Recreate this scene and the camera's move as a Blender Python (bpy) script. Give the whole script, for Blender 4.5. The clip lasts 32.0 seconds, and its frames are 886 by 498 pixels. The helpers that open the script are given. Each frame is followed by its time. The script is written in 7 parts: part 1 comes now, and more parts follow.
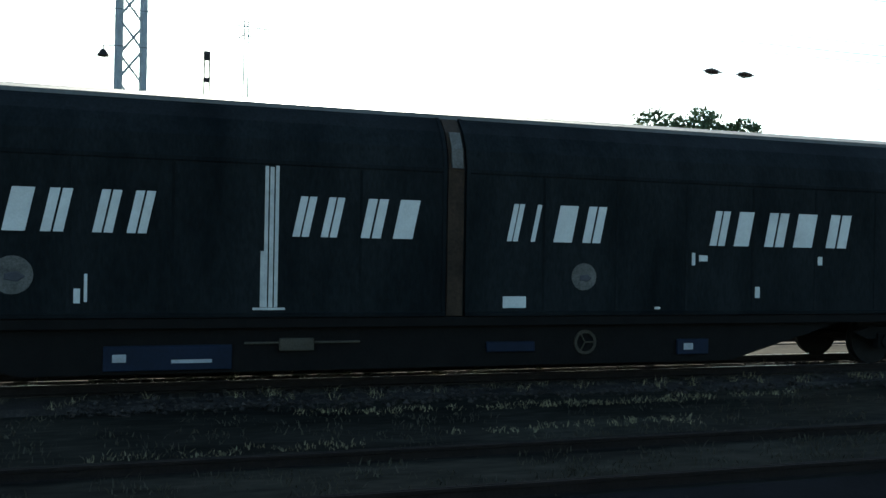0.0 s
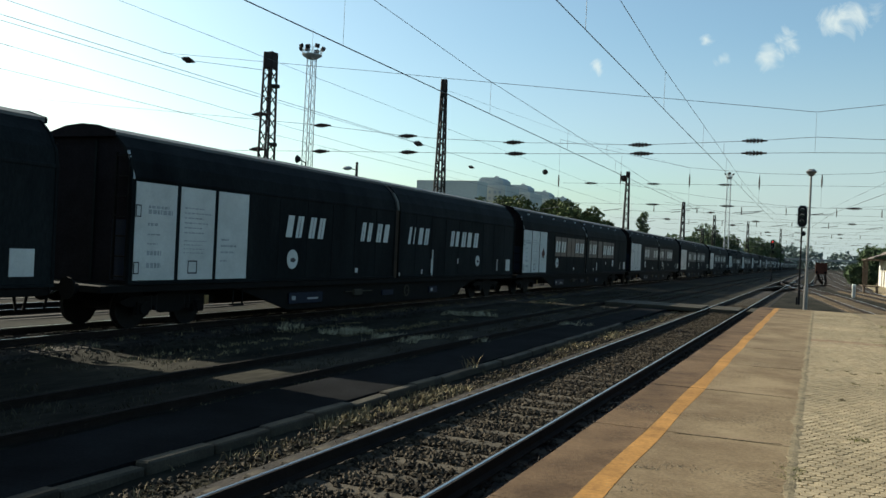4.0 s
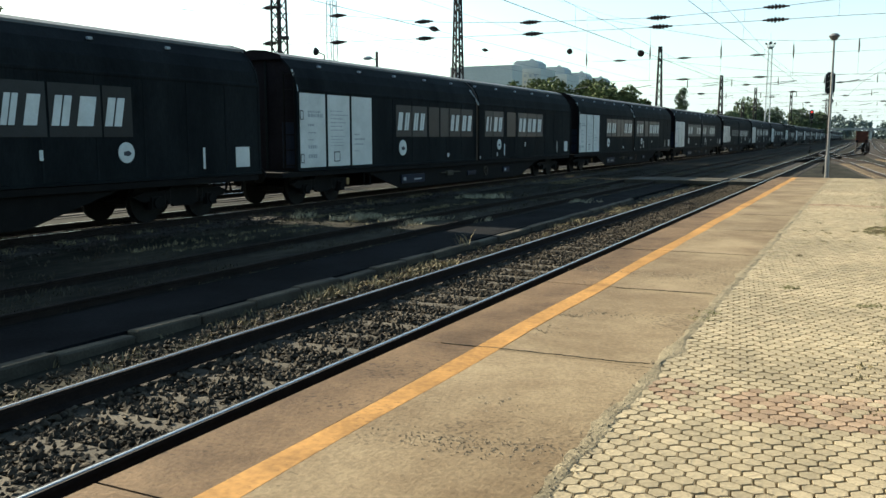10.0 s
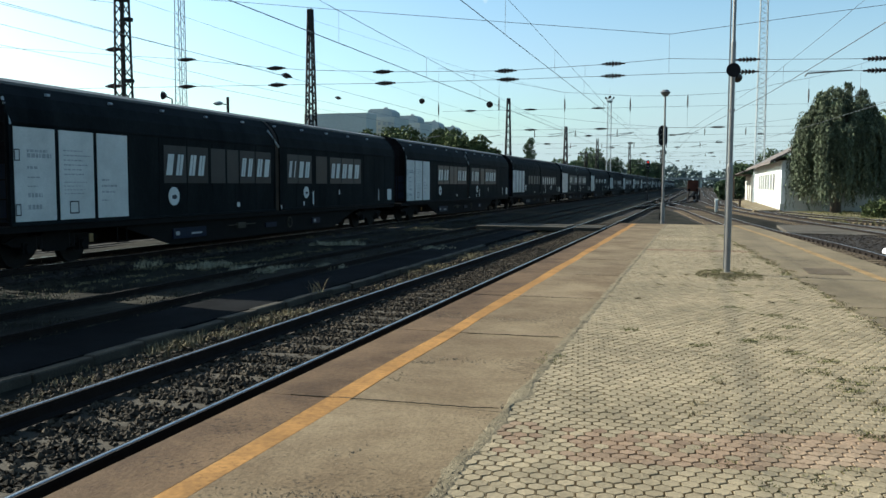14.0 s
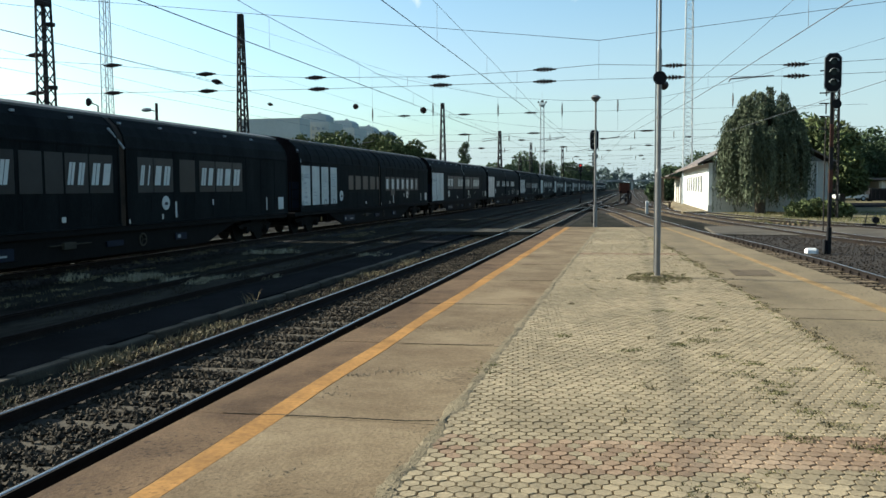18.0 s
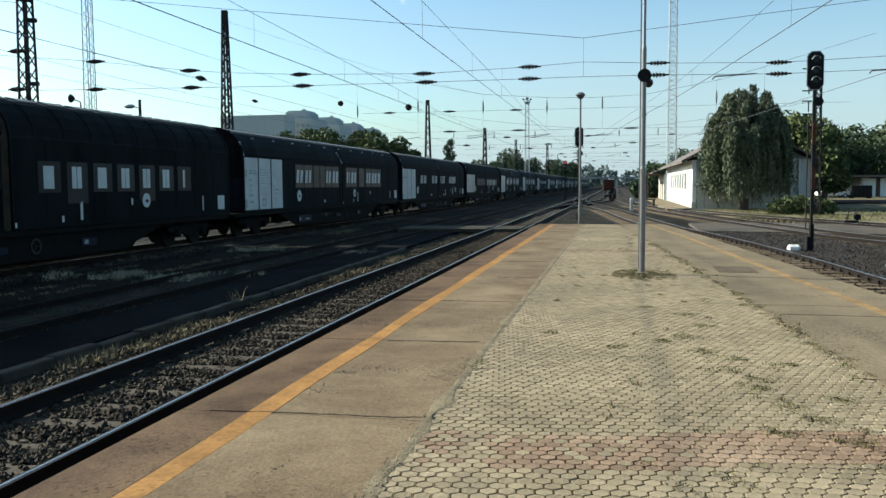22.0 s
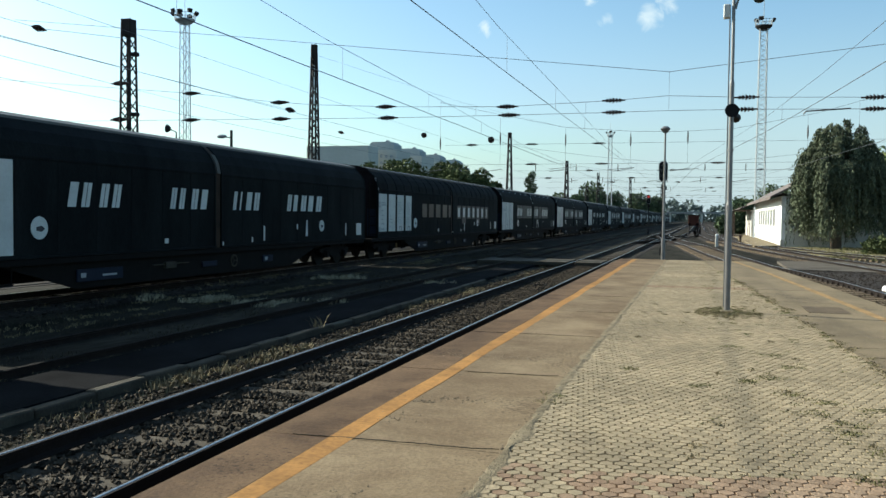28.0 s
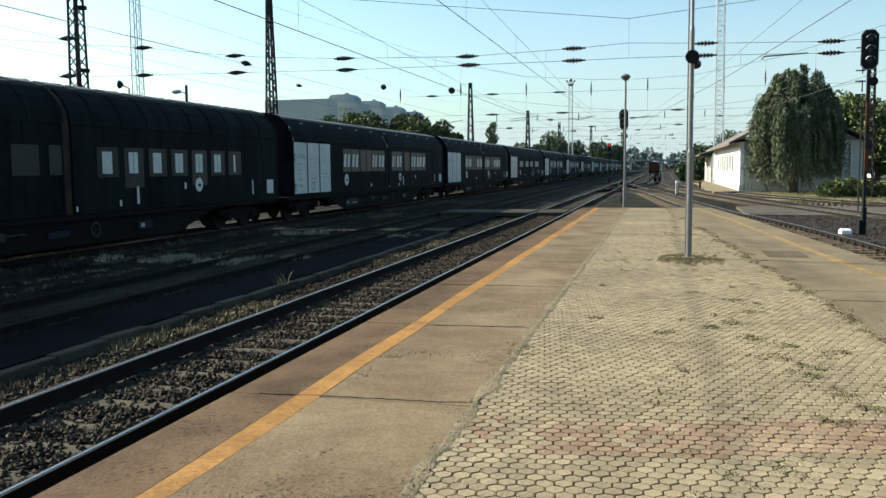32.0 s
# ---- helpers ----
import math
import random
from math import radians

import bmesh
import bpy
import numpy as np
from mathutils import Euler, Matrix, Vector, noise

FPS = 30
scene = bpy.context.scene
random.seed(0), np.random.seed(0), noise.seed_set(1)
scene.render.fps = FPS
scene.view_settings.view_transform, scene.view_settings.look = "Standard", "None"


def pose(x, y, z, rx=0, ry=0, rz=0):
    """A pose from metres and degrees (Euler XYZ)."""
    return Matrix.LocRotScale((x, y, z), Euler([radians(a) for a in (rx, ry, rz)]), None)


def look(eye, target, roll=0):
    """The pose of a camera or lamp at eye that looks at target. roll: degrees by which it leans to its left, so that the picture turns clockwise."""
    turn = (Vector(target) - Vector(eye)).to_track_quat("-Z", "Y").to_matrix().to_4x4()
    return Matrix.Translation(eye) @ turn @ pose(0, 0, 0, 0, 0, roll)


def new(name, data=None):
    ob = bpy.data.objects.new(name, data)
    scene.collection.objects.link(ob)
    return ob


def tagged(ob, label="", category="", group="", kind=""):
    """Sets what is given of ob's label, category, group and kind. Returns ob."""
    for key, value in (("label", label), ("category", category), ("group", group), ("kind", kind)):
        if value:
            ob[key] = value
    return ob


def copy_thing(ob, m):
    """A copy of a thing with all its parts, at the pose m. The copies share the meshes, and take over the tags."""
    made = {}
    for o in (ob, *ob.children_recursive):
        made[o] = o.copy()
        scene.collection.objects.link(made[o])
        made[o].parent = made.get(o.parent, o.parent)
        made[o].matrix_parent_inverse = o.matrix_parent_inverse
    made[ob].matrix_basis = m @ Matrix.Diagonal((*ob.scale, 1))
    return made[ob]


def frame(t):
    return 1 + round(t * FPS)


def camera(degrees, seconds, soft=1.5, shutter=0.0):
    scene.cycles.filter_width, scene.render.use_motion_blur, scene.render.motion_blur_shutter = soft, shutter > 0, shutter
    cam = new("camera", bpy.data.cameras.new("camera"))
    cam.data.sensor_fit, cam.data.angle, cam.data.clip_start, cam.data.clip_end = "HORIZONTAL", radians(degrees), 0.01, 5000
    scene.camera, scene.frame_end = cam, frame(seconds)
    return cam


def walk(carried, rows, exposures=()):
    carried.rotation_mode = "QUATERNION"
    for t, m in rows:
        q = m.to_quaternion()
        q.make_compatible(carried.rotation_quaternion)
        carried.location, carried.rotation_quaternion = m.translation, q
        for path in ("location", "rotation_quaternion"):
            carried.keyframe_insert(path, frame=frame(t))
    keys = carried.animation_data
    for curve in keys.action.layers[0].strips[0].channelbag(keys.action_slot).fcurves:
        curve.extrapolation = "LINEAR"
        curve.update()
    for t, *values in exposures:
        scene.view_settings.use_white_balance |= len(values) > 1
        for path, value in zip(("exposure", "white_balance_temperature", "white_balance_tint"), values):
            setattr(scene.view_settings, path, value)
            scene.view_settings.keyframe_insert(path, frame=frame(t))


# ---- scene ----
cam = camera(54.8, 32.0)
PATH = [
    (0, (-1.529, 1.327, 1.989), (-3.439, 1.92, 1.995), 1.0),
    (0.5, (-1.515, 1.385, 1.988), (-3.288, 2.31, 2.004), 0.2),
    (1, (-1.482, 1.453, 1.977), (-3.08, 2.655, 2.001), 0.0),
    (1.5, (-1.452, 1.516, 1.995), (-2.886, 2.91, 2.021), 0.7),
    (2, (-1.425, 1.569, 2.021), (-2.677, 3.128, 2.041), 1.0),
    (2.5, (-1.403, 1.576, 2.033), (-2.49, 3.254, 2.042), 1.3),
    (3, (-1.341, 1.557, 2.031), (-2.249, 3.339, 2.044), 1.2),
    (3.5, (-1.225, 1.609, 2.042), (-2.061, 3.425, 2.033), 2.1),
    (4, (-1.046, 1.645, 2.049), (-1.852, 3.476, 2.049), 2.7),
    (4.5, (-0.863, 1.654, 2.064), (-1.566, 3.526, 2.064), 1.2),
    (6.5, (-0.31, 1.573, 2.113), (-0.968, 3.462, 2.103), 1.0),
    (7, (-0.287, 1.461, 2.113), (-0.913, 3.36, 2.107), 0.1),
    (7.5, (-0.253, 1.419, 2.09), (-0.909, 3.308, 2.071), -1.0),
    (8, (-0.072, 1.432, 2.031), (-0.837, 3.273, 1.88), -0.0),
    (8.5, (0.03, 1.445, 1.988), (-0.774, 3.263, 1.775), 1.1),
    (9, (0.078, 1.411, 1.968), (-0.782, 3.201, 1.732), -0.3),
    (9.5, (0.081, 1.413, 1.947), (-0.789, 3.192, 1.666), -0.2),
    (10, (0.088, 1.437, 1.94), (-0.792, 3.214, 1.68), -0.1),
    (10.5, (0.111, 1.46, 1.944), (-0.612, 3.311, 1.714), 0.3),
    (11, (0.136, 1.467, 1.945), (-0.42, 3.376, 1.729), 0.3),
    (11.5, (0.154, 1.469, 1.951), (-0.282, 3.409, 1.733), 0.4),
    (12, (0.167, 1.503, 1.947), (-0.186, 3.459, 1.731), 0.4),
    (12.5, (0.162, 1.492, 1.95), (-0.181, 3.451, 1.74), 0.5),
    (13, (0.139, 1.499, 1.95), (-0.26, 3.452, 1.783), 0.6),
    (13.5, (0.129, 1.482, 1.949), (-0.434, 3.394, 1.789), 0.5),
    (15.5, (0.139, 1.421, 1.991), (-0.434, 3.332, 1.853), -0.1),
    (16, (0.144, 1.44, 2.0), (-0.425, 3.351, 1.853), -0.1),
    (16.5, (0.14, 1.461, 2.001), (-0.411, 3.378, 1.86), -0.6),
    (17, (0.144, 1.445, 2.01), (-0.388, 3.369, 1.891), -1.0),
    (17.5, (0.144, 1.464, 2.012), (-0.381, 3.389, 1.881), -0.6),
    (18, (0.156, 1.467, 2.02), (-0.273, 3.415, 1.878), -0.4),
    (18.5, (0.155, 1.457, 2.022), (-0.21, 3.42, 1.894), 0.3),
    (19, (0.152, 1.452, 2.016), (-0.231, 3.411, 1.885), 0.1),
    (19.5, (0.147, 1.441, 2.015), (-0.257, 3.395, 1.89), -0.1),
    (20, (0.15, 1.441, 2.017), (-0.252, 3.395, 1.884), -0.0),
    (20.5, (0.154, 1.459, 2.016), (-0.241, 3.415, 1.882), -0.4),
    (21, (0.162, 1.47, 2.013), (-0.233, 3.426, 1.877), -0.5),
    (21.5, (0.156, 1.466, 2.016), (-0.232, 3.422, 1.862), -0.4),
    (22, (0.148, 1.445, 2.02), (-0.247, 3.4, 1.871), -0.4),
    (22.5, (0.148, 1.44, 2.012), (-0.255, 3.394, 1.874), -0.4),
    (23, (0.158, 1.441, 2.017), (-0.253, 3.394, 1.887), -0.4),
    (23.5, (0.154, 1.439, 2.019), (-0.279, 3.388, 1.897), -0.4),
    (24, (0.162, 1.432, 2.023), (-0.26, 3.384, 1.919), -0.6),
    (24.5, (0.166, 1.439, 2.027), (-0.221, 3.398, 1.907), -0.9),
    (25, (0.163, 1.418, 2.023), (-0.237, 3.373, 1.897), -0.9),
    (25.5, (0.158, 1.422, 2.022), (-0.252, 3.374, 1.885), -0.7),
    (27.5, (0.13, 1.381, 2.045), (-0.319, 3.325, 1.906), -0.5),
    (28, (0.15, 1.362, 2.031), (-0.426, 3.276, 1.955), 0.6),
    (28.5, (0.104, 1.359, 2.041), (-0.57, 3.235, 1.885), 0.4),
    (29, (0.09, 1.349, 2.037), (-0.572, 3.228, 1.872), 0.5),
    (29.5, (0.092, 1.355, 2.048), (-0.567, 3.237, 1.897), 0.4),
    (30, (0.117, 1.364, 2.022), (-0.513, 3.255, 1.853), 0.0),
    (30.5, (0.123, 1.396, 2.041), (-0.475, 3.297, 1.874), -0.4),
    (31, (0.109, 1.391, 2.033), (-0.473, 3.295, 1.852), -0.2),
    (31.5, (0.11, 1.399, 2.028), (-0.447, 3.31, 1.835), -0.3),
    (32, (0.119, 1.439, 2.038), (-0.372, 3.368, 1.851), -0.6),
]
EXPOSURES = [(0.0, 1.81, 6530), (1.0, 1.76, 6550), (2.0, 1.36, 7000), (3.0, 1.11, 6900), (4.5, 0.93, 6700), (6.5, 0.76, 6500), (7.5, 0.91, 6500), (8.5, 1.53, 6750), (10.0, 1.73, 6950), (11.0, 1.36, 6600), (12.0, 1.16, 6300), (13.0, 1.14, 6100), (16.0, 1.26, 6600), (17.0, 1.31, 6750), (18.2, 1.19, 6300), (19.0, 1.15, 6180), (24.0, 1.17, 6250), (27.5, 1.11, 6250), (29.0, 1.36, 6500), (30.5, 1.43, 6750), (32.0, 1.33, 6550)]
walk(cam, [(t, look(eye, target, roll)) for t, eye, target, roll in PATH], [(t, e, k, 3) for t, e, k in EXPOSURES])

# ---- world, sun, exposure ----
SUN_AZ = 80.0      # degrees left of the track's direction
SUN_EL = 28.5
CLOUDS = [((-0.038, 0.971, 0.237), 0.042), ((-0.058, 0.972, 0.224), 0.042), ((0.027, 0.965, 0.262), 0.056), ((-0.003, 0.967, 0.256), 0.042), ((-0.105, 0.969, 0.22), 0.023), ((-0.123, 0.963, 0.241), 0.021), ((-0.238, 0.948, 0.213), 0.022)]
world = bpy.data.worlds.new("world")
scene.world = world
world.use_nodes = True
wn = world.node_tree.nodes
sky = wn.new("ShaderNodeTexSky")
sky.sky_type, sky.sun_disc = "NISHITA", False
sky.sun_elevation, sky.sun_rotation = radians(SUN_EL), radians(-SUN_AZ)
sky.air_density, sky.dust_density, sky.ozone_density = 1.0, 1.6, 1.3
wn["Background"].inputs["Strength"].default_value = 0.08
wl = world.node_tree.links
geo = wn.new("ShaderNodeTexCoord")
split = wn.new("ShaderNodeSeparateXYZ")
wl.new(geo.outputs["Generated"], split.inputs[0])
low = wn.new("ShaderNodeMapRange")       # pale haze all round, thickest at the horizon
low.interpolation_type = "SMOOTHSTEP"
low.inputs["From Min"].default_value, low.inputs["From Max"].default_value = -0.02, 0.26
low.inputs["To Min"].default_value, low.inputs["To Max"].default_value = 0.85, 0.0
wl.new(split.outputs[2], low.inputs["Value"])
tone = wn.new("ShaderNodeVectorMath")    # thin humid air: less red and blue in the clear sky
tone.operation = "MULTIPLY"
tone.inputs[1].default_value = (0.87, 1.03, 1.07)
wl.new(sky.outputs[0], tone.inputs[0])
haze = wn.new("ShaderNodeMix")
haze.data_type, haze.blend_type = "RGBA", "LIGHTEN"
haze.inputs[7].default_value = (3.55, 4.28, 4.65, 1)
wl.new(low.outputs[0], haze.inputs[0]), wl.new(tone.outputs[0], haze.inputs[6])
shade = haze.outputs[2]
wisp = wn.new("ShaderNodeTexNoise")      # torn fair-weather clouds
wisp.inputs["Scale"].default_value, wisp.inputs["Detail"].default_value, wisp.inputs["Roughness"].default_value = 27.0, 6, 0.6
wisp.inputs["Distortion"].default_value = 1.2
wl.new(geo.outputs["Generated"], wisp.inputs["Vector"])
for way, size in CLOUDS:
    gap = wn.new("ShaderNodeVectorMath")
    gap.operation = "DISTANCE"
    gap.inputs[1].default_value = way
    wl.new(geo.outputs["Generated"], gap.inputs[0])
    near = wn.new("ShaderNodeMapRange")
    near.inputs["From Min"].default_value, near.inputs["From Max"].default_value = 0.0, size
    near.inputs["To Min"].default_value, near.inputs["To Max"].default_value = 0.46, -0.25
    wl.new(gap.outputs["Value"], near.inputs["Value"])
    add = wn.new("ShaderNodeMath")
    wl.new(near.outputs[0], add.inputs[0]), wl.new(wisp.outputs["Fac"], add.inputs[1])
    edge = wn.new("ShaderNodeMapRange")
    edge.inputs["From Min"].default_value, edge.inputs["From Max"].default_value = 0.72, 1.0
    edge.inputs["To Max"].default_value = 0.62
    wl.new(add.outputs[0], edge.inputs["Value"])
    mix = wn.new("ShaderNodeMix")
    mix.data_type = "RGBA"
    mix.inputs[7].default_value = (5.6, 6.0, 6.0, 1)
    wl.new(edge.outputs[0], mix.inputs[0]), wl.new(shade, mix.inputs[6])
    shade = mix.outputs[2]
wl.new(shade, wn["Background"].inputs["Color"])
sun_data = bpy.data.lights.new("sun", "SUN")
sun_data.energy, sun_data.angle, sun_data.color = 5.0, radians(0.6), (1.0, 0.93, 0.82)
sun = new("sun", sun_data)
sa, se = radians(SUN_AZ), radians(SUN_EL)
TO_SUN = Vector((-math.sin(sa) * math.cos(se), math.cos(sa) * math.cos(se), math.sin(se)))
sun.matrix_world = look(TO_SUN * 50, (0, 0, 0))


# ---- materials ----
def material(name, base, rough=0.7, metal=0.0, vary=0.25, scale=6.0, fine=60.0, bump=0.15, tint=None, per_object=0.0, islands=0.0, stretch=None, spec=0.15, pits=0.0):
    """Procedural surface: coarse stains and fine grain on a base colour, with fine relief."""
    m = bpy.data.materials.new(name)
    m.use_nodes = True
    nt = m.node_tree
    n, l = nt.nodes, nt.links
    b = n["Principled BSDF"]
    b.inputs["Roughness"].default_value, b.inputs["Metallic"].default_value = rough, metal
    b.inputs["Specular IOR Level"].default_value = spec
    co = n.new("ShaderNodeTexCoord")
    vec = co.outputs["Object"]
    if stretch:
        mp = n.new("ShaderNodeMapping")
        mp.inputs["Scale"].default_value = stretch
        l.new(vec, mp.inputs[0])
        vec = mp.outputs[0]
    big = n.new("ShaderNodeTexNoise")
    big.inputs["Scale"].default_value, big.inputs["Detail"].default_value = scale, 6
    big.inputs["Roughness"].default_value = 0.65
    small = n.new("ShaderNodeTexNoise")
    small.inputs["Scale"].default_value, small.inputs["Detail"].default_value = fine, 4
    l.new(vec, big.inputs["Vector"]), l.new(vec, small.inputs["Vector"])
    ramp = n.new("ShaderNodeValToRGB")
    dark = [c * (1 - vary) for c in base[:3]]
    light = [min(1, c * (1 + vary)) for c in (tint or base)[:3]]
    ramp.color_ramp.elements[0].position, ramp.color_ramp.elements[1].position = 0.32, 0.68
    ramp.color_ramp.elements[0].color, ramp.color_ramp.elements[1].color = (*dark, 1), (*light, 1)
    l.new(big.outputs["Fac"], ramp.inputs[0])
    grain = n.new("ShaderNodeMapRange")
    grain.inputs["From Min"].default_value, grain.inputs["From Max"].default_value = 0.3, 0.7
    grain.inputs["To Min"].default_value, grain.inputs["To Max"].default_value = 1 - vary * 0.6, 1 + vary * 0.6
    l.new(small.outputs["Fac"], grain.inputs["Value"])
    value = grain.outputs[0]
    for amount, node in ((per_object, "ShaderNodeObjectInfo"), (islands, "ShaderNodeNewGeometry")):
        if amount:
            info = n.new(node)
            mr = n.new("ShaderNodeMapRange")
            mr.inputs["To Min"].default_value, mr.inputs["To Max"].default_value = 1 - amount, 1 + amount
            l.new(info.outputs["Random" if node.endswith("Info") else "Random Per Island"], mr.inputs["Value"])
            mu = n.new("ShaderNodeMath")
            mu.operation = "MULTIPLY"
            l.new(value, mu.inputs[0]), l.new(mr.outputs[0], mu.inputs[1])
            value = mu.outputs[0]
    if pits:      # small dark holes and flakes, gathered in patches
        hole = n.new("ShaderNodeTexNoise")
        hole.inputs["Scale"].default_value, hole.inputs["Detail"].default_value = 26.0, 3
        patch = n.new("ShaderNodeTexNoise")
        patch.inputs["Scale"].default_value, patch.inputs["Detail"].default_value = 1.1, 3
        l.new(vec, hole.inputs["Vector"]), l.new(vec, patch.inputs["Vector"])
        both = n.new("ShaderNodeMath")
        both.operation = "MULTIPLY"
        l.new(hole.outputs["Fac"], both.inputs[0]), l.new(patch.outputs["Fac"], both.inputs[1])
        cut = n.new("ShaderNodeMapRange")
        cut.inputs["From Min"].default_value, cut.inputs["From Max"].default_value = 0.35, 0.39
        cut.inputs["To Min"].default_value, cut.inputs["To Max"].default_value = 1.0, 1.0 - pits
        l.new(both.outputs[0], cut.inputs["Value"])
        deep = n.new("ShaderNodeMath")
        deep.operation = "MULTIPLY"
        l.new(value, deep.inputs[0]), l.new(cut.outputs[0], deep.inputs[1])
        value = deep.outputs[0]
    mix = n.new("ShaderNodeVectorMath")
    mix.operation = "SCALE"
    l.new(ramp.outputs[0], mix.inputs[0]), l.new(value, mix.inputs["Scale"])
    l.new(mix.outputs[0], b.inputs["Base Color"])
    if bump:
        bp = n.new("ShaderNodeBump")
        bp.inputs["Strength"].default_value, bp.inputs["Distance"].default_value = bump, 0.02
        l.new(small.outputs["Fac"], bp.inputs["Height"]), l.new(bp.outputs[0], b.inputs["Normal"])
    return m


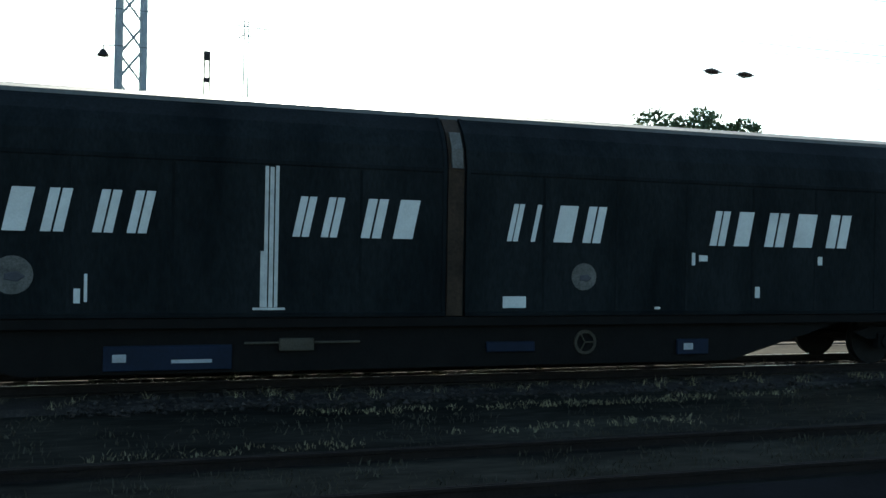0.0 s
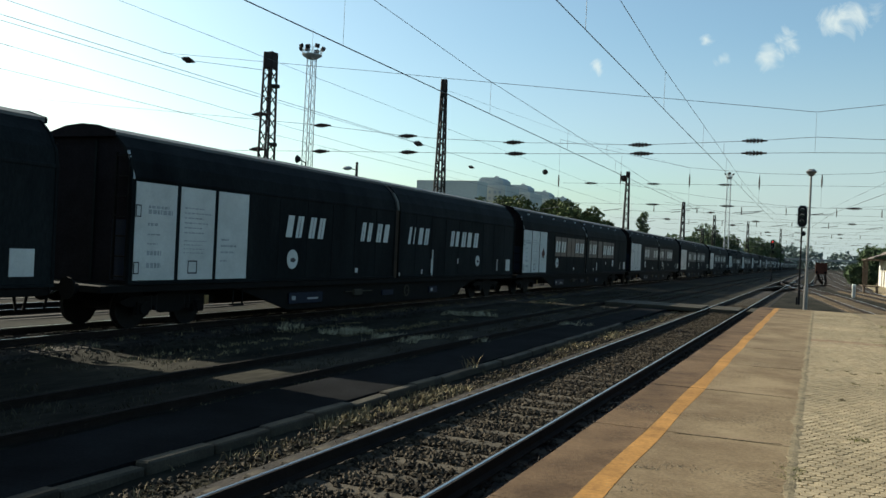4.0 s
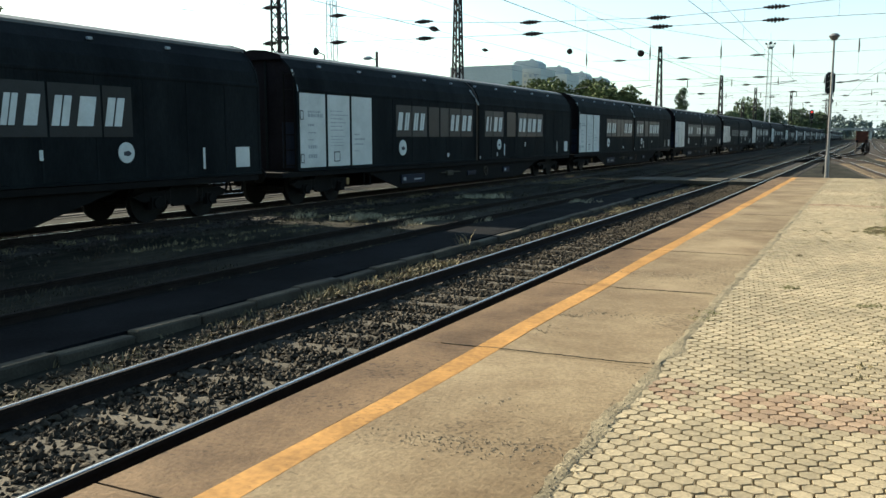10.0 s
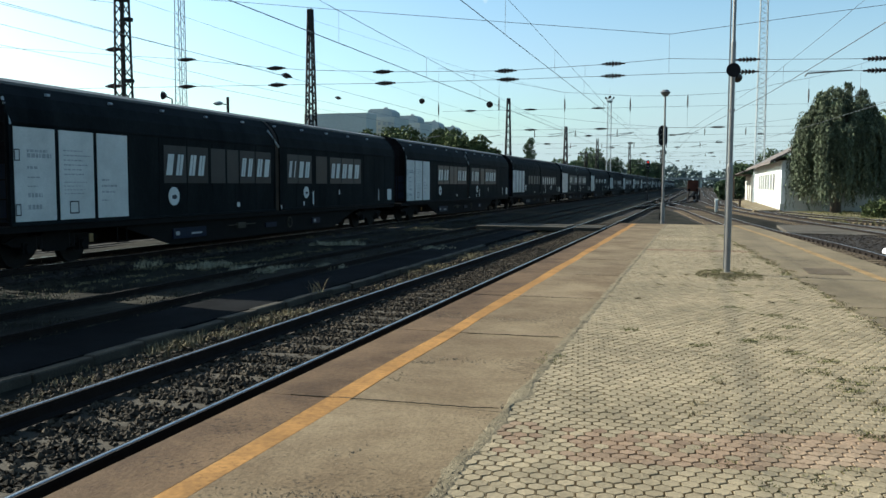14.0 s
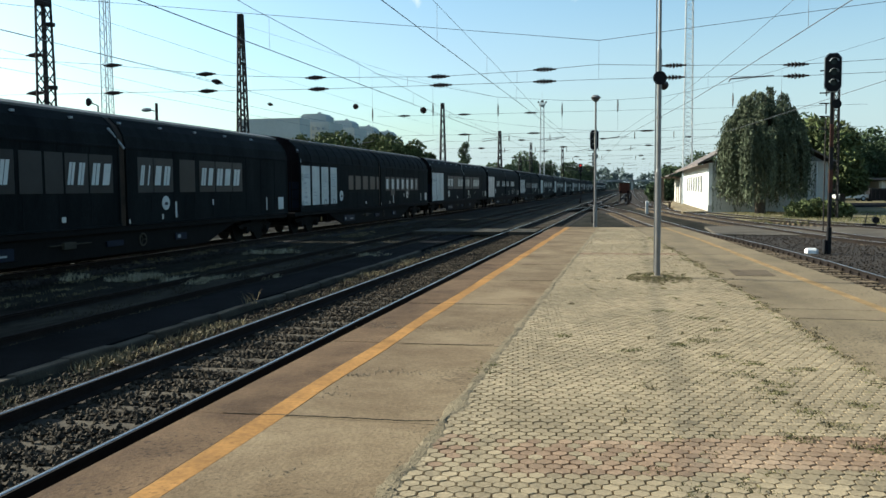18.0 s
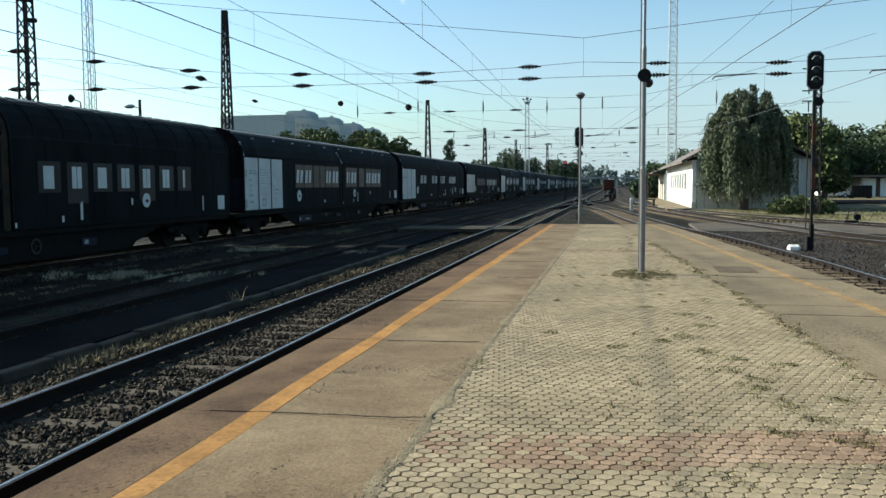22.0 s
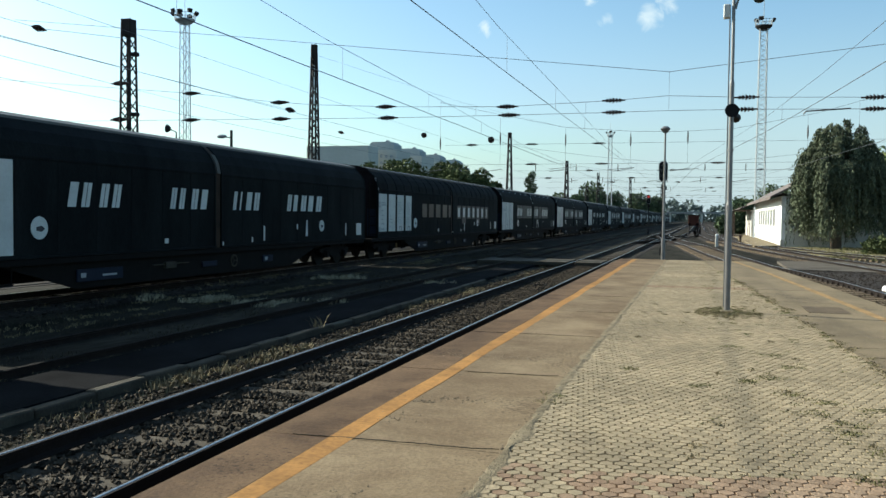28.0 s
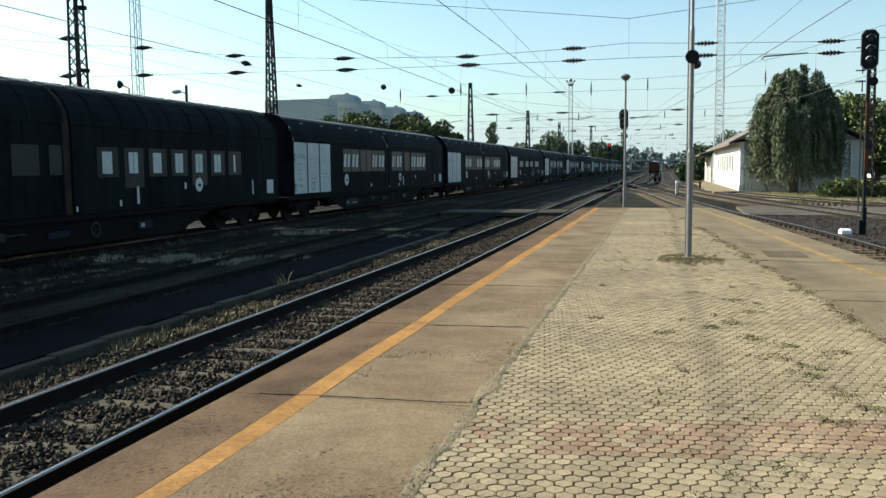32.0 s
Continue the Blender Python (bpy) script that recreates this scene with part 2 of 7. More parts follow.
M = {
    # soil and asphalt are darkened further so the train's shadow sits in their colour
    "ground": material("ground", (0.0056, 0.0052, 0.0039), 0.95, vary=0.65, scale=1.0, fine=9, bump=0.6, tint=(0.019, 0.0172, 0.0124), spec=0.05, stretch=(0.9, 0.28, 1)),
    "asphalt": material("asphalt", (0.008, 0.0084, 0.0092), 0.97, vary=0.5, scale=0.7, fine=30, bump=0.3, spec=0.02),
    "asphalt_pale": material("asphalt_pale", (0.084, 0.0736, 0.06), 0.95, vary=0.35, scale=0.5, fine=20, bump=0.4, spec=0.05),
    "concrete_grey": material("concrete_grey", (0.1444, 0.1117, 0.0684), 0.9, vary=0.28, scale=0.8, fine=45, bump=0.3, per_object=0.06, pits=0.5, stretch=(1, 0.6, 1)),
    "yellow_dull": material("yellow_dull", (0.22, 0.14, 0.06), 0.85, vary=0.35, scale=2.5, fine=40, bump=0.1, pits=0.35),
    "ballast": material("ballast", (0.044, 0.0345, 0.0235), 0.95, vary=0.45, scale=3, fine=25, bump=0.8, islands=0.65),
    "ballast_dark": material("ballast_dark", (0.03, 0.0245, 0.02), 0.95, vary=0.5, scale=2, fine=25, bump=0.8, islands=0.5),
    "sleeper": material("sleeper", (0.05, 0.041, 0.0295), 0.9, vary=0.35, scale=4, fine=50, bump=0.4, per_object=0.2),
    "sleeper_wood": material("sleeper_wood", (0.135, 0.1, 0.064), 0.9, vary=0.35, scale=6, fine=50, bump=0.4, per_object=0.25),
    "rail": material("rail", (0.013, 0.009, 0.007), 0.9, metal=0.0, vary=0.3, scale=5, fine=40, bump=0.2),
    "rail_top": material("rail_top", (0.46, 0.45, 0.43), 0.3, metal=1.0, vary=0.1, scale=4, fine=30, bump=0.03),
    "concrete": material("concrete", (0.128, 0.084, 0.045), 0.9, vary=0.3, scale=0.9, fine=38, bump=0.35, tint=(0.14, 0.104, 0.062), per_object=0.06, pits=0.42),
    "rust_concrete": material("rust_concrete", (0.068, 0.037, 0.0175), 0.9, vary=0.32, scale=1.2, fine=38, bump=0.35, tint=(0.096, 0.06, 0.032), pits=0.55),
    "kerb": material("kerb", (0.047, 0.041, 0.03), 0.9, vary=0.3, scale=2, fine=40, bump=0.3, per_object=0.15),
    "yellow": material("yellow", (0.2418, 0.1209, 0.0335), 0.85, vary=0.3, scale=2.0, fine=25, bump=0.1, pits=0.3),
    "paver": material("paver", (0.24, 0.192, 0.1216), 0.9, vary=0.22, scale=0.55, fine=45, bump=0.5, islands=0.16, per_object=0.14),
    "paver_red": material("paver_red", (0.215, 0.132, 0.083), 0.9, vary=0.22, scale=0.8, fine=45, bump=0.5, islands=0.18, per_object=0.14, tint=(0.232, 0.1696, 0.112)),
    "grit": material("grit", (0.156, 0.1248, 0.0858), 0.95, vary=0.3, scale=4, fine=30, bump=0.3, islands=0.5),
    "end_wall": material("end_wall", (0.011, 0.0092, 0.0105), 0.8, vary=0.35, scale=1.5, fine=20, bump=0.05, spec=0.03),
    "cover": material("cover", (0.088, 0.0656, 0.0416), 0.9, vary=0.25, scale=3, fine=40, bump=0.3),
    "sand": material("sand", (0.165, 0.132, 0.082), 0.95, vary=0.35, scale=5, fine=60, bump=0.6, pits=0.4),
    "joint": material("joint", (0.03, 0.026, 0.017), 1.0, vary=0.5, scale=3, fine=40, bump=0.3),
    # dark green taken down to near black: the side's shade is in the paint
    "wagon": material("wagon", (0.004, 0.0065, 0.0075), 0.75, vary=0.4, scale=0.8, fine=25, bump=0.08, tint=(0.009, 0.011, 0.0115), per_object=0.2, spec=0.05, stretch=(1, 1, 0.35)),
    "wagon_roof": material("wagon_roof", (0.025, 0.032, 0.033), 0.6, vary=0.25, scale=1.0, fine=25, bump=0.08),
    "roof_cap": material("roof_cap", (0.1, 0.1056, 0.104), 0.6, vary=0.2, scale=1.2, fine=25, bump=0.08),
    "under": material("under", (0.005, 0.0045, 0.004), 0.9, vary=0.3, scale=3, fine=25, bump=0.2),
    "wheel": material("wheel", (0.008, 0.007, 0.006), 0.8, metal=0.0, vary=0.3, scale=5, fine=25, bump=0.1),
    "white": material("white", (0.5, 0.5, 0.465), 0.65, vary=0.12, scale=1.5, fine=40, bump=0.04),
    "letter": material("letter", (0.5, 0.51, 0.48), 0.65, vary=0.1, scale=2.5, fine=40, bump=0.04),
    "panel_grey": material("panel_grey", (0.013, 0.0145, 0.015), 0.45, vary=0.25, scale=1.5, fine=40, bump=0.05, per_object=0.35, spec=0.2),
    "blue": material("blue", (0.004, 0.009, 0.021), 0.6, vary=0.25, scale=2, fine=30, bump=0.05),
    "letter_dull": material("letter_dull", (0.42, 0.42, 0.39), 0.7, vary=0.2, bump=0.0),
    "wagon_rust": material("wagon_rust", (0.026, 0.017, 0.0105), 0.7, vary=0.5, scale=1.5, fine=20, bump=0.1),
    "ink": material("ink", (0.05, 0.05, 0.055), 0.7, vary=0.2, bump=0.0),
    "ink_grey": material("ink_grey", (0.3, 0.31, 0.31), 0.7, vary=0.2, bump=0.0),
    "steel_grey": material("steel_grey", (0.19, 0.183, 0.175), 0.4, metal=0.5, vary=0.15, scale=3, fine=40, bump=0.05),
    "mast": material("mast", (0.025, 0.022, 0.021), 0.8, vary=0.3, scale=2, fine=30, bump=0.1),
    "mast_pale": material("mast_pale", (0.3, 0.33, 0.34), 0.7, vary=0.2, scale=2, fine=30, bump=0.05),
    "wire": material("wire", (0.1, 0.105, 0.11), 0.6, metal=0.3, vary=0.1, bump=0.0),
    "insulator": material("insulator", (0.035, 0.02, 0.015), 0.3, vary=0.2, bump=0.0),
    "black": material("black", (0.008, 0.008, 0.009), 0.6, vary=0.2, scale=4, bump=0.03),
    "lens": material("lens", (0.02, 0.03, 0.03), 0.1, vary=0.1, bump=0.0),
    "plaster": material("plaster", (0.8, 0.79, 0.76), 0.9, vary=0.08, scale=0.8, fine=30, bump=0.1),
    # weathered plaster, also the white house plaster with shade mixed into the colour
    "plaster_old_shaded": material("plaster_old_shaded", (0.5, 0.48, 0.43), 0.9, vary=0.15, scale=0.8, fine=30, bump=0.1),
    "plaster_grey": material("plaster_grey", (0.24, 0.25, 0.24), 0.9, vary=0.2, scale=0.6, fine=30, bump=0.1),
    "roof_tile": material("roof_tile", (0.13, 0.11, 0.1), 0.85, vary=0.25, scale=1.0, fine=25, bump=0.3),
    "wood_dark": material("wood_dark", (0.08, 0.06, 0.045), 0.8, vary=0.25, scale=3, fine=30, bump=0.15),
    "glass": material("glass", (0.03, 0.035, 0.04), 0.08, vary=0.1, bump=0.0, spec=0.6),
    "leaf": material("leaf", (0.0808, 0.0978, 0.0382), 0.8, vary=0.3, scale=0.7, fine=8, bump=0.0, islands=0.45),
    "leaf_dark": material("leaf_dark", (0.068, 0.0952, 0.0476), 0.8, vary=0.3, scale=0.7, fine=8, bump=0.0, islands=0.45),
    "leaf_willow": material("leaf_willow", (0.08, 0.094, 0.055), 0.7, vary=0.35, scale=0.7, fine=8, bump=0.0, islands=0.5),
    "leaf_pale": material("leaf_pale", (0.13, 0.15, 0.1), 0.8, vary=0.3, scale=0.7, fine=8, bump=0.0, islands=0.4),
    # horizon leaves with the bluish distance haze mixed into the green
    "leaf_haze": material("leaf_haze", (0.1, 0.13, 0.12), 0.9, vary=0.2, scale=0.05, fine=1, bump=0.0, islands=0.25),
    # distant panes are this pale because haze is mixed into the glass colour
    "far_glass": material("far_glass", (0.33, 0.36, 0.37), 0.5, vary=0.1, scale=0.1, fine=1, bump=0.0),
    "curtain": material("curtain", (0.085, 0.092, 0.095), 0.5, vary=0.2, scale=0.8, fine=10, bump=0.0),
    "badge_faded": material("badge_faded", (0.085, 0.083, 0.074), 0.75, vary=0.4, scale=4, fine=40, bump=0.0),
    "bark": material("bark", (0.08, 0.06, 0.045), 0.95, vary=0.3, scale=4, fine=30, bump=0.5),
    "grass": material("grass", (0.09, 0.085, 0.0396), 0.9, vary=0.4, scale=0.4, fine=9, bump=0.5, tint=(0.144, 0.1188, 0.0648)),
    "dry": material("dry", (0.16, 0.132, 0.076), 0.9, vary=0.3, scale=1, fine=9, bump=0.0, islands=0.45),
    "straw": material("straw", (0.3, 0.265, 0.18), 0.9, vary=0.25, scale=1, fine=9, bump=0.0, islands=0.4),
    # the dry grass again, darkened to hold the shade of the yard
    "dry_shaded": material("dry_shaded", (0.048, 0.0416, 0.0272), 0.9, vary=0.3, scale=1, fine=9, bump=0.0, islands=0.35),
    "weed": material("weed", (0.115, 0.11, 0.045), 0.9, vary=0.3, scale=1, fine=9, bump=0.0, islands=0.35),
    # pale block and hall walls, lifted further to carry the distance haze as colour
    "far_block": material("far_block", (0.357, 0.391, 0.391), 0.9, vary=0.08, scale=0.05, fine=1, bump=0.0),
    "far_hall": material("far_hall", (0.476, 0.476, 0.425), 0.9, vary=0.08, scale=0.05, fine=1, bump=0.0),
    "red_rust": material("red_rust", (0.08, 0.033, 0.022), 0.8, vary=0.25, scale=2, fine=20, bump=0.1),
    "red_dull": material("red_dull", (0.05, 0.02, 0.014), 0.8, vary=0.25, scale=2, fine=20, bump=0.1),
    "lit_red": material("lit_red", (0.4, 0.03, 0.02), 0.4, vary=0.1, bump=0.0),
}
for node in M["lit_red"].node_tree.nodes:
    if node.type == "BSDF_PRINCIPLED":
        node.inputs["Emission Color"].default_value = (1.0, 0.05, 0.04, 1.0)
        node.inputs["Emission Strength"].default_value = 0.35


# ---- mesh helpers ----
def part(name, bm, mat, parent=None, label=""):
    """Links a bmesh as one mesh object under a thing or a part."""
    me = bpy.data.meshes.new(name)
    bm.to_mesh(me)
    bm.free()
    me.materials.append(M[mat])
    ob = new(name, me)
    if parent:
        ob.parent = parent
    if label:
        ob["label"] = label
    return ob


def raw(name, verts, faces, mat, parent=None, label="", smooth=False):
    me = bpy.data.meshes.new(name)
    me.from_pydata([tuple(v) for v in verts], [], [tuple(f) for f in faces])
    me.materials.append(M[mat])
    if smooth:
        me.polygons.foreach_set("use_smooth", [True] * len(me.polygons))
    ob = new(name, me)
    if parent:
        ob.parent = parent
    if label:
        ob["label"] = label
    return ob


def thing(name, at=(0, 0, 0), rz=0.0, **tags):
    ob = new(name)
    ob.matrix_basis = pose(*at, 0, 0, rz)
    return tagged(ob, **tags)


def box(bm, a, b, bevel=0.0):
    """A box between the corners a and b, optionally with bevelled edges."""
    r = bmesh.ops.create_cube(bm, size=1.0)
    vs = r["verts"]
    for v in vs:
        v.co = Vector([a[i] + (b[i] - a[i]) * (v.co[i] + 0.5) for i in range(3)])
    if bevel:
        es = {e for v in vs for e in v.link_edges}
        bmesh.ops.bevel(bm, geom=list(es), offset=bevel, segments=1, affect="EDGES")
    return bm


def boxes(*pairs, bevel=0.0):
    bm = bmesh.new()
    for a, b in pairs:
        box(bm, a, b, bevel)
    return bm


def rod(bm, p, q, r, n=8, r2=None):
    """A round bar from p to q."""
    p, q = Vector(p), Vector(q)
    d = q - p
    if d.length < 1e-6:
        return bm
    m = Matrix.Translation((p + q) / 2) @ d.to_track_quat("Z", "Y").to_matrix().to_4x4()
    bmesh.ops.create_cone(bm, cap_ends=True, segments=n, radius1=r, radius2=r if r2 is None else r2, depth=d.length, matrix=m)
    return bm


def rods(*lines, r=0.02, n=8):
    bm = bmesh.new()
    for p, q in lines:
        rod(bm, p, q, r, n)
    return bm


def bar(vs, fs, p, q, w):
    """A cheap square bar appended to vertex and face lists."""
    p, q = Vector(p), Vector(q)
    d = (q - p).normalized()
    a = d.orthogonal().normalized() * w / 2
    b = d.cross(a)
    i = len(vs)
    for c in (p, q):
        for s, t in ((1, 1), (-1, 1), (-1, -1), (1, -1)):
            vs.append(c + a * s + b * t)
    fs += [(i, i + 1, i + 5, i + 4), (i + 1, i + 2, i + 6, i + 5), (i + 2, i + 3, i + 7, i + 6), (i + 3, i, i + 4, i + 7), (i, i + 3, i + 2, i + 1), (i + 4, i + 5, i + 6, i + 7)]


def profile(bm, pts, y0, y1, closed=True):
    """A prism along y with the given outline in x and z."""
    a = [bm.verts.new((x, y0, z)) for x, z in pts]
    b = [bm.verts.new((x, y1, z)) for x, z in pts]
    n = len(pts)
    for i in range(n if closed else n - 1):
        j = (i + 1) % n
        bm.faces.new((a[i], a[j], b[j], b[i]))
    if closed:
        bm.faces.new(a[::-1])
        bm.faces.new(b)
    bmesh.ops.recalc_face_normals(bm, faces=bm.faces[:])
    return bm


# ---- plan: x to the right of the tracks, y along them, z = 0 on the rails ----
PLAT_Z = 0.30
TRAIN_X = -15.5
NEAR_X = -4.70
MID_X = -9.27
GROUND_Z = -0.22


# ---- ground ----
def ground_sheet():
    """One sheet to the horizon, finer and slightly uneven between the tracks."""
    xs = [-2500, -900, -300, -120, -60, -30] + [-24 + 0.5 * i for i in range(45)] + [0, 3, 6, 10, 15, 25, 40, 80, 200, 600, 2500]
    ys = [-400, -120, -50, -20] + [-10 + 1.0 * i for i in range(70)] + [65, 75, 90, 120, 180, 300, 500, 900, 1600, 3500]
    vs, fs = [], []
    for y in ys:
        for x in xs:
            near = -24 < x < -6.9 and -10 <= y <= 62
            dip = 0.06 if -6.9 < x < -5.6 and -20 < y < 41 else 0.0
            z = GROUND_Z + (0.07 * noise.noise((x * 0.9, y * 0.25, 0)) if near else 0) - dip
            vs.append((x, y, z))
    n = len(xs)
    for j in range(len(ys) - 1):
        for i in range(n - 1):
            a = j * n + i
            fs.append((a, a + 1, a + n + 1, a + n))
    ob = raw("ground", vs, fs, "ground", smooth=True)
    return tagged(ob, "dark stony soil with dry grass between the tracks, shade painted in", "ground", kind="structure")


ground_sheet()


def slab(name, pts, z0, z1, mat, label, category, kind="structure", parent=None):
    """A flat slab with the outline pts (x, y)."""
    bm = bmesh.new()
    lo = [bm.verts.new((x, y, z0)) for x, y in pts]
    hi = [bm.verts.new((x, y, z1)) for x, y in pts]
    n = len(pts)
    bm.faces.new(hi), bm.faces.new(lo[::-1])
    for i in range(n):
        j = (i + 1) % n
        bm.faces.new((lo[i], lo[j], hi[j], hi[i]))
    bmesh.ops.recalc_face_normals(bm, faces=bm.faces[:])
    ob = part(name, bm, mat, parent)
    return tagged(ob, label, category, kind=kind) if not parent else ob


KERB = [(-6.84, -8.0), (-6.9, 10.0), (-6.88, 20.0), (-6.95, 30.0)]
# far darker than bare asphalt: the train's shadow is part of this colour
slab("asphalt_strip", [(-8.5, -20), (-6.95, -20), (-7.0, 10.0), (-7.0, 20.0), (-7.1, 42.0), (-8.1, 42.0), (-8.3, 8.0)], -0.4, -0.13, "asphalt", "old asphalt strip beside the track, its shade painted near black", "path")
slab("crossing_road", [(3.9, 41.2), (7.5, 40.4), (16.0, 37.0), (60.0, 30.0), (60.0, 40.0), (17.0, 46.0), (7.4, 50.0), (4.0, 49.0)], -0.4, -0.1, "asphalt_pale", "grey worn asphalt of a level crossing road", "road")
slab("lawn", [(7.2, 57.0), (11.2, 54.6), (14.5, 48.5), (60.0, 42.0), (90.0, 160.0), (30.0, 160.0), (16.0, 100.0), (6.0, 72.0)], -0.5, -0.1, "grass", "dry yellow-green lawn beside the station house", "lawn")
# near-black strip: the shadow band across the yard is in the road's colour
slab("yard_road", [(17.5, 92.0), (60.0, 86.0), (66.0, 108.0), (22.0, 112.0)], -0.5, -0.05, "asphalt", "yard road beyond the lawn with its shade painted dark", "road")

# ---- tracks ----
RAIL = [(-0.07, -0.155), (0.07, -0.155), (0.07, -0.14), (0.012, -0.12), (0.012, -0.045), (0.036, -0.035), (0.036, -0.006), (-0.036, -0.006), (-0.036, -0.035), (-0.012, -0.045), (-0.012, -0.12), (-0.07, -0.14)]


def sweep(bm, outline, line):
    """Sweeps an outline (across, up) along a polyline of (x, y)."""
    rings = []
    for i, (x, y) in enumerate(line):
        a, b = Vector(line[max(i - 1, 0)]), Vector(line[min(i + 1, len(line) - 1)])
        d = (b - a).normalized()
        rings.append([bm.verts.new((x + d.y * o, y - d.x * o, z)) for o, z in outline])
    n = len(outline)
    for r, s in zip(rings, rings[1:]):
        for i in range(n):
            j = (i + 1) % n
            bm.faces.new((r[i], r[j], s[j], s[i]))
    bm.faces.new(rings[0]), bm.faces.new(rings[-1][::-1])
    bmesh.ops.recalc_face_normals(bm, faces=bm.faces[:])


def shift(line, o):
    out = []
    for i, (x, y) in enumerate(line):
        a, b = Vector(line[max(i - 1, 0)]), Vector(line[min(i + 1, len(line) - 1)])
        d = (b - a).normalized()
        out.append((x + d.y * o, y - d.x * o))
    return out


def track(line, name_label, bed="ballast", shine=True, bed_z=-0.2, width=1.7, sleepers="sleeper", reach=(0, 60), step=0.62, dz=0.0):
    """A track along a polyline: bed, two rails, sleepers near the platform."""
    t = thing("railway_track", label=name_label, category="track", kind="structure")
    bm = bmesh.new()
    sweep(bm, [(-width, -0.45), (-width + 0.35, bed_z + dz), (width - 0.35, bed_z + dz), (width, -0.45)], line)
    part("ballast_bed", bm, bed, t)
    for o in (-0.75, 0.75):
        bm = bmesh.new()
        sweep(bm, [(a, b + dz) for a, b in RAIL], shift(line, o))
        r = part("rail", bm, "rail", t)
        bm = bmesh.new()
        sweep(bm, [(-0.013, -0.0055 + dz), (0.013, -0.0055 + dz), (0.008, dz), (-0.008, dz)], shift(line, o))
        part("railhead", bm, "rail_top" if shine else "rail", r)
    if sleepers:
        bm = boxes(((-1.25, -0.13, -0.3), (1.25, 0.13, -0.165)), bevel=0.02)
        me = None
        s = 0.0
        for a, b in zip(line, line[1:]):
            a, b = Vector(a), Vector(b)
            length, d = (b - a).length, (b - a).normalized()
            while s < length:
                p = a + d * s
                s += step
                if not reach[0] < p.y < reach[1]:
                    continue
                if me is None:
                    ob = part("sleeper", bm, sleepers, t)
                    me = ob.data
                else:
                    ob = new("sleeper", me)
                    ob.parent = t
                ob.matrix_basis = pose(p.x + random.uniform(-0.02, 0.02), p.y, dz + (0.04 if sleepers == "sleeper_wood" else 0.0) - random.uniform(0, 0.015), 0, 0, -math.degrees(math.atan2(d.x, d.y)) + random.uniform(-0.6, 0.6))
            s -= length
    return t


def along(x0, y0, y1, step=40):
    n = max(1, int((y1 - y0) / step))
    return [(x0, y0 + (y1 - y0) * i / n) for i in range(n + 1)]


track(along(NEAR_X, -30, 700), "straight platform track on concrete sleepers and brown ballast", bed="ballast_dark", reach=(-12, 60))
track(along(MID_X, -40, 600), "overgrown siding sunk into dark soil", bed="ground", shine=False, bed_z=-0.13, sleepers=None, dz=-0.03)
track(along(TRAIN_X, -200, 900), "main track that the freight train runs on", bed="ballast_dark", reach=(-10, 40), sleepers="sleeper", width=2.0, bed_z=-0.175)
for x in (-20.5, -25.5):
    track(along(x, -60, 700), "further yard track behind the train", bed="ballast_dark", sleepers=None)


TRACK_A = [(7.4, -20), (6.3, 0), (5.4, 14), (4.95, 20.7), (4.62, 25.7), (4.0, 32.1), (3.3, 37.2), (2.55, 41.5), (1.2, 55), (-0.3, 72), (-2.6, 90), (-4.2, 108), (-4.7, 125)]
TRACK_B = [(20.0, 4), (15.6, 17), (12.9, 25), (9.95, 33.2), (9.05, 36.2), (8.1, 41), (6.3, 52), (4.1, 68), (2.0, 88), (0.8, 115), (0.2, 160), (0.0, 320), (0.0, 600)]
slab("ballast_infill", [(6.5, 14), (5.9, 20.7), (5.6, 25.7), (4.98, 32.1), (3.7, 40.4), (7.1, 40.6), (8.05, 36.2), (8.95, 33.2), (11.9, 25), (14.5, 17)], -0.5, -0.13, "ballast_dark", "dark brown gravel between two station tracks", "gravel")
TRACK_C = [(26, 10), (17.5, 34), (13.4, 44.5), (10.6, 52), (7.4, 62), (4.6, 76), (3.2, 100), (3.0, 160), (3.0, 400)]
track_a = track(TRACK_A, "curving track on wooden sleepers beside the platform", bed="ballast_dark", sleepers="sleeper_wood", reach=(8, 75), width=1.75)
track(TRACK_B, "curving station track in dark ballast", bed="ballast_dark", sleepers="sleeper_wood", reach=(15, 90), width=1.7)
track(TRACK_C, "curving outer station track beside the lawn", bed="ballast_dark", sleepers="sleeper_wood", reach=(40, 90), width=1.6)
track([(-4.7, 78), (-3.4, 92), (-1.2, 112), (-0.9, 150), (-0.9, 400)], "branch from the switch to the siding", bed="ballast_dark", sleepers=None, width=1.5)
for x in (7.5, 11.5):
    track(along(x, 110, 500), "far station track", bed="ballast_dark", sleepers=None)

CLIP = boxes(((-0.11, -0.07, -0.165), (0.11, 0.07, -0.115)), ((0.05, -0.035, -0.12), (0.1, 0.035, -0.05)), ((-0.1, -0.035, -0.12), (-0.05, 0.035, -0.05)), bevel=0.008)


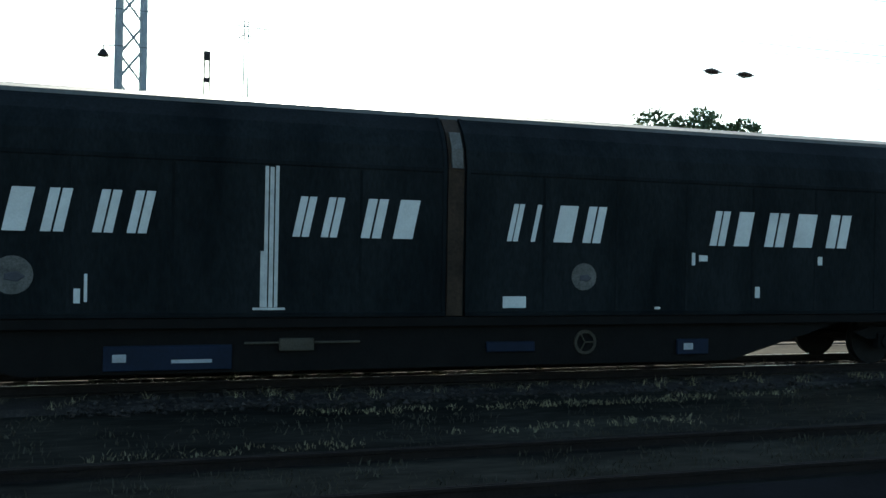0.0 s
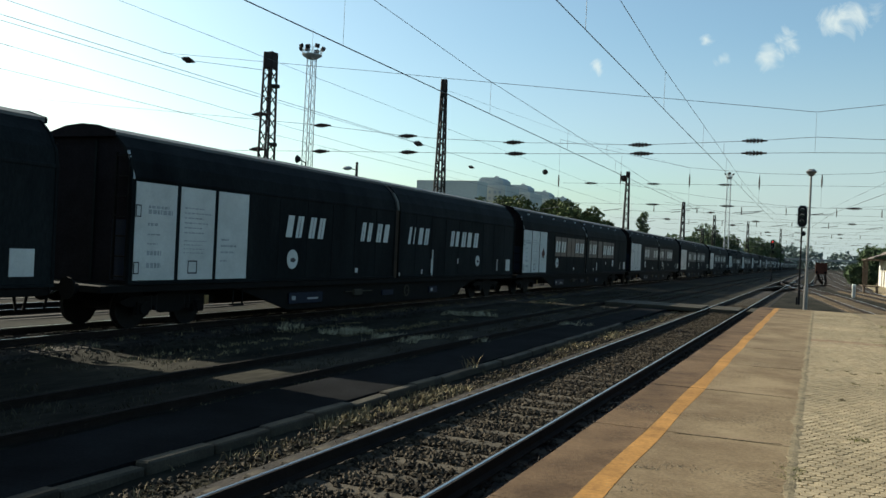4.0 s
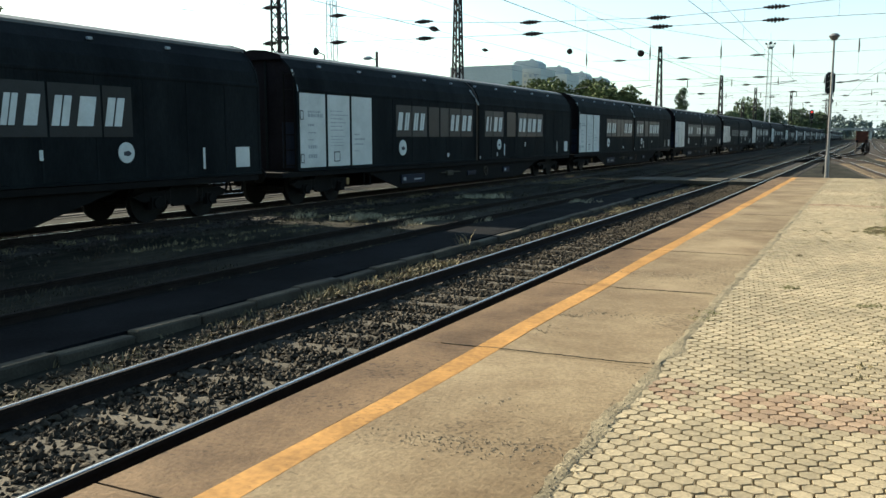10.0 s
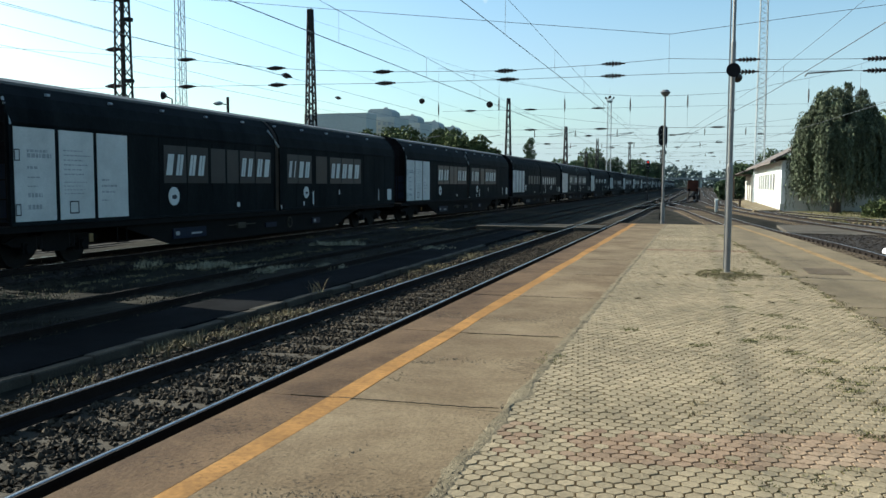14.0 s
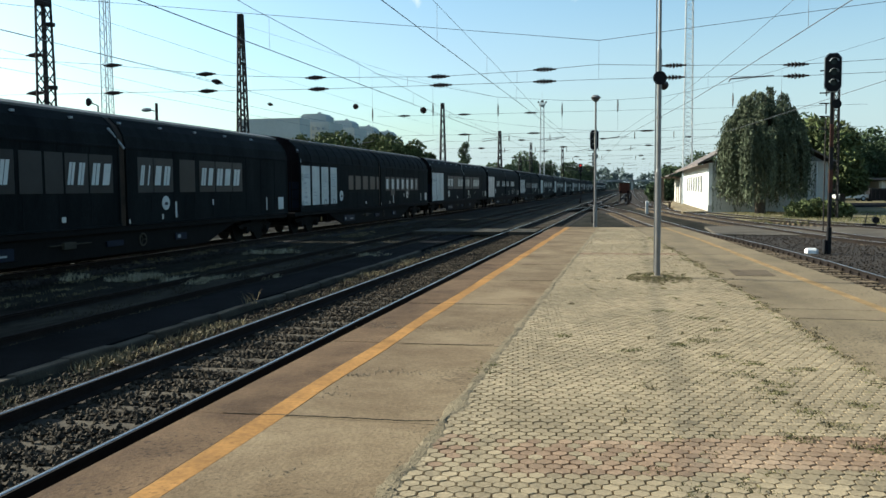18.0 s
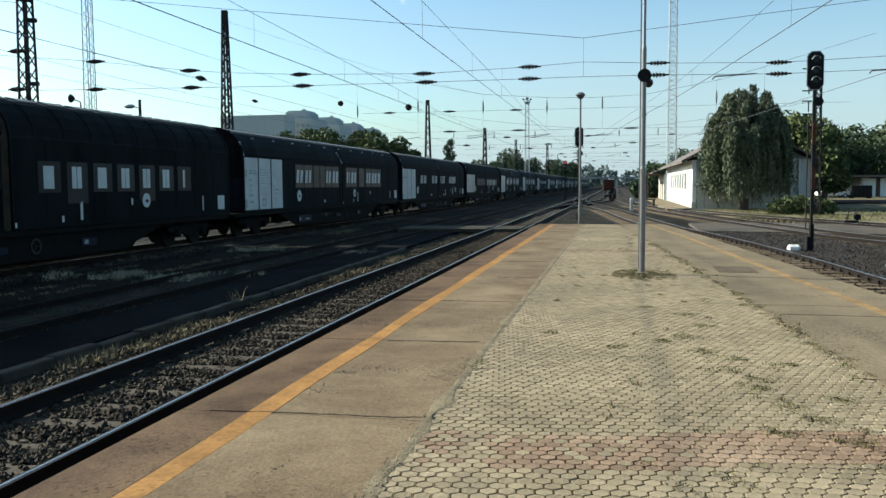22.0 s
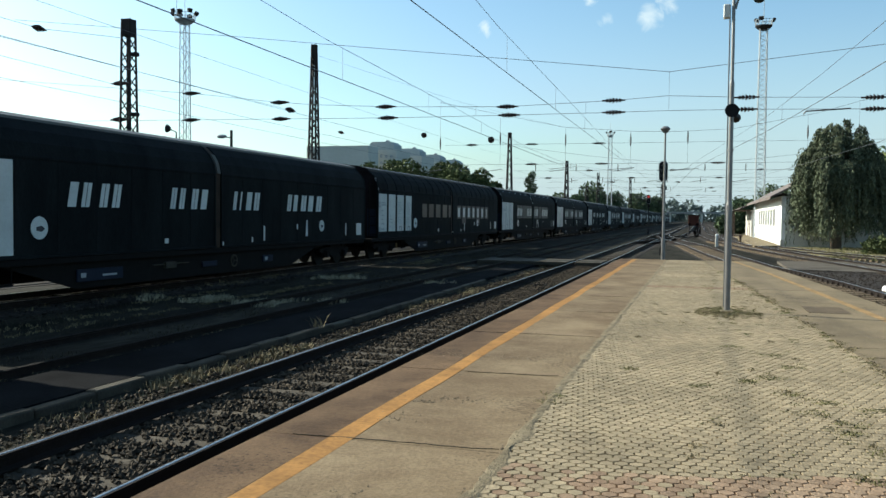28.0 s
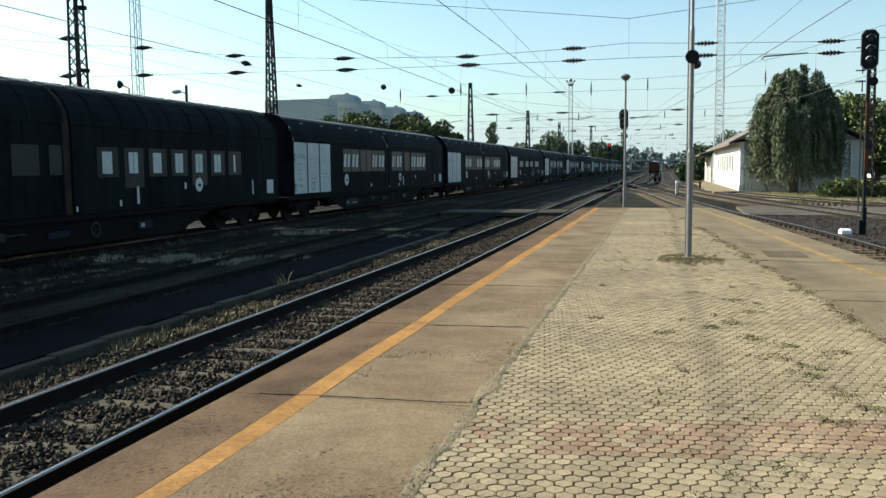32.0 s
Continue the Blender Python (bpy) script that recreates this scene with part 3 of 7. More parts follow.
def fastenings(owner, line, y0, y1, step=0.62):
    """Base plates with raised bolts under both rails, one at each sleeper."""
    shared = None
    for o in (-0.75, 0.75):
        s = 0.0
        rail_line = shift(line, o)
        for a, b in zip(rail_line, rail_line[1:]):
            a, b = Vector(a), Vector(b)
            length, d = (b - a).length, (b - a).normalized()
            while s < length:
                p = a + d * s
                s += step
                if y0 < p.y < y1:
                    if shared is None:
                        ob = part("rail_plate", CLIP, "rail", owner)
                        shared = ob.data
                    else:
                        ob = new("rail_plate", shared)
                        ob.parent = owner
                    ob.matrix_basis = pose(p.x, p.y, 0.0, 0, 0, -math.degrees(math.atan2(d.x, d.y)))
            s -= length


fastenings(track_a, TRACK_A, 13, 41)

# ---- platform ----
PAVE_L, EDGE_L, YEL_L = -1.2, -3.13, -2.50
Y0, Y1 = -12.0, 38.7


def between(table, y):
    """Linear reading of a small table of (y, x)."""
    for (ya, xa), (yb, xb) in zip(table, table[1:]):
        if y <= yb:
            return xa + (xb - xa) * (y - ya) / (yb - ya)
    return table[-1][1]


YEL_R = [(-20, 5.2), (0, 4.45), (13.3, 3.65), (17.4, 3.32), (30.5, 2.32), (40, 1.36)]
PAVE_R = [(-20, 3.9), (0, 2.95), (9, 2.41), (14.8, 2.04), (21.4, 1.6), (30, 0.95), (40, 0.1)]
right_yellow = lambda y: between(YEL_R, y)
right_edge = lambda y: between(YEL_R, y) + 0.68
right_pave = lambda y: between(PAVE_R, y)

platform = thing("platform", label="low station platform of weathered concrete and interlocking pavers", category="platform", kind="structure")
STEPS = [Y0 + (Y1 - Y0) * i / 24 for i in range(25)]
slab("core", [(EDGE_L + 0.04, Y0), *[(right_edge(y) - 0.04, y) for y in STEPS], (EDGE_L + 0.04, Y1 - 0.02)], -0.4, PLAT_Z - 0.035, "joint", "", "", parent=platform)


def quad_strip(name, left, right, ys, z0, z1, mat, parent, label="", overlap=0.0):
    """A strip between two edges given as functions of y."""
    vs, fs = [], []
    for y in ys:
        for x in (left(y), right(y)):
            vs += [(x, y, z0), (x, y, z1)]
    n = len(ys)
    for i in range(n - 1):
        a = 4 * i
        fs += [(a + 1, a + 3, a + 7, a + 5), (a, a + 1, a + 5, a + 4), (a + 2, a + 6, a + 7, a + 3)]
    fs += [(0, 2, 3, 1), (4 * n - 4, 4 * n - 3, 4 * n - 1, 4 * n - 2)]
    return raw(name, vs, fs, mat, parent, label)


random.seed(5)
JOINTS = [-12, -8.6, -5.4, -2.2, 1.0, 4.2, 7.42, 10.55, 13.8, 17.15, 20.4, 23.6, 26.8, 30.0, 33.2, 36.4, 38.7]
for a, b in zip(JOINTS, JOINTS[1:]):
    sag = random.uniform(-0.004, 0.003)
    ys = [a + 0.008, (a + b) / 2, b - 0.008]
    quad_strip("edge_slab", lambda y: EDGE_L, lambda y: -2.585, ys, PLAT_Z - 0.16, PLAT_Z + sag * 0.3 + 0.0045, "rust_concrete", platform, "rust-stained concrete edge slab")
    quad_strip("slab", lambda y: -2.58, lambda y: PAVE_L + 0.012 * math.sin(y * 2.1), ys, PLAT_Z - 0.1, PLAT_Z + sag * 0.3 + 0.005, "concrete", platform)
for a, b in zip(JOINTS, JOINTS[1:]):
    sag = random.uniform(-0.004, 0.003)
    ys = [a + 0.3, (a + b) / 2 + 0.3, b + 0.284 if b < 38 else b]
    quad_strip("slab", lambda y: right_pave(y) + 0.04 * math.sin(y * 1.7), right_edge, ys, PLAT_Z - 0.16, PLAT_Z + sag * 0.3 + 0.005, "concrete_grey", platform)
vs, fs = [], []
for i in range(633):
    y = Y0 + 0.08 * i
    left = PAVE_L - 0.035 + 0.05 * noise.noise((y * 1.7, 8, 0)) + 0.03 * noise.noise((y * 8.0, 2, 0))
    right = PAVE_L + 0.06 + 0.09 * noise.noise((y * 2.3, 5, 0)) + 0.04 * noise.noise((y * 9.0, 1, 0))
    vs += [(left, y, PLAT_Z - 0.002), (left + 0.012, y, PLAT_Z + 0.0072), (PAVE_L + 0.014, y, PLAT_Z + 0.0072), ((PAVE_L + right) / 2 + 0.02, y, PLAT_Z + 0.003), (right + 0.03, y, PLAT_Z - 0.008)]
    if i:
        a = 5 * i - 5
        fs += [(a + k, a + k + 1, a + k + 6, a + k + 5) for k in range(4)]
raw("edge_sand", vs, fs, "sand", platform, "sandy filling along the pavers")
quad_strip("yellow_line", lambda y: -2.585 + 0.012 * math.sin(y * 1.3), lambda y: -2.4 + 0.01 * math.sin(y * 1.9 + 1), [Y0 + 0.4 * i for i in range(127)], PLAT_Z - 0.01, PLAT_Z + 0.0068, "yellow", platform, "worn orange-yellow safety line")
quad_strip("yellow_line", lambda y: right_yellow(y) - 0.08 + 0.01 * math.sin(y * 1.3), lambda y: right_yellow(y) + 0.075, [Y0 + 0.5 * i for i in range(102)], PLAT_Z - 0.01, PLAT_Z + 0.0068, "yellow_dull", platform, "faded ochre safety line")


# ---- kerb between the near track and the asphalt ----
kerb = thing("kerb", label="old low concrete kerb stones beside the track", category="kerb", kind="structure")
for (xa, ya), (xb, yb) in zip(KERB, KERB[1:]):
    d = Vector((xb - xa, yb - ya))
    n = max(1, round(d.length / 1.0))
    for i in range(n):
        p = Vector((xa, ya)) + d * ((i + 0.5) / n)
        ob = part("kerb_stone", boxes(((-0.1, -0.49, -0.5), (0.08, 0.49, -0.1)), bevel=0.02), "kerb", kerb)
        ob.matrix_basis = pose(p.x + random.uniform(-0.02, 0.02), p.y, random.uniform(-0.06, -0.02), random.uniform(-1, 1), random.uniform(-3, 3), -math.degrees(math.atan2(d.x, d.y)))

# boards of the foot crossing
boards = thing("foot_crossing", label="concrete boards laid across the platform track", category="crossing", kind="structure")
for x0, x1 in ((-9.9, -5.65), (-5.3, -4.1), (-3.78, -3.2)):
    for k in range(3):
        part("board", boxes(((x0, 40.3 + k * 0.95, -0.16), (x1, 41.2 + k * 0.95, 0.012)), bevel=0.01), "kerb", boards)


# ---- wear on the slabs: open cracks, loose grit, an inset cover ----
def crack(x0, y0, x1, y1, seed, z=PLAT_Z, wide=0.014):
    """A ragged open joint, built as a thin dark crooked strip in the surface."""
    r = random.Random(seed)
    n = int(abs(x1 - x0) / 0.05)
    vs, fs = [], []
    off = 0.0
    for i in range(n + 1):
        f = i / n
        off = off * 0.75 + r.uniform(-0.012, 0.012)
        w = wide * (0.25 + 0.9 * r.random()) * (1 - abs(2 * f - 1) ** 6)
        x, y = x0 + (x1 - x0) * f, y0 + (y1 - y0) * f + off
        vs += [(x, y - w / 2, z + 0.0085), (x, y + w / 2 + 0.001, z + 0.0085), (x, y, z - 0.01)]
    for i in range(n):
        a = 3 * i
        fs += [(a, a + 3, a + 4, a + 1), (a, a + 2, a + 5, a + 3), (a + 1, a + 4, a + 5, a + 2)]
    raw("crack", vs, fs, "joint", platform)


for k, (x0, y0, x1, y1) in enumerate(((-2.9, 7.42, -1.25, 7.5), (-2.35, 4.15, -1.22, 4.3), (-2.3, 10.5, -1.3, 10.6), (-2.0, 17.1, -1.25, 17.2), (-3.1, 13.8, -1.3, 13.85), (-2.2, 20.4, -1.3, 20.5), (2.3, 13.2, 4.2, 13.1), (2.2, 9.4, 4.6, 9.3))):
    crack(x0, y0, x1, y1, k)
cover = part("cover_plate", boxes(((2.12, 18.6, PLAT_Z - 0.01), (2.85, 19.8, PLAT_Z + 0.011)), bevel=0.003), "cover", platform, "dark inset cover plate")


# ---- freight train ----
SIDE = [(1.42, 1.0), (1.42, 3.28), (1.36, 3.58), (1.2, 3.86), (0.98, 4.07), (0.84, 4.15)]
WE, WA, WB = -0.95, -0.14, 24.05      # the body's ends, measured back from the first white panel


def plate(name, y0, y1, z0, z1, mat, parent, label="", d=1.421, t=0.012):
    return part(name, boxes(((d, y0, z0), (d + t, y1, z1))), mat, parent, label)


def letters(w, groups, z0, z1, lean, mat="letter", d=1.424, stroke=0.15):
    """Company lettering as plain slanted shapes of the letters' size, each one mesh."""
    slant = lambda z: lean * (z - z0) / (z1 - z0)
    for y0, y1, kinds in groups:
        step = (y1 - y0) / len(kinds)
        for i, kind in enumerate(kinds):
            a, b = y0 + i * step, y0 + (i + 0.86) * step - lean
            s = min(stroke, (b - a) * 0.36)
            m = (a + b) / 2
            quads = {
                "block": [((a, z0), (b, z0), (b, z1), (a, z1))],
                "bar": [((m - s * 0.55, z0), (m + s * 0.55, z0), (m + s * 0.55, z1), (m - s * 0.55, z1))],
                "pair": [((a, z0), (m - s * 0.15, z0), (m - s * 0.15, z1), (a, z1)), ((m + s * 0.15, z0), (b, z0), (b, z1), (m + s * 0.15, z1))],
            }[kind]
            bm = bmesh.new()
            for q in quads:
                v0 = [bm.verts.new((d, y + slant(z), z)) for y, z in q]
                v1 = [bm.verts.new((d + 0.008, y + slant(z), z)) for y, z in q]
                bm.faces.new(v0), bm.faces.new(v1[::-1])
                for k in range(4):
                    bm.faces.new((v0[k], v0[(k + 1) % 4], v1[(k + 1) % 4], v1[k]))
            bmesh.ops.recalc_face_normals(bm, faces=bm.faces[:])
            part("lettering_block", bm, mat, w)


def ring(bm, c, r0, r1, d, n=20):
    """A flat ring facing +x."""
    a = [bm.verts.new((c[0] + d, c[1] + r0 * math.cos(k * 2 * math.pi / n), c[2] + r0 * math.sin(k * 2 * math.pi / n))) for k in range(n)]
    b = [bm.verts.new((c[0] + d, c[1] + r1 * math.cos(k * 2 * math.pi / n), c[2] + r1 * math.sin(k * 2 * math.pi / n))) for k in range(n)]
    e = [bm.verts.new((c[0], c[1] + r1 * math.cos(k * 2 * math.pi / n), c[2] + r1 * math.sin(k * 2 * math.pi / n))) for k in range(n)]
    for k in range(n):
        j = (k + 1) % n
        bm.faces.new((a[k], b[k], b[j], a[j])), bm.faces.new((b[k], e[k], e[j], b[j]))
    bmesh.ops.recalc_face_normals(bm, faces=bm.faces[:])


def badge(w, y, z, r=0.26, mat="letter"):
    bm = bmesh.new()
    bmesh.ops.create_cone(bm, cap_ends=True, segments=20, radius1=r, radius2=r, depth=0.014, matrix=Matrix.Translation((1.427, y, z)) @ Matrix.Rotation(math.pi / 2, 4, "Y"))
    b = part("badge", bm, mat, w, "round white badge" if mat == "letter" else "round faded grey badge")
    bm = bmesh.new()
    bmesh.ops.create_cone(bm, cap_ends=True, segments=5, radius1=r * 0.5, radius2=r * 0.4, depth=0.01, matrix=Matrix.Translation((1.436, y + 0.02, z - 0.02)) @ Matrix.Rotation(math.pi / 2, 4, "Y") @ Matrix.Diagonal((0.6, 1.2, 1, 1)))
    part("emblem", bm, "ink", b)


def panel_print(p, y0, y1, style):
    """Illegible small print on a white panel as plain bars."""
    rng = random.Random(style * 7 + 1)
    bm = bmesh.new()
    if style == 0:
        rows = [(2.62, 0.1, 0.5), (2.5, 0.16, 0.6), (2.25, 0.1, 0.25), (2.05, 0.05, 0.3), (1.85, 0.05, 0.25), (1.62, 0.16, 0.35), (1.35, 0.18, 0.35)]
    elif style == 1:
        rows = [(2.68 - 0.11 * k, 0.05, rng.uniform(0.5, 0.8)) for k in range(6)] + [(1.95 - 0.09 * k, 0.035, rng.uniform(0.5, 0.65)) for k in range(4)]
    else:
        rows = [(2.0, 0.07, 0.25), (1.85, 0.08, 0.5), (1.7, 0.08, 0.45), (1.5, 0.06, 0.2)]
    w = y1 - y0
    for z, h, f in rows:
        x = y0 + w * (0.12 if style else 0.3)
        end = x + w * f
        while x < end:
            l = rng.uniform(0.05, 0.13)
            box(bm, (1.4335, x, z), (1.436, min(end, x + l), z + h * 0.6))
            x += l + 0.03
    part("small_print", bm, "ink_grey", p)["kind"] = "stuff"
    if style == 1:
        bm = bmesh.new()
        for a in ((y0 + 0.3, y0 + 0.62, 1.22, 1.25), (y0 + 0.3, y0 + 0.62, 1.49, 1.52), (y0 + 0.3, y0 + 0.33, 1.25, 1.49), (y0 + 0.59, y0 + 0.62, 1.25, 1.49)):
            box(bm, (1.4335, a[0], a[2]), (1.437, a[1], a[3]))
        part("grid_mark", bm, "ink", p)
    if style == 0:
        for z in (1.22, 2.42):
            bm = boxes(((1.4335, y0 + 0.0, z), (1.438, y0 + 0.03, z + 0.26)), ((1.4335, y0 + 0.03, z), (1.438, y0 + 0.16, z + 0.025)), ((1.4335, y0 + 0.03, z + 0.235), (1.438, y0 + 0.16, z + 0.26)), ((1.4335, y0 + 0.14, z + 0.025), (1.438, y0 + 0.16, z + 0.235)))
            part("hook_mark", bm, "ink", p)


def bogie(w, yc):
    bm = bmesh.new()
    for s in (1, -1):
        pts = [(yc - 1.55, 0.62), (yc - 1.25, 0.72), (yc - 0.5, 0.72), (yc - 0.3, 0.86), (yc + 0.3, 0.86), (yc + 0.5, 0.72), (yc + 1.25, 0.72), (yc + 1.55, 0.62), (yc + 1.3, 0.5), (yc + 0.5, 0.5), (yc + 0.3, 0.34), (yc - 0.3, 0.34), (yc - 0.5, 0.5), (yc - 1.3, 0.5)]
        v0 = [bm.verts.new((s * 1.0, y, z)) for y, z in pts]
        v1 = [bm.verts.new((s * 1.1, y, z)) for y, z in pts]
        bm.faces.new(v0), bm.faces.new(v1[::-1])
        for i in range(len(pts)):
            j = (i + 1) % len(pts)
            bm.faces.new((v0[i], v0[j], v1[j], v1[i]))
    box(bm, (-1.0, yc - 0.2, 0.45), (1.0, yc + 0.2, 0.8))
    bmesh.ops.recalc_face_normals(bm, faces=bm.faces[:])
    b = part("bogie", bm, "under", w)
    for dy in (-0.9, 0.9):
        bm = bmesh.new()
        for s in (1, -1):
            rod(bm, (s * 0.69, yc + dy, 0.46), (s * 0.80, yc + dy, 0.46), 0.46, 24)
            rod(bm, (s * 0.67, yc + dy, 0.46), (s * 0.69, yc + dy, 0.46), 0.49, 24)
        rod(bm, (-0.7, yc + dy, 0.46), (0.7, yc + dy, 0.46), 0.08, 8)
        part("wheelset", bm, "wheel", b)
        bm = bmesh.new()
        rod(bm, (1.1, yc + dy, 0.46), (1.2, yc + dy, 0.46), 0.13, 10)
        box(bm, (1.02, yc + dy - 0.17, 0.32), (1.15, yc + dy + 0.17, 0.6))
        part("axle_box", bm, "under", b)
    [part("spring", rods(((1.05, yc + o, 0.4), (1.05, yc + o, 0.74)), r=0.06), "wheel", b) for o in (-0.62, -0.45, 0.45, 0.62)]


LETTER_GROUPS = [(5.49, 6.42, ("block", "pair")), (6.6, 7.54, ("pair", "pair")), (9.55, 10.38, ("pair", "pair")), (10.56, 11.55, ("pair", "block")), (12.9, 13.6, ("pair", "bar")), (13.7, 14.72, ("block", "pair")), (16.6, 17.56, ("pair", "block")), (17.7, 18.9, ("pair", "block")), (19.0, 19.65, ("pair",))]

FIRST_GROUPS = [(5.72, 6.66, ("block", "pair")), (6.84, 7.72, ("pair", "pair"))] + LETTER_GROUPS[2:]


def wagon(kind, label):
    """A long sliding-wall freight wagon; y runs back from the first white panel, z from the rails."""
    w = thing("freight_wagon", label=label, category="freight wagon", group="wagons of the freight train")
    bm = bmesh.new()
    profile(bm, [(x - 0.06, z) for x, z in SIDE] + [(-x + 0.06, z) for x, z in SIDE[::-1]], WA + 0.14, WB - 0.14)
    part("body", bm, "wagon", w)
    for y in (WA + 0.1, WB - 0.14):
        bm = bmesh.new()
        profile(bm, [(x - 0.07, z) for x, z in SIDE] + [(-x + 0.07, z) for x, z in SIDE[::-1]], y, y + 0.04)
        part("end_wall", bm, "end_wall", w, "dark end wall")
    for y in (WA - 0.03, WB + 0.1):
        bm = bmesh.new()
        profile(bm, [(0.93, 4.08), (0.93, 4.19), (0.46, 4.325), (0, 4.365), (-0.46, 4.325), (-0.93, 4.19), (-0.93, 4.08)], y, y + 0.035)
        part("roof_end", bm, "end_wall", w, "dark rounded roof end")
    part("end_board", boxes(((0.86, WA + 0.075, 1.08), (1.3, WA + 0.1, 2.35)), bevel=0.008), "blue", w, "dark blue board on the end wall")
    part("end_frame", boxes(((0.28, WA + 0.07, 1.05), (0.36, WA + 0.1, 4.05)), bevel=0.01), "wagon", w)
    bm = bmesh.new()
    profile(bm, [(0.9, 4.1), (0.9, 4.18), (0.45, 4.31), (0, 4.35), (-0.45, 4.31), (-0.9, 4.18), (-0.9, 4.1)], WA + 0.01, WB + 0.1)
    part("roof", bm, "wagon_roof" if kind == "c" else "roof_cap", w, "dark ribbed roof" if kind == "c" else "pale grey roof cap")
    for y0, y1 in ((WA, 11.9), (12.22, WB)):
        for s in (1, -1):
            bm = bmesh.new()
            profile(bm, [(s * x, z) for x, z in SIDE] + [(s * (x - 0.05), z) for x, z in SIDE[::-1]], y0, y1)
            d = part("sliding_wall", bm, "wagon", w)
            if s > 0:
                bm = bmesh.new()
                profile(bm, [(1.424, 3.2), (1.435, 3.22), (1.435, 3.27), (1.424, 3.29)], y0 + 0.05, y1 - 0.05)
                part("top_seam", bm, "wagon", d)
                bm = bmesh.new()
                profile(bm, [(1.424, 1.0), (1.46, 1.0), (1.46, 1.05), (1.424, 1.06)], y0, y1)
                part("guide_rail", bm, "wagon", d)
                n, rib = 9, None
                for i in range(1, n):
                    if rib is None:
                        rib = part("wall_rib", boxes(((1.421, -0.02, 1.07), (1.428, 0.02, 3.19))), "wagon", d)
                    else:
                        rib = new("wall_rib", rib.data)
                        rib.parent = d
                    rib.location.y = y0 + (y1 - y0) * i / n
                for y in (y0 + 0.03, y1 - 0.03):
                    bm = bmesh.new()
                    profile(bm, [(x + 0.02, z) for x, z in SIDE] + [(x - 0.01, z) for x, z in SIDE[::-1]], y - 0.03, y + 0.03)
                    part("edge_frame", bm, "wagon", d)
    bm = bmesh.new()
    profile(bm, [(x - 0.02, z) for x, z in SIDE] + [(x - 0.06, z) for x, z in SIDE[::-1]], 11.93, 12.19)
    part("centre_post", bm, "wagon_rust", w, "rust-streaked centre post")
    bm = bmesh.new()
    box(bm, (-1.4, WE + 0.1, 0.84), (1.43, WB - 0.1, 0.985), 0.01)
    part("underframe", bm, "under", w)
    for s in (1, -1):
        bm = bmesh.new()
        a = [(WE + 4.5, 0.86), (WE + 6.9, 0.2), (WB - 6.9, 0.2), (WB - 4.5, 0.86)]
        v0 = [bm.verts.new((s * 1.3, y, z)) for y, z in a]
        v1 = [bm.verts.new((s * 1.24, y, z)) for y, z in a]
        bm.faces.new(v0), bm.faces.new(v1[::-1])
        for i in range(4):
            j = (i + 1) % 4
            bm.faces.new((v0[i], v0[j], v1[j], v1[i]))
        bmesh.ops.recalc_face_normals(bm, faces=bm.faces[:])
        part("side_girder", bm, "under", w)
    for yc in (1.55, 21.55):
        bogie(w, yc)
    for y, s in ((WE, -1), (WB, 1)):
        for x in (-0.88, 0.88):
            bm = bmesh.new()
            rod(bm, (x, y, 0.93), (x, y + s * 0.2, 0.93), 0.1, 10)
            rod(bm, (x, y + s * 0.2, 0.93), (x, y + s * 0.24, 0.93), 0.22, 14)
            part("buffer", bm, "under", w)
        bm = boxes(((-0.1, min(y, y + s * 0.26), 0.82), (0.1, max(y, y + s * 0.26), 0.96)), bevel=0.02)
        rod(bm, (0.25, y + s * 0.1, 0.9), (0.25, y + s * 0.2, 0.45), 0.03)
        rod(bm, (-0.3, y + s * 0.1, 0.9), (-0.3, y + s * 0.22, 0.4), 0.03)
        part("coupling", bm, "under", w)
        y = max(y, WA)
        bm = bmesh.new()
        for k in range(7):
            box(bm, (1.02, y + s * 0.005 - 0.03, 1.15 + 0.42 * k), (1.35, y + s * 0.005 + 0.03, 1.18 + 0.42 * k))
        box(bm, (0.99, y + s * 0.005 - 0.03, 1.1), (1.02, y + s * 0.005 + 0.03, 3.75))
        box(bm, (1.35, y + s * 0.005 - 0.03, 1.1), (1.38, y + s * 0.005 + 0.03, 3.45))
        part("end_ladder", bm, "under", w)
    part("corner_brace", rods(((1.28, WA + 0.02, 3.78), (1.44, WA + 0.05, 3.2)), r=0.03), "mast_pale", w, "pale brace on the leading edge")
    for k in range(10 if kind in "bh" else 0):
        part("roof_hook", boxes(((1.12, 1.3 + 2.2 * k, 3.93), (1.2, 1.42 + 2.2 * k, 3.99)), bevel=0.01), "mast_pale", w)
    # steps under the leading corner
    part("step", boxes(((1.2, 3.5, 0.42), (1.36, 3.9, 0.45)), ((1.3, 3.5, 0.42), (1.33, 3.53, 0.86)), ((1.3, 3.87, 0.42), (1.33, 3.9, 0.86))), "under", w)
    # print and fittings on the side
    four = kind == "c"
    spans = ((0.0, 1.03), (1.3, 2.22), (2.5, 3.42), (3.75, 4.62)) if four else ((0, 1.24), (1.37, 2.54), (2.67, 3.83))
    for k, (a, b) in enumerate(spans):
        p = plate("white_panel", a, b, 1.3 if four else 1.09, 3.06 if four else 3.16, "white", w, "white information panel")
        panel_print(p, a, b, (0, 2, 1, 1)[k] if four else k)
    if kind == "h":
        bm = bmesh.new()
        box(bm, (1.434, 3.05, 1.85), (1.44, 3.45, 2.25))
        bmesh.ops.rotate(bm, verts=bm.verts[:], cent=(1.437, 3.25, 2.05), matrix=Matrix.Rotation(math.pi / 4, 3, "X"))
        part("diamond_mark", bm, "red_rust", w, "dark red diamond mark")
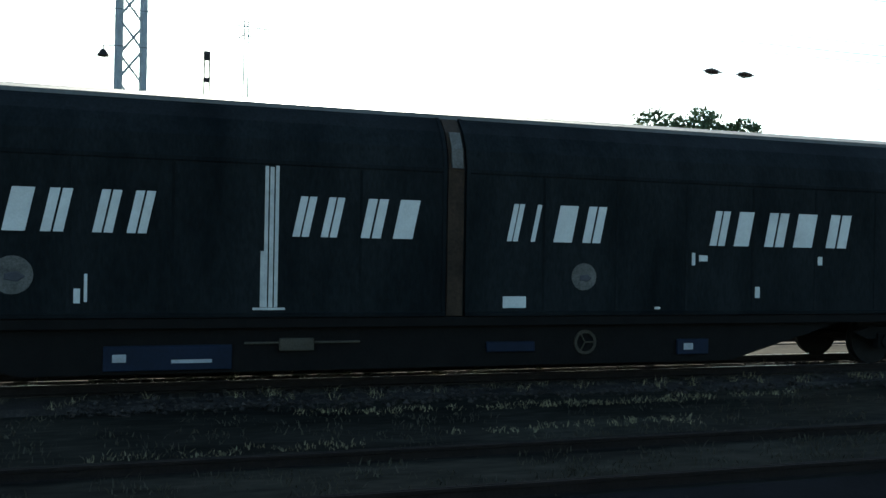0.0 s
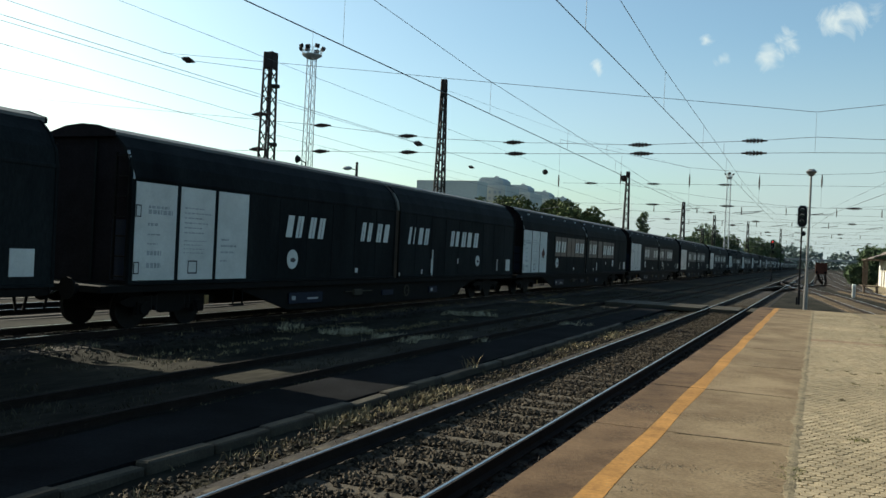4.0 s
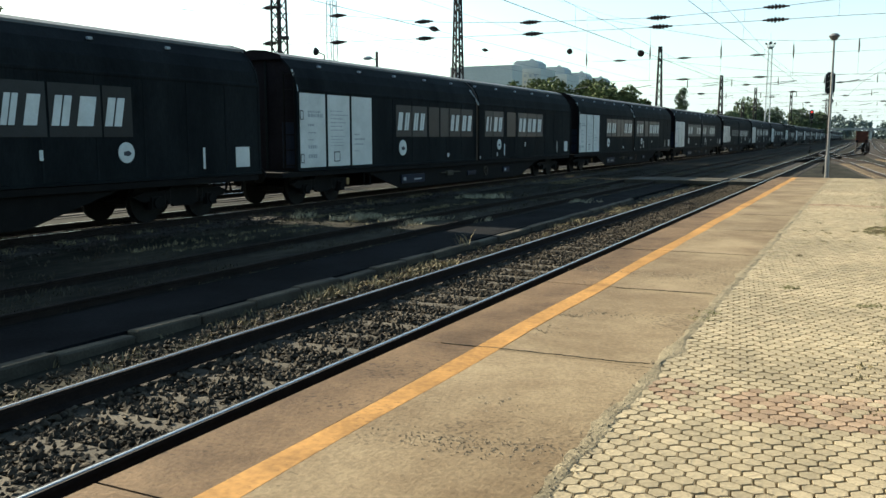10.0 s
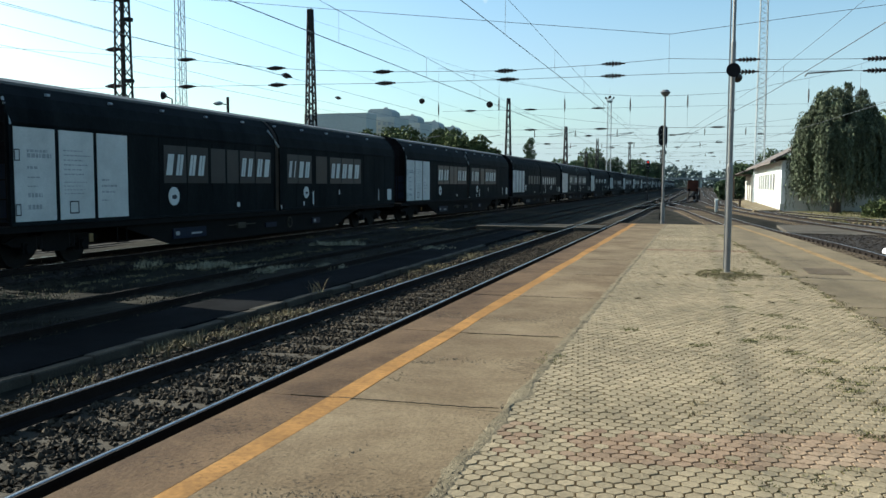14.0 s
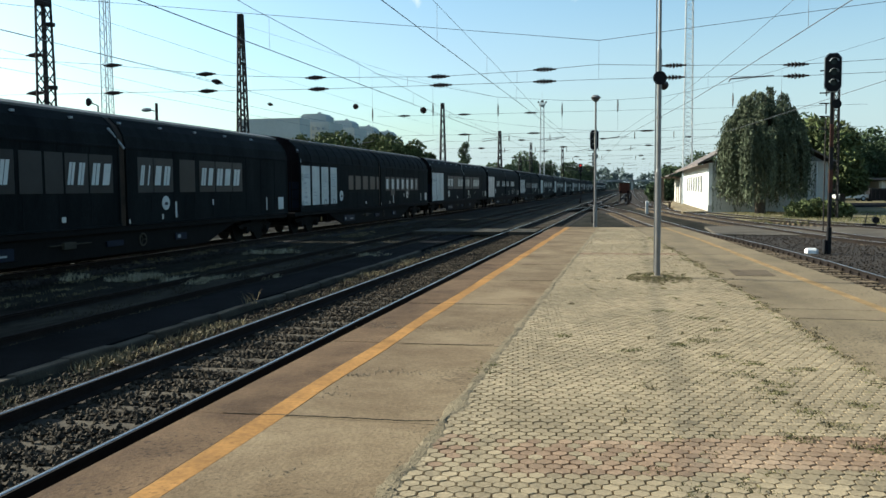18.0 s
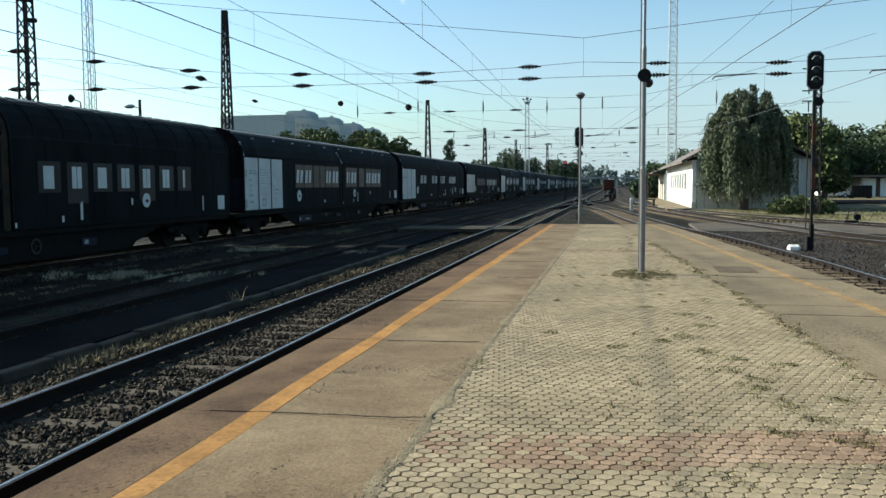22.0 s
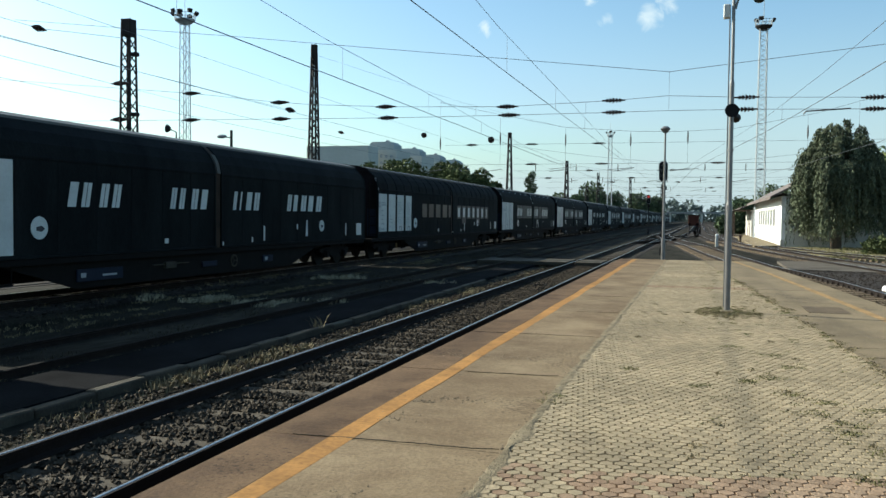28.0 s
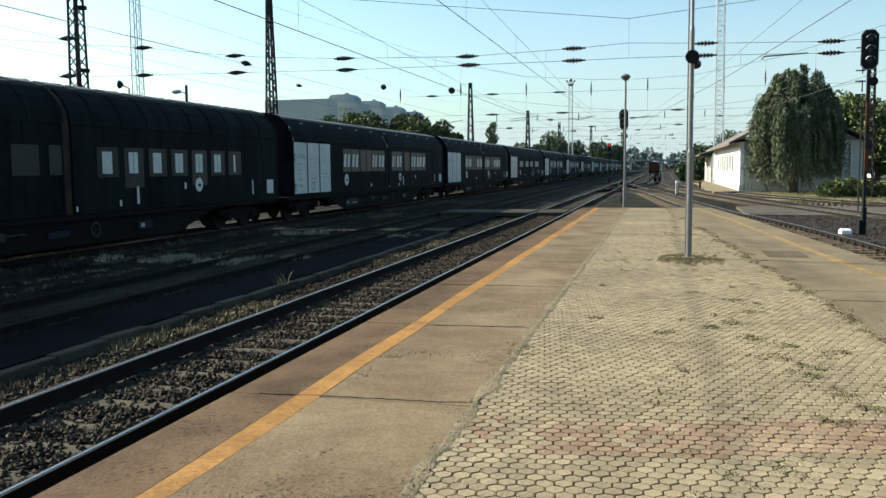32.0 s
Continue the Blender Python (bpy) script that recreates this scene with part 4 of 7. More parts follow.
    badge(w, 5.3 if four else 4.6 if kind == "e" else 5.86, 1.68 if kind in "ce" else 1.58, mat="badge_faded" if kind == "o" else "letter")
    badge(w, {"o": 14.25, "b": 14.34, "c": 18.24}.get(kind, 19.55), 1.62, 0.22, "badge_faded" if kind == "o" else "letter")
    if kind == "o":
        for a, b, z in ((9.1, 9.15, 1.95), (9.15, 9.2, 3.18), (9.22, 9.28, 3.17), (9.3, 9.35, 3.19)):
            plate("pale_streak", a, b, 1.14, z, "letter_dull", w, "pale worn vertical strip")
        plate("pale_streak", 9.0, 9.46, 1.1, 1.135, "letter_dull", w)
    if four:
        for a, b in ((6.43, 7.21), (7.57, 8.43), (8.86, 9.72), (10.16, 11.05), (11.4, 11.86)):
            plate("grey_panel", a, b, 1.98, 2.7, "panel_grey", w)
        for k in range(7):
            plate("grey_panel", 13.2 + 1.165 * k, 14.1 + 1.165 * k, 1.6 if k % 3 == 1 else 1.9, 2.7, "panel_grey", w)
        letters(w, [(13.4 + 1.165 * k, 13.88 + 1.165 * k, (g,)) for k, g in enumerate(("block", "pair", "block", "pair", "pair", "pair", "bar"))], 2.0, 2.58, 0.0, "letter", d=1.434, stroke=0.11)
        for i in range(21):
            bm = bmesh.new()
            y = WA + 0.15 + (WB - WA - 0.3) * i / 20
            for s in (1, -1):
                profile(bm, [(s * (x + 0.018), z + 0.01) for x, z in SIDE[1:]] + [(s * 0.45, 4.34), (0, 4.385), (0, 4.3)] + [(s * (x - 0.02), z - 0.01) for x, z in SIDE[:0:-1]], y - 0.025, y + 0.025)
            part("roof_rib", bm, "wagon", w)
        for i in range(20):
            y = WA + 0.15 + (WB - WA - 0.3) * i / 20
            bm = bmesh.new()
            profile(bm, [(0.86, 4.2), (0.86, 4.225), (0.5, 4.325), (0.5, 4.3)], y + 0.15, y + 1.0)
            part("roof_plate", bm, "roof_cap", w, "pale worn roof plate")
    else:
        if kind in "bh":
            for a, b in ((5.4, 6.48), (6.54, 7.62), (7.78, 8.6), (8.7, 9.4), (9.48, 10.44), (10.5, 11.56), (12.8, 13.64), (13.68, 14.8), (15.2, 16.2), (16.5, 17.6), (17.66, 18.92), (18.97, 19.75)):
                plate("grey_panel", a, b, 1.95, 3.0, "panel_grey", w)
        letters(w, FIRST_GROUPS if kind == "o" else LETTER_GROUPS, 2.17, 2.76, 0.12, d=1.434 if kind in "bh" else 1.424)
    plate("label_plate", 23.08, 23.6, 1.2, 1.7, "white", w, "small white label plate")
    first = ((12.85, 1.12, 0.39, 0.18), (16.26, 1.83, 0.06, 0.21), (16.4, 1.9, 0.16, 0.1), (18.84, 1.86, 0.09, 0.15), (17.53, 1.28, 0.09, 0.19), (6.62, 1.2, 0.08, 0.2), (6.75, 1.22, 0.04, 0.38), (15.56, 1.09, 0.1, 0.04))
    for y, z, a, b in first if kind == "o" else ((9.3, 1.2, 0.16, 0.14), (14.9, 1.15, 0.1, 0.5), (21.9, 1.2, 0.07, 0.5), (14.1, 1.12, 0.08, 0.16), (12.3, 1.02, 0.06, 0.16), (17.4, 1.5, 0.08, 0.2)):
        plate("small_plate", y, y + a, z, z + b, "letter", w)
    if kind == "a":
        plate("pale_streak", 14.98, 15.06, 1.06, 2.0, "letter", w, "pale worn vertical strip")
    if kind == "e":
        bm = bmesh.new()
        profile(bm, [(1.424, 1.24), (1.436, 1.24), (1.436, 1.85), (1.424, 1.85)], 18.12, 18.3)
        for v in bm.verts:
            if v.co.z > 1.5:
                v.co.y = 18.24 + (v.co.y - 18.21) * 0.3
        part("pale_streak", bm, "letter", w, "pale tapered streak")
    if kind in "oae":
        bm = bmesh.new()
        profile(bm, [(x + 0.024, z) for x, z in SIDE[1:4]] + [(x - 0.03, z) for x, z in SIDE[3:0:-1]], 11.98, 12.16)
        part("door_band", bm, "badge_faded", w, "pale worn band over the centre post")
    elif kind in "bh":
        part("door_brace", rods(((1.3, 11.6, 3.76), (1.43, 12.15, 3.22)), r=0.035), "mast_pale", w, "pale diagonal door brace")
    bm = bmesh.new()
    yw = 14.34 if kind == "o" else 13.15
    ring(bm, (1.31, yw, 0.55), 0.15, 0.2, 0.03)
    for k in range(3):
        c, s = math.cos(k * 2.094), math.sin(k * 2.094)
        rod(bm, (1.325, yw, 0.55), (1.325, yw + 0.17 * c, 0.55 + 0.17 * s), 0.012, 6)
    part("brake_wheel", bm, "kerb", w, "dull spoked brake handwheel")
    boards_at = ((7.0, 8.73, 0.25, 0.6), (12.62, 13.44, 0.42, 0.58), (16.05, 16.66, 0.32, 0.58)) if kind == "o" else ((5.9, 7.6, 0.36, 0.66), (11.3, 12.1, 0.44, 0.6), (15.0, 15.7, 0.42, 0.64))
    for n, (a, b, z0, z1) in enumerate(boards_at):
        board = part("underframe_box", boxes(((1.31, a, z0), (1.36, b, z1)), bevel=0.01), "blue", w, "dark blue data board")
        if n != 1:
            part("board_mark", boxes(((1.3605, a + 0.12, (z0 + z1) / 2 - 0.05), (1.363, a + 0.3, (z0 + z1) / 2 + 0.06))), "ink_grey", board)
            if b - a > 1:
                part("board_print", boxes(((1.3605, a + 0.9, z0 + 0.1), (1.363, a + 1.45, z0 + 0.15))), "ink_grey", board)
    bm = boxes(((1.3, 9.4, 0.5), (1.4, 9.9, 0.68)), ((1.3, 8.9, 0.6), (1.36, 10.6, 0.63)), bevel=0.01)
    part("brake_lever", bm, "kerb", w)
    part("lashing_hook", boxes(((1.43, 2.3, 0.52), (1.46, 2.42, 0.72))), "yellow_dull", w)
    return w


SPEED, PITCH, FIRST = 7.593, 25.6, 45.69
GREEN = "dark green freight wagon with white panels"
KINDS = {
    "o": wagon("o", GREEN + " and a pale vertical strip"),
    "a": wagon("a", GREEN + " and pale lettering"),
    "b": wagon("b", GREEN + ", grey squares and pale lettering"),
    "c": wagon("c", "dark ribbed-roof freight wagon with four white panels"),
    "e": wagon("e", GREEN + " and a pale tapered streak"),
    "h": wagon("h", GREEN + ", grey squares, red diamond"),
}
ORDER = "oaahbbbcbecbbabbcbabbbabb"
WAGONS, used = [], set()
for kind in ORDER:
    WAGONS.append(copy_thing(KINDS[kind], pose(0, 0, 0)) if kind in used else KINDS[kind])
    used.add(kind)
EARLY = {0: -0.7, 1: -0.52, 2: -0.07, 3: -0.15, 4: 0.06, 5: 0.12, 6: 0.39, 7: 0.47, 8: 0.32, 9: 0.03, 10: 0.19}      # slack in the couplings


# ---- poles and signals ----
def camera_pole(x, y):
    p = thing("camera_pole", (x, y, PLAT_Z), label="tall grey steel pole with a dome camera on the platform", category="pole")
    bm = bmesh.new()
    rod(bm, (0, 0, 0), (0, 0, 2.0), 0.054, 16)
    rod(bm, (0, 0, 2.0), (0, 0, 2.06), 0.054, 16, 0.043)
    rod(bm, (0, 0, 2.06), (0, 0, 4.25), 0.043, 16)
    rod(bm, (0, 0, 4.25), (0, 0, 4.32), 0.043, 16, 0.03)
    rod(bm, (0, 0, 4.32), (0, 0, 9.0), 0.031, 12)
    part("pole", bm, "steel_grey", p)
    part("collar", rods(((0, 0, 1.9), (0, 0, 1.98)), ((0, 0, 3.0), (0, 0, 3.04)), r=0.058), "steel_grey", p)
    part("foot_plate", boxes(((-0.12, -0.11, -0.02), (0.12, 0.11, 0.035)), bevel=0.015), "sand", p, "broken concrete footing")
    part("cable_pipe", rods(((-0.062, 0.02, 0.1), (-0.062, 0.02, 5.7)), r=0.012), "wire", p)
    # round loudspeaker pair below the thinner tube
    bm = bmesh.new()
    rod(bm, (0, -0.06, 3.72), (0, -0.28, 3.72), 0.08, 18, 0.125)
    sp = part("loudspeaker", bm, "black", p, "black round loudspeaker")
    bm = bmesh.new()
    rod(bm, (0.05, 0.04, 3.66), (0.09, 0.24, 3.64), 0.05, 16, 0.09)
    part("horn", bm, "black", sp)
    bm = bmesh.new()
    path = [(0.03, 0, 5.62), (0.1, 0, 5.9), (0.22, 0, 6.06), (0.36, 0, 6.1), (0.44, 0, 6.08)]
    for a, b in zip(path, path[1:]):
        rod(bm, a, b, 0.022, 8)
    part("bracket_arm", bm, "steel_grey", p)
    bm = bmesh.new()
    bmesh.ops.create_uvsphere(bm, u_segments=18, v_segments=10, radius=0.16, matrix=Matrix.Translation((0.44, 0, 5.95)) @ Matrix.Diagonal((1, 1, 1.1, 1)))
    dome = part("camera_housing", bm, "white", p, "white dome camera housing")
    bm = bmesh.new()
    bmesh.ops.create_uvsphere(bm, u_segments=14, v_segments=8, radius=0.12, matrix=Matrix.Translation((0.44, 0, 5.82)))
    part("camera_dome", bm, "lens", dome)
    part("junction_box", boxes(((-0.18, -0.08, 5.45), (-0.06, 0.08, 5.7)), bevel=0.015), "white", p)
    return p


camera_pole(0.655, 18.17)


def lamp_post(x, y, top):
    p = thing("lamp_post", (x, y, -0.1), label="slim grey lamp post with a flat round lantern", category="lamp post")
    bm = bmesh.new()
    rod(bm, (0, 0, 0), (0, 0, 1.2), 0.09, 12)
    rod(bm, (0, 0, 1.2), (0, 0, top - 0.2), 0.06, 12, 0.045)
    part("pole", bm, "steel_grey", p)
    bm = bmesh.new()
    rod(bm, (0, 0, top - 0.24), (0, 0, top - 0.05), 0.1, 14, 0.24)
    rod(bm, (0, 0, top - 0.05), (0, 0, top + 0.06), 0.24, 14, 0.12)
    part("lantern", bm, "steel_grey", p)
    part("foot", boxes(((-0.4, -0.3, -0.1), (0.4, 0.3, 0.08)), bevel=0.02), "kerb", p)
    return p


lamp_post(-1.53, 43.16, 6.42)


def light_signal(x, y, z0, head, plates=True, label="railway light signal with a black three-lamp head"):
    """A railway signal: lattice-backed post, head with hoods, small round lamp, ladder rungs."""
    s = thing("light_signal", (x, y, z0), label=label, category="railway signal")
    h = head
    part("post", boxes(((-0.045, -0.045, 0), (0.045, 0.045, h - 0.9)), bevel=0.01), "mast", s)
    part("base_box", boxes(((-0.15, -0.1, 0), (-0.065, 0.1, 0.45)), ((-0.055, -0.08, 0), (0.075, 0.08, 0.85)), bevel=0.02), "black", s)
    pts = [(-0.23, h - 1.0), (-0.12, h - 1.14), (0.12, h - 1.14), (0.23, h - 1.0), (0.23, h - 0.14), (0.12, h), (-0.12, h), (-0.23, h - 0.14)]
    bm = bmesh.new()
    profile(bm, pts, -0.1, -0.06)
    hd = part("signal_head", bm, "black", s, "black octagonal signal head")
    bm = bmesh.new()
    profile(bm, [(x * 1.1, h - 0.57 + (z - h + 0.57) * 1.05) for x, z in pts], -0.055, -0.03)
    part("rim", bm, "mast_pale", hd)
    part("case", boxes(((-0.17, -0.03, h - 1.05), (0.17, 0.18, h - 0.08)), bevel=0.03), "black", hd)
    for k in range(3):
        z = h - 0.24 - 0.32 * k
        bm = bmesh.new()
        rod(bm, (0, -0.1, z), (0, -0.13, z), 0.095, 16)
        part("lamp", bm, "lens", hd)
        bm = bmesh.new()
        n = 10
        row0 = [bm.verts.new((0.12 * math.cos(math.pi * i / n), -0.1, z + 0.12 * math.sin(math.pi * i / n))) for i in range(n + 1)]
        row1 = [bm.verts.new((0.13 * math.cos(math.pi * i / n), -0.31, z + 0.09 * math.sin(math.pi * i / n))) for i in range(n + 1)]
        for i in range(n):
            bm.faces.new((row0[i], row0[i + 1], row1[i + 1], row1[i]))
        bmesh.ops.solidify(bm, geom=bm.faces[:], thickness=0.006)
        part("hood", bm, "mast_pale", hd)
    bm = bmesh.new()
    rod(bm, (0.09, -0.08, h - 1.54), (0.09, -0.24, h - 1.54), 0.1, 14, 0.14)
    part("lower_lamp", bm, "black", s)
    [part("side_rung", rods(((-0.36, 0, z), (-0.07, 0, z)), r=0.02), "mast", s) for z in (h - 0.5, h - 1.18, h - 1.5, h - 1.9, h - 2.3)]
    if plates:
        zs = h - 3.6
        part("red_plate", boxes(((-0.05, -0.1, zs + 0.75), (0.06, -0.075, zs + 1.45)), bevel=0.005), "red_rust", s, "rusty red mast plate")
        part("grey_plate", boxes(((-0.05, -0.1, zs + 0.05), (0.06, -0.075, zs + 0.74)), bevel=0.005), "mast", s)
        part("red_plate", boxes(((-0.05, -0.1, zs - 0.66), (0.06, -0.075, zs + 0.04)), bevel=0.005), "red_rust", s)
        bm = bmesh.new()
        for k in range(8):
            z = 1.2 + 0.55 * k
            for sgn in (1, -1):
                rod(bm, (-0.16, 0.02, z + 0.2 * (1 - sgn)), (-0.16, 0.02, z + 0.16 + 0.2 * (1 - sgn)), 0.02, 5)
        rod(bm, (-0.16, 0.02, 0.7), (-0.16, 0.02, h - 2.0), 0.022, 6)
        part("ladder", bm, "mast", s)
    return s


light_signal(6.2, 30.14, -0.12, 6.18)
far_signal = light_signal(-6.63, 120.0, -0.2, 5.42, plates=False, label="distant railway light signal showing a red lamp")
part("lit_lamp", rods(((0, -0.135, 5.18), (0, -0.15, 5.18)), r=0.12), "lit_red", far_signal, "glowing red signal lamp")
light_signal(-2.0, 53.2, -0.12, 5.5, plates=False, label="slim dark railway signal beside the switch")
ob = part("concrete_block", boxes(((-0.19, -0.14, -0.05), (0.19, 0.14, 0.2)), bevel=0.06), "plaster")
ob.matrix_basis = pose(5.75, 30.4, -0.16)
tagged(ob, "white-painted concrete block beside the signal post", "block")
ob = part("cable_duct_slab", boxes(((-0.1, -1.1, 0), (0.1, 1.1, 0.08)), bevel=0.01), "plaster_grey")
ob.matrix_basis = pose(6.95, 23.9, -0.14, 0, 0, -4)
tagged(ob, "pale concrete slab lying in the ballast", "slab")
for x, y in ((1.4, 72.0),):
    m = thing("marker_post", (x, y, -0.15), label="short white concrete marker post", category="marker post")
    part("post", boxes(((-0.12, -0.1, 0), (0.12, 0.1, 1.0)), bevel=0.03), "plaster_old_shaded", m)
    part("cap", boxes(((-0.13, -0.11, 0.85), (0.13, 0.11, 1.02)), bevel=0.03), "plaster", m)
lever = thing("point_lever", (12.0, 48.6, -0.05), label="small black hand lever of a track switch", category="switch lever")
part("box", boxes(((-0.35, -0.15, 0), (0.35, 0.15, 0.12)), bevel=0.03), "black", lever)
part("lever", rods(((-0.2, 0, 0.1), (-0.1, 0, 0.65)), r=0.025), "black", lever)
bm = bmesh.new()
rod(bm, (0.3, -0.1, 0.3), (0.3, 0.1, 0.3), 0.17, 12)
part("weight", bm, "black", lever)


# ---- lattice masts ----
def lattice(name, x, y, z0, top, w0, w1, mat, label, category, leg=0.09, brace=0.04, pitch=1.0, cap=True, rz=0.0):
    """A four-legged lattice mast that tapers upwards, with crossed braces."""
    t = thing(name, (x, y, z0), rz, label=label, category=category)
    H = top - z0
    wid = lambda z: (w0 + (w1 - w0) * z / H) / 2
    corner = lambda z, k: Vector(((1, 1), (-1, 1), (-1, -1), (1, -1))[k] + (0,)) * wid(z) + Vector((0, 0, z))
    for k in range(4):
        vs, fs = [], []
        bar(vs, fs, corner(0, k), corner(H, k), leg)
        raw("leg", vs, fs, mat, t)
    vs, fs = [], []
    z, flip = 0.0, 0
    while z < H - 0.2:
        z2 = min(H, z + pitch)
        for k in range(4):
            j = (k + 1) % 4
            a, b = (k, j) if flip else (j, k)
            bar(vs, fs, corner(z, a), corner(z2, b), brace)
        z, flip = z2, 1 - flip
    raw("bracing", vs, fs, mat, t)["kind"] = "stuff"
    if cap:
        part("cap", boxes(((-w1 / 2 - 0.04, -w1 / 2 - 0.04, H - 0.7), (w1 / 2 + 0.04, w1 / 2 + 0.04, H)), bevel=0.02), mat, t)
    return t


MAST = "dark steel lattice mast of the overhead line"
lattice("catenary_mast", -22.87, 32.0, -0.2, 10.1, 0.62, 0.37, "mast", MAST, "lattice mast", pitch=0.5, leg=0.085, brace=0.045)
lattice("catenary_mast", -20.08, 44.0, -0.2, 11.25, 0.64, 0.19, "mast", MAST, "lattice mast", pitch=0.45, leg=0.085, brace=0.045)
lattice("catenary_mast", -22.8, 106.0, -0.2, 12.55, 0.88, 0.28, "mast", MAST, "lattice mast", pitch=0.9, leg=0.11, brace=0.05)
lattice("catenary_mast", -24.1, 162.0, -0.2, 12.7, 0.95, 0.3, "mast", MAST, "lattice mast", pitch=1.4, leg=0.18, brace=0.09, cap=False)
lattice("catenary_mast", -40.0, -0.7, -0.2, 15.0, 1.05, 0.95, "mast_pale", MAST, "lattice mast", pitch=1.3, leg=0.2, brace=0.07)
lattice("catenary_mast", 12.75, 60.0, 0.0, 8.1, 0.42, 0.3, "mast", "slim lattice mast behind the signal", "lattice mast", pitch=0.6, leg=0.06, brace=0.035, cap=False)
for x, y, h in ((-26.0, 230, 14), (-20.0, 260, 14), (-27.0, 215, 10), (-14.0, 330, 15), (16.0, 130.0, 9.0), (24.0, 210.0, 14), (26.0, 260.0, 15)):
    lattice("catenary_mast", x, y, -0.2, h, 0.8, 0.4, "mast" if x < 0 else "mast_pale", MAST + " far along the yard", "lattice mast", pitch=2.0, leg=0.15, brace=0.08, cap=False)


def flood_tower(x, y, top, w, mat="mast_pale", deck=2.6, lamps=8, pitch=1.1, top_mat="mast_pale"):
    t = lattice("floodlight_tower", x, y, -0.2, top - 0.6, w * 1.1, w * 0.8, mat, "tall slim floodlight tower with a round lamp deck", "floodlight tower", leg=0.085, brace=0.04, pitch=pitch, cap=False)
    H = top - 0.4
    bm = bmesh.new()
    rod(bm, (0, 0, H - 0.35), (0, 0, H), deck * 0.28, 14, deck * 0.5)
    rod(bm, (0, 0, H), (0, 0, H + 0.12), deck * 0.5, 14)
    part("deck", bm, top_mat, t)
    bm = bmesh.new()
    for k in range(14):
        c, s = math.cos(k * 2 * math.pi / 14) * deck * 0.5, math.sin(k * 2 * math.pi / 14) * deck * 0.5
        rod(bm, (c, s, H + 0.1), (c, s, H + 0.75), 0.03, 4)
    for z in (0.4, 0.75):
        for k in range(14):
            a, b = k * 2 * math.pi / 14, (k + 1) * 2 * math.pi / 14
            rod(bm, (math.cos(a) * deck * 0.5, math.sin(a) * deck * 0.5, H + z), (math.cos(b) * deck * 0.5, math.sin(b) * deck * 0.5, H + z), 0.025, 4)
    part("railing", bm, mat, t)
    for k in range(lamps):
        a = k * 2 * math.pi / lamps + 0.2
        c, s = math.cos(a) * deck * 0.62, math.sin(a) * deck * 0.62
        ob = part("floodlight", boxes(((-0.25, -0.12, -0.2), (0.25, 0.2, 0.2)), bevel=0.04), "mast", t)
        ob.matrix_basis = pose(c, s, H + 0.75 + 0.15 * (k % 2), 25, 0, math.degrees(a) + 90)
    part("ladder", rods(((w * 0.6, 0, 1), (w * 0.45, 0, H)), ((w * 0.6, 0.35, 1), (w * 0.45, 0.35, H)), r=0.03, n=4), mat, t)
    part("spike", rods(((0, 0, H), (0, 0, H + 3.0)), r=0.03, n=4), mat, t)
    return t


flood_tower(-54.0, 83.0, 23.6, 0.9, deck=2.2, pitch=0.8)
flood_tower(6.45, 104.0, 24.2, 0.95, deck=1.8, lamps=3, pitch=0.55, top_mat="mast")
flood_tower(-20.5, 205.0, 21.9, 0.95, deck=1.5, lamps=4)
flood_tower(34.0, 300.0, 24.0, 1.0)
flood_tower(48.0, 420.0, 30.0, 1.2)

post = thing("twin_post", (-40.0, 2.4, -0.2), label="slim twin-legged steel post behind the train", category="post")
part("leg", rods(((0, -0.17, 0), (0, -0.1, 10.7)), r=0.035), "mast", post)
part("leg", rods(((0, 0.17, 0), (0, 0.1, 10.7)), r=0.035), "mast", post)
part("tie", boxes(((-0.06, -0.14, 10.3), (0.06, 0.14, 10.7)), ((-0.05, -0.15, 9.35), (0.05, 0.15, 9.55))), "mast", post)
pyl = thing("power_pole", (-62.0, 5.6, -0.2), label="distant pale power pole with a crossarm", category="power pole")
part("leg", rods(((0, -0.25, 0), (0, -0.12, 18)), r=0.05), "mast_pale", pyl)
part("leg", rods(((0, 0.25, 0), (0, 0.12, 18)), r=0.05), "mast_pale", pyl)
part("crossarm", rods(((0, -1.6, 17.6), (0, 1.6, 17.4)), ((0, -0.6, 16.6), (0, -0.15, 16.9)), ((0, 0.6, 16.6), (0, 0.15, 16.9)), r=0.05), "mast_pale", pyl)


def yard_lamp(x, y, z, rz=0.0):
    t = thing("yard_lamp", (x, y, -0.2), rz, label="dark yard lamp on a short arm above the train", category="lamp")
    part("post", rods(((0, 0, 0), (0, 0, z + 0.5)), r=0.09), "mast", t)
    part("arm", rods(((0, 0, z), (-0.5, 0, z + 0.1)), r=0.03), "mast", t)
    bm = bmesh.new()
    bmesh.ops.create_uvsphere(bm, u_segments=12, v_segments=8, radius=0.3, matrix=Matrix.Translation((-0.7, 0, z + 0.12)) @ Matrix.Diagonal((1.2, 0.6, 0.45, 1)))
    part("lantern", bm, "mast_pale", t)


yard_lamp(-28.7, 50.0, 7.1)
shade = thing("yard_lamp", (-29.2, 44.0, -0.2), label="round dark yard lamp seen edge-on above the train", category="lamp")
part("post", rods(((0.5, 0, 0), (0.5, 0, 6.9)), r=0.04), "mast", shade)
part("arm", rods(((0.5, 0, 6.9), (0.0, 0, 7.1)), r=0.03), "mast", shade)
bm = bmesh.new()
rod(bm, (0.08, 0, 7.1), (-0.1, 0, 7.12), 0.12, 12, 0.24)
part("reflector", bm, "mast", shade)
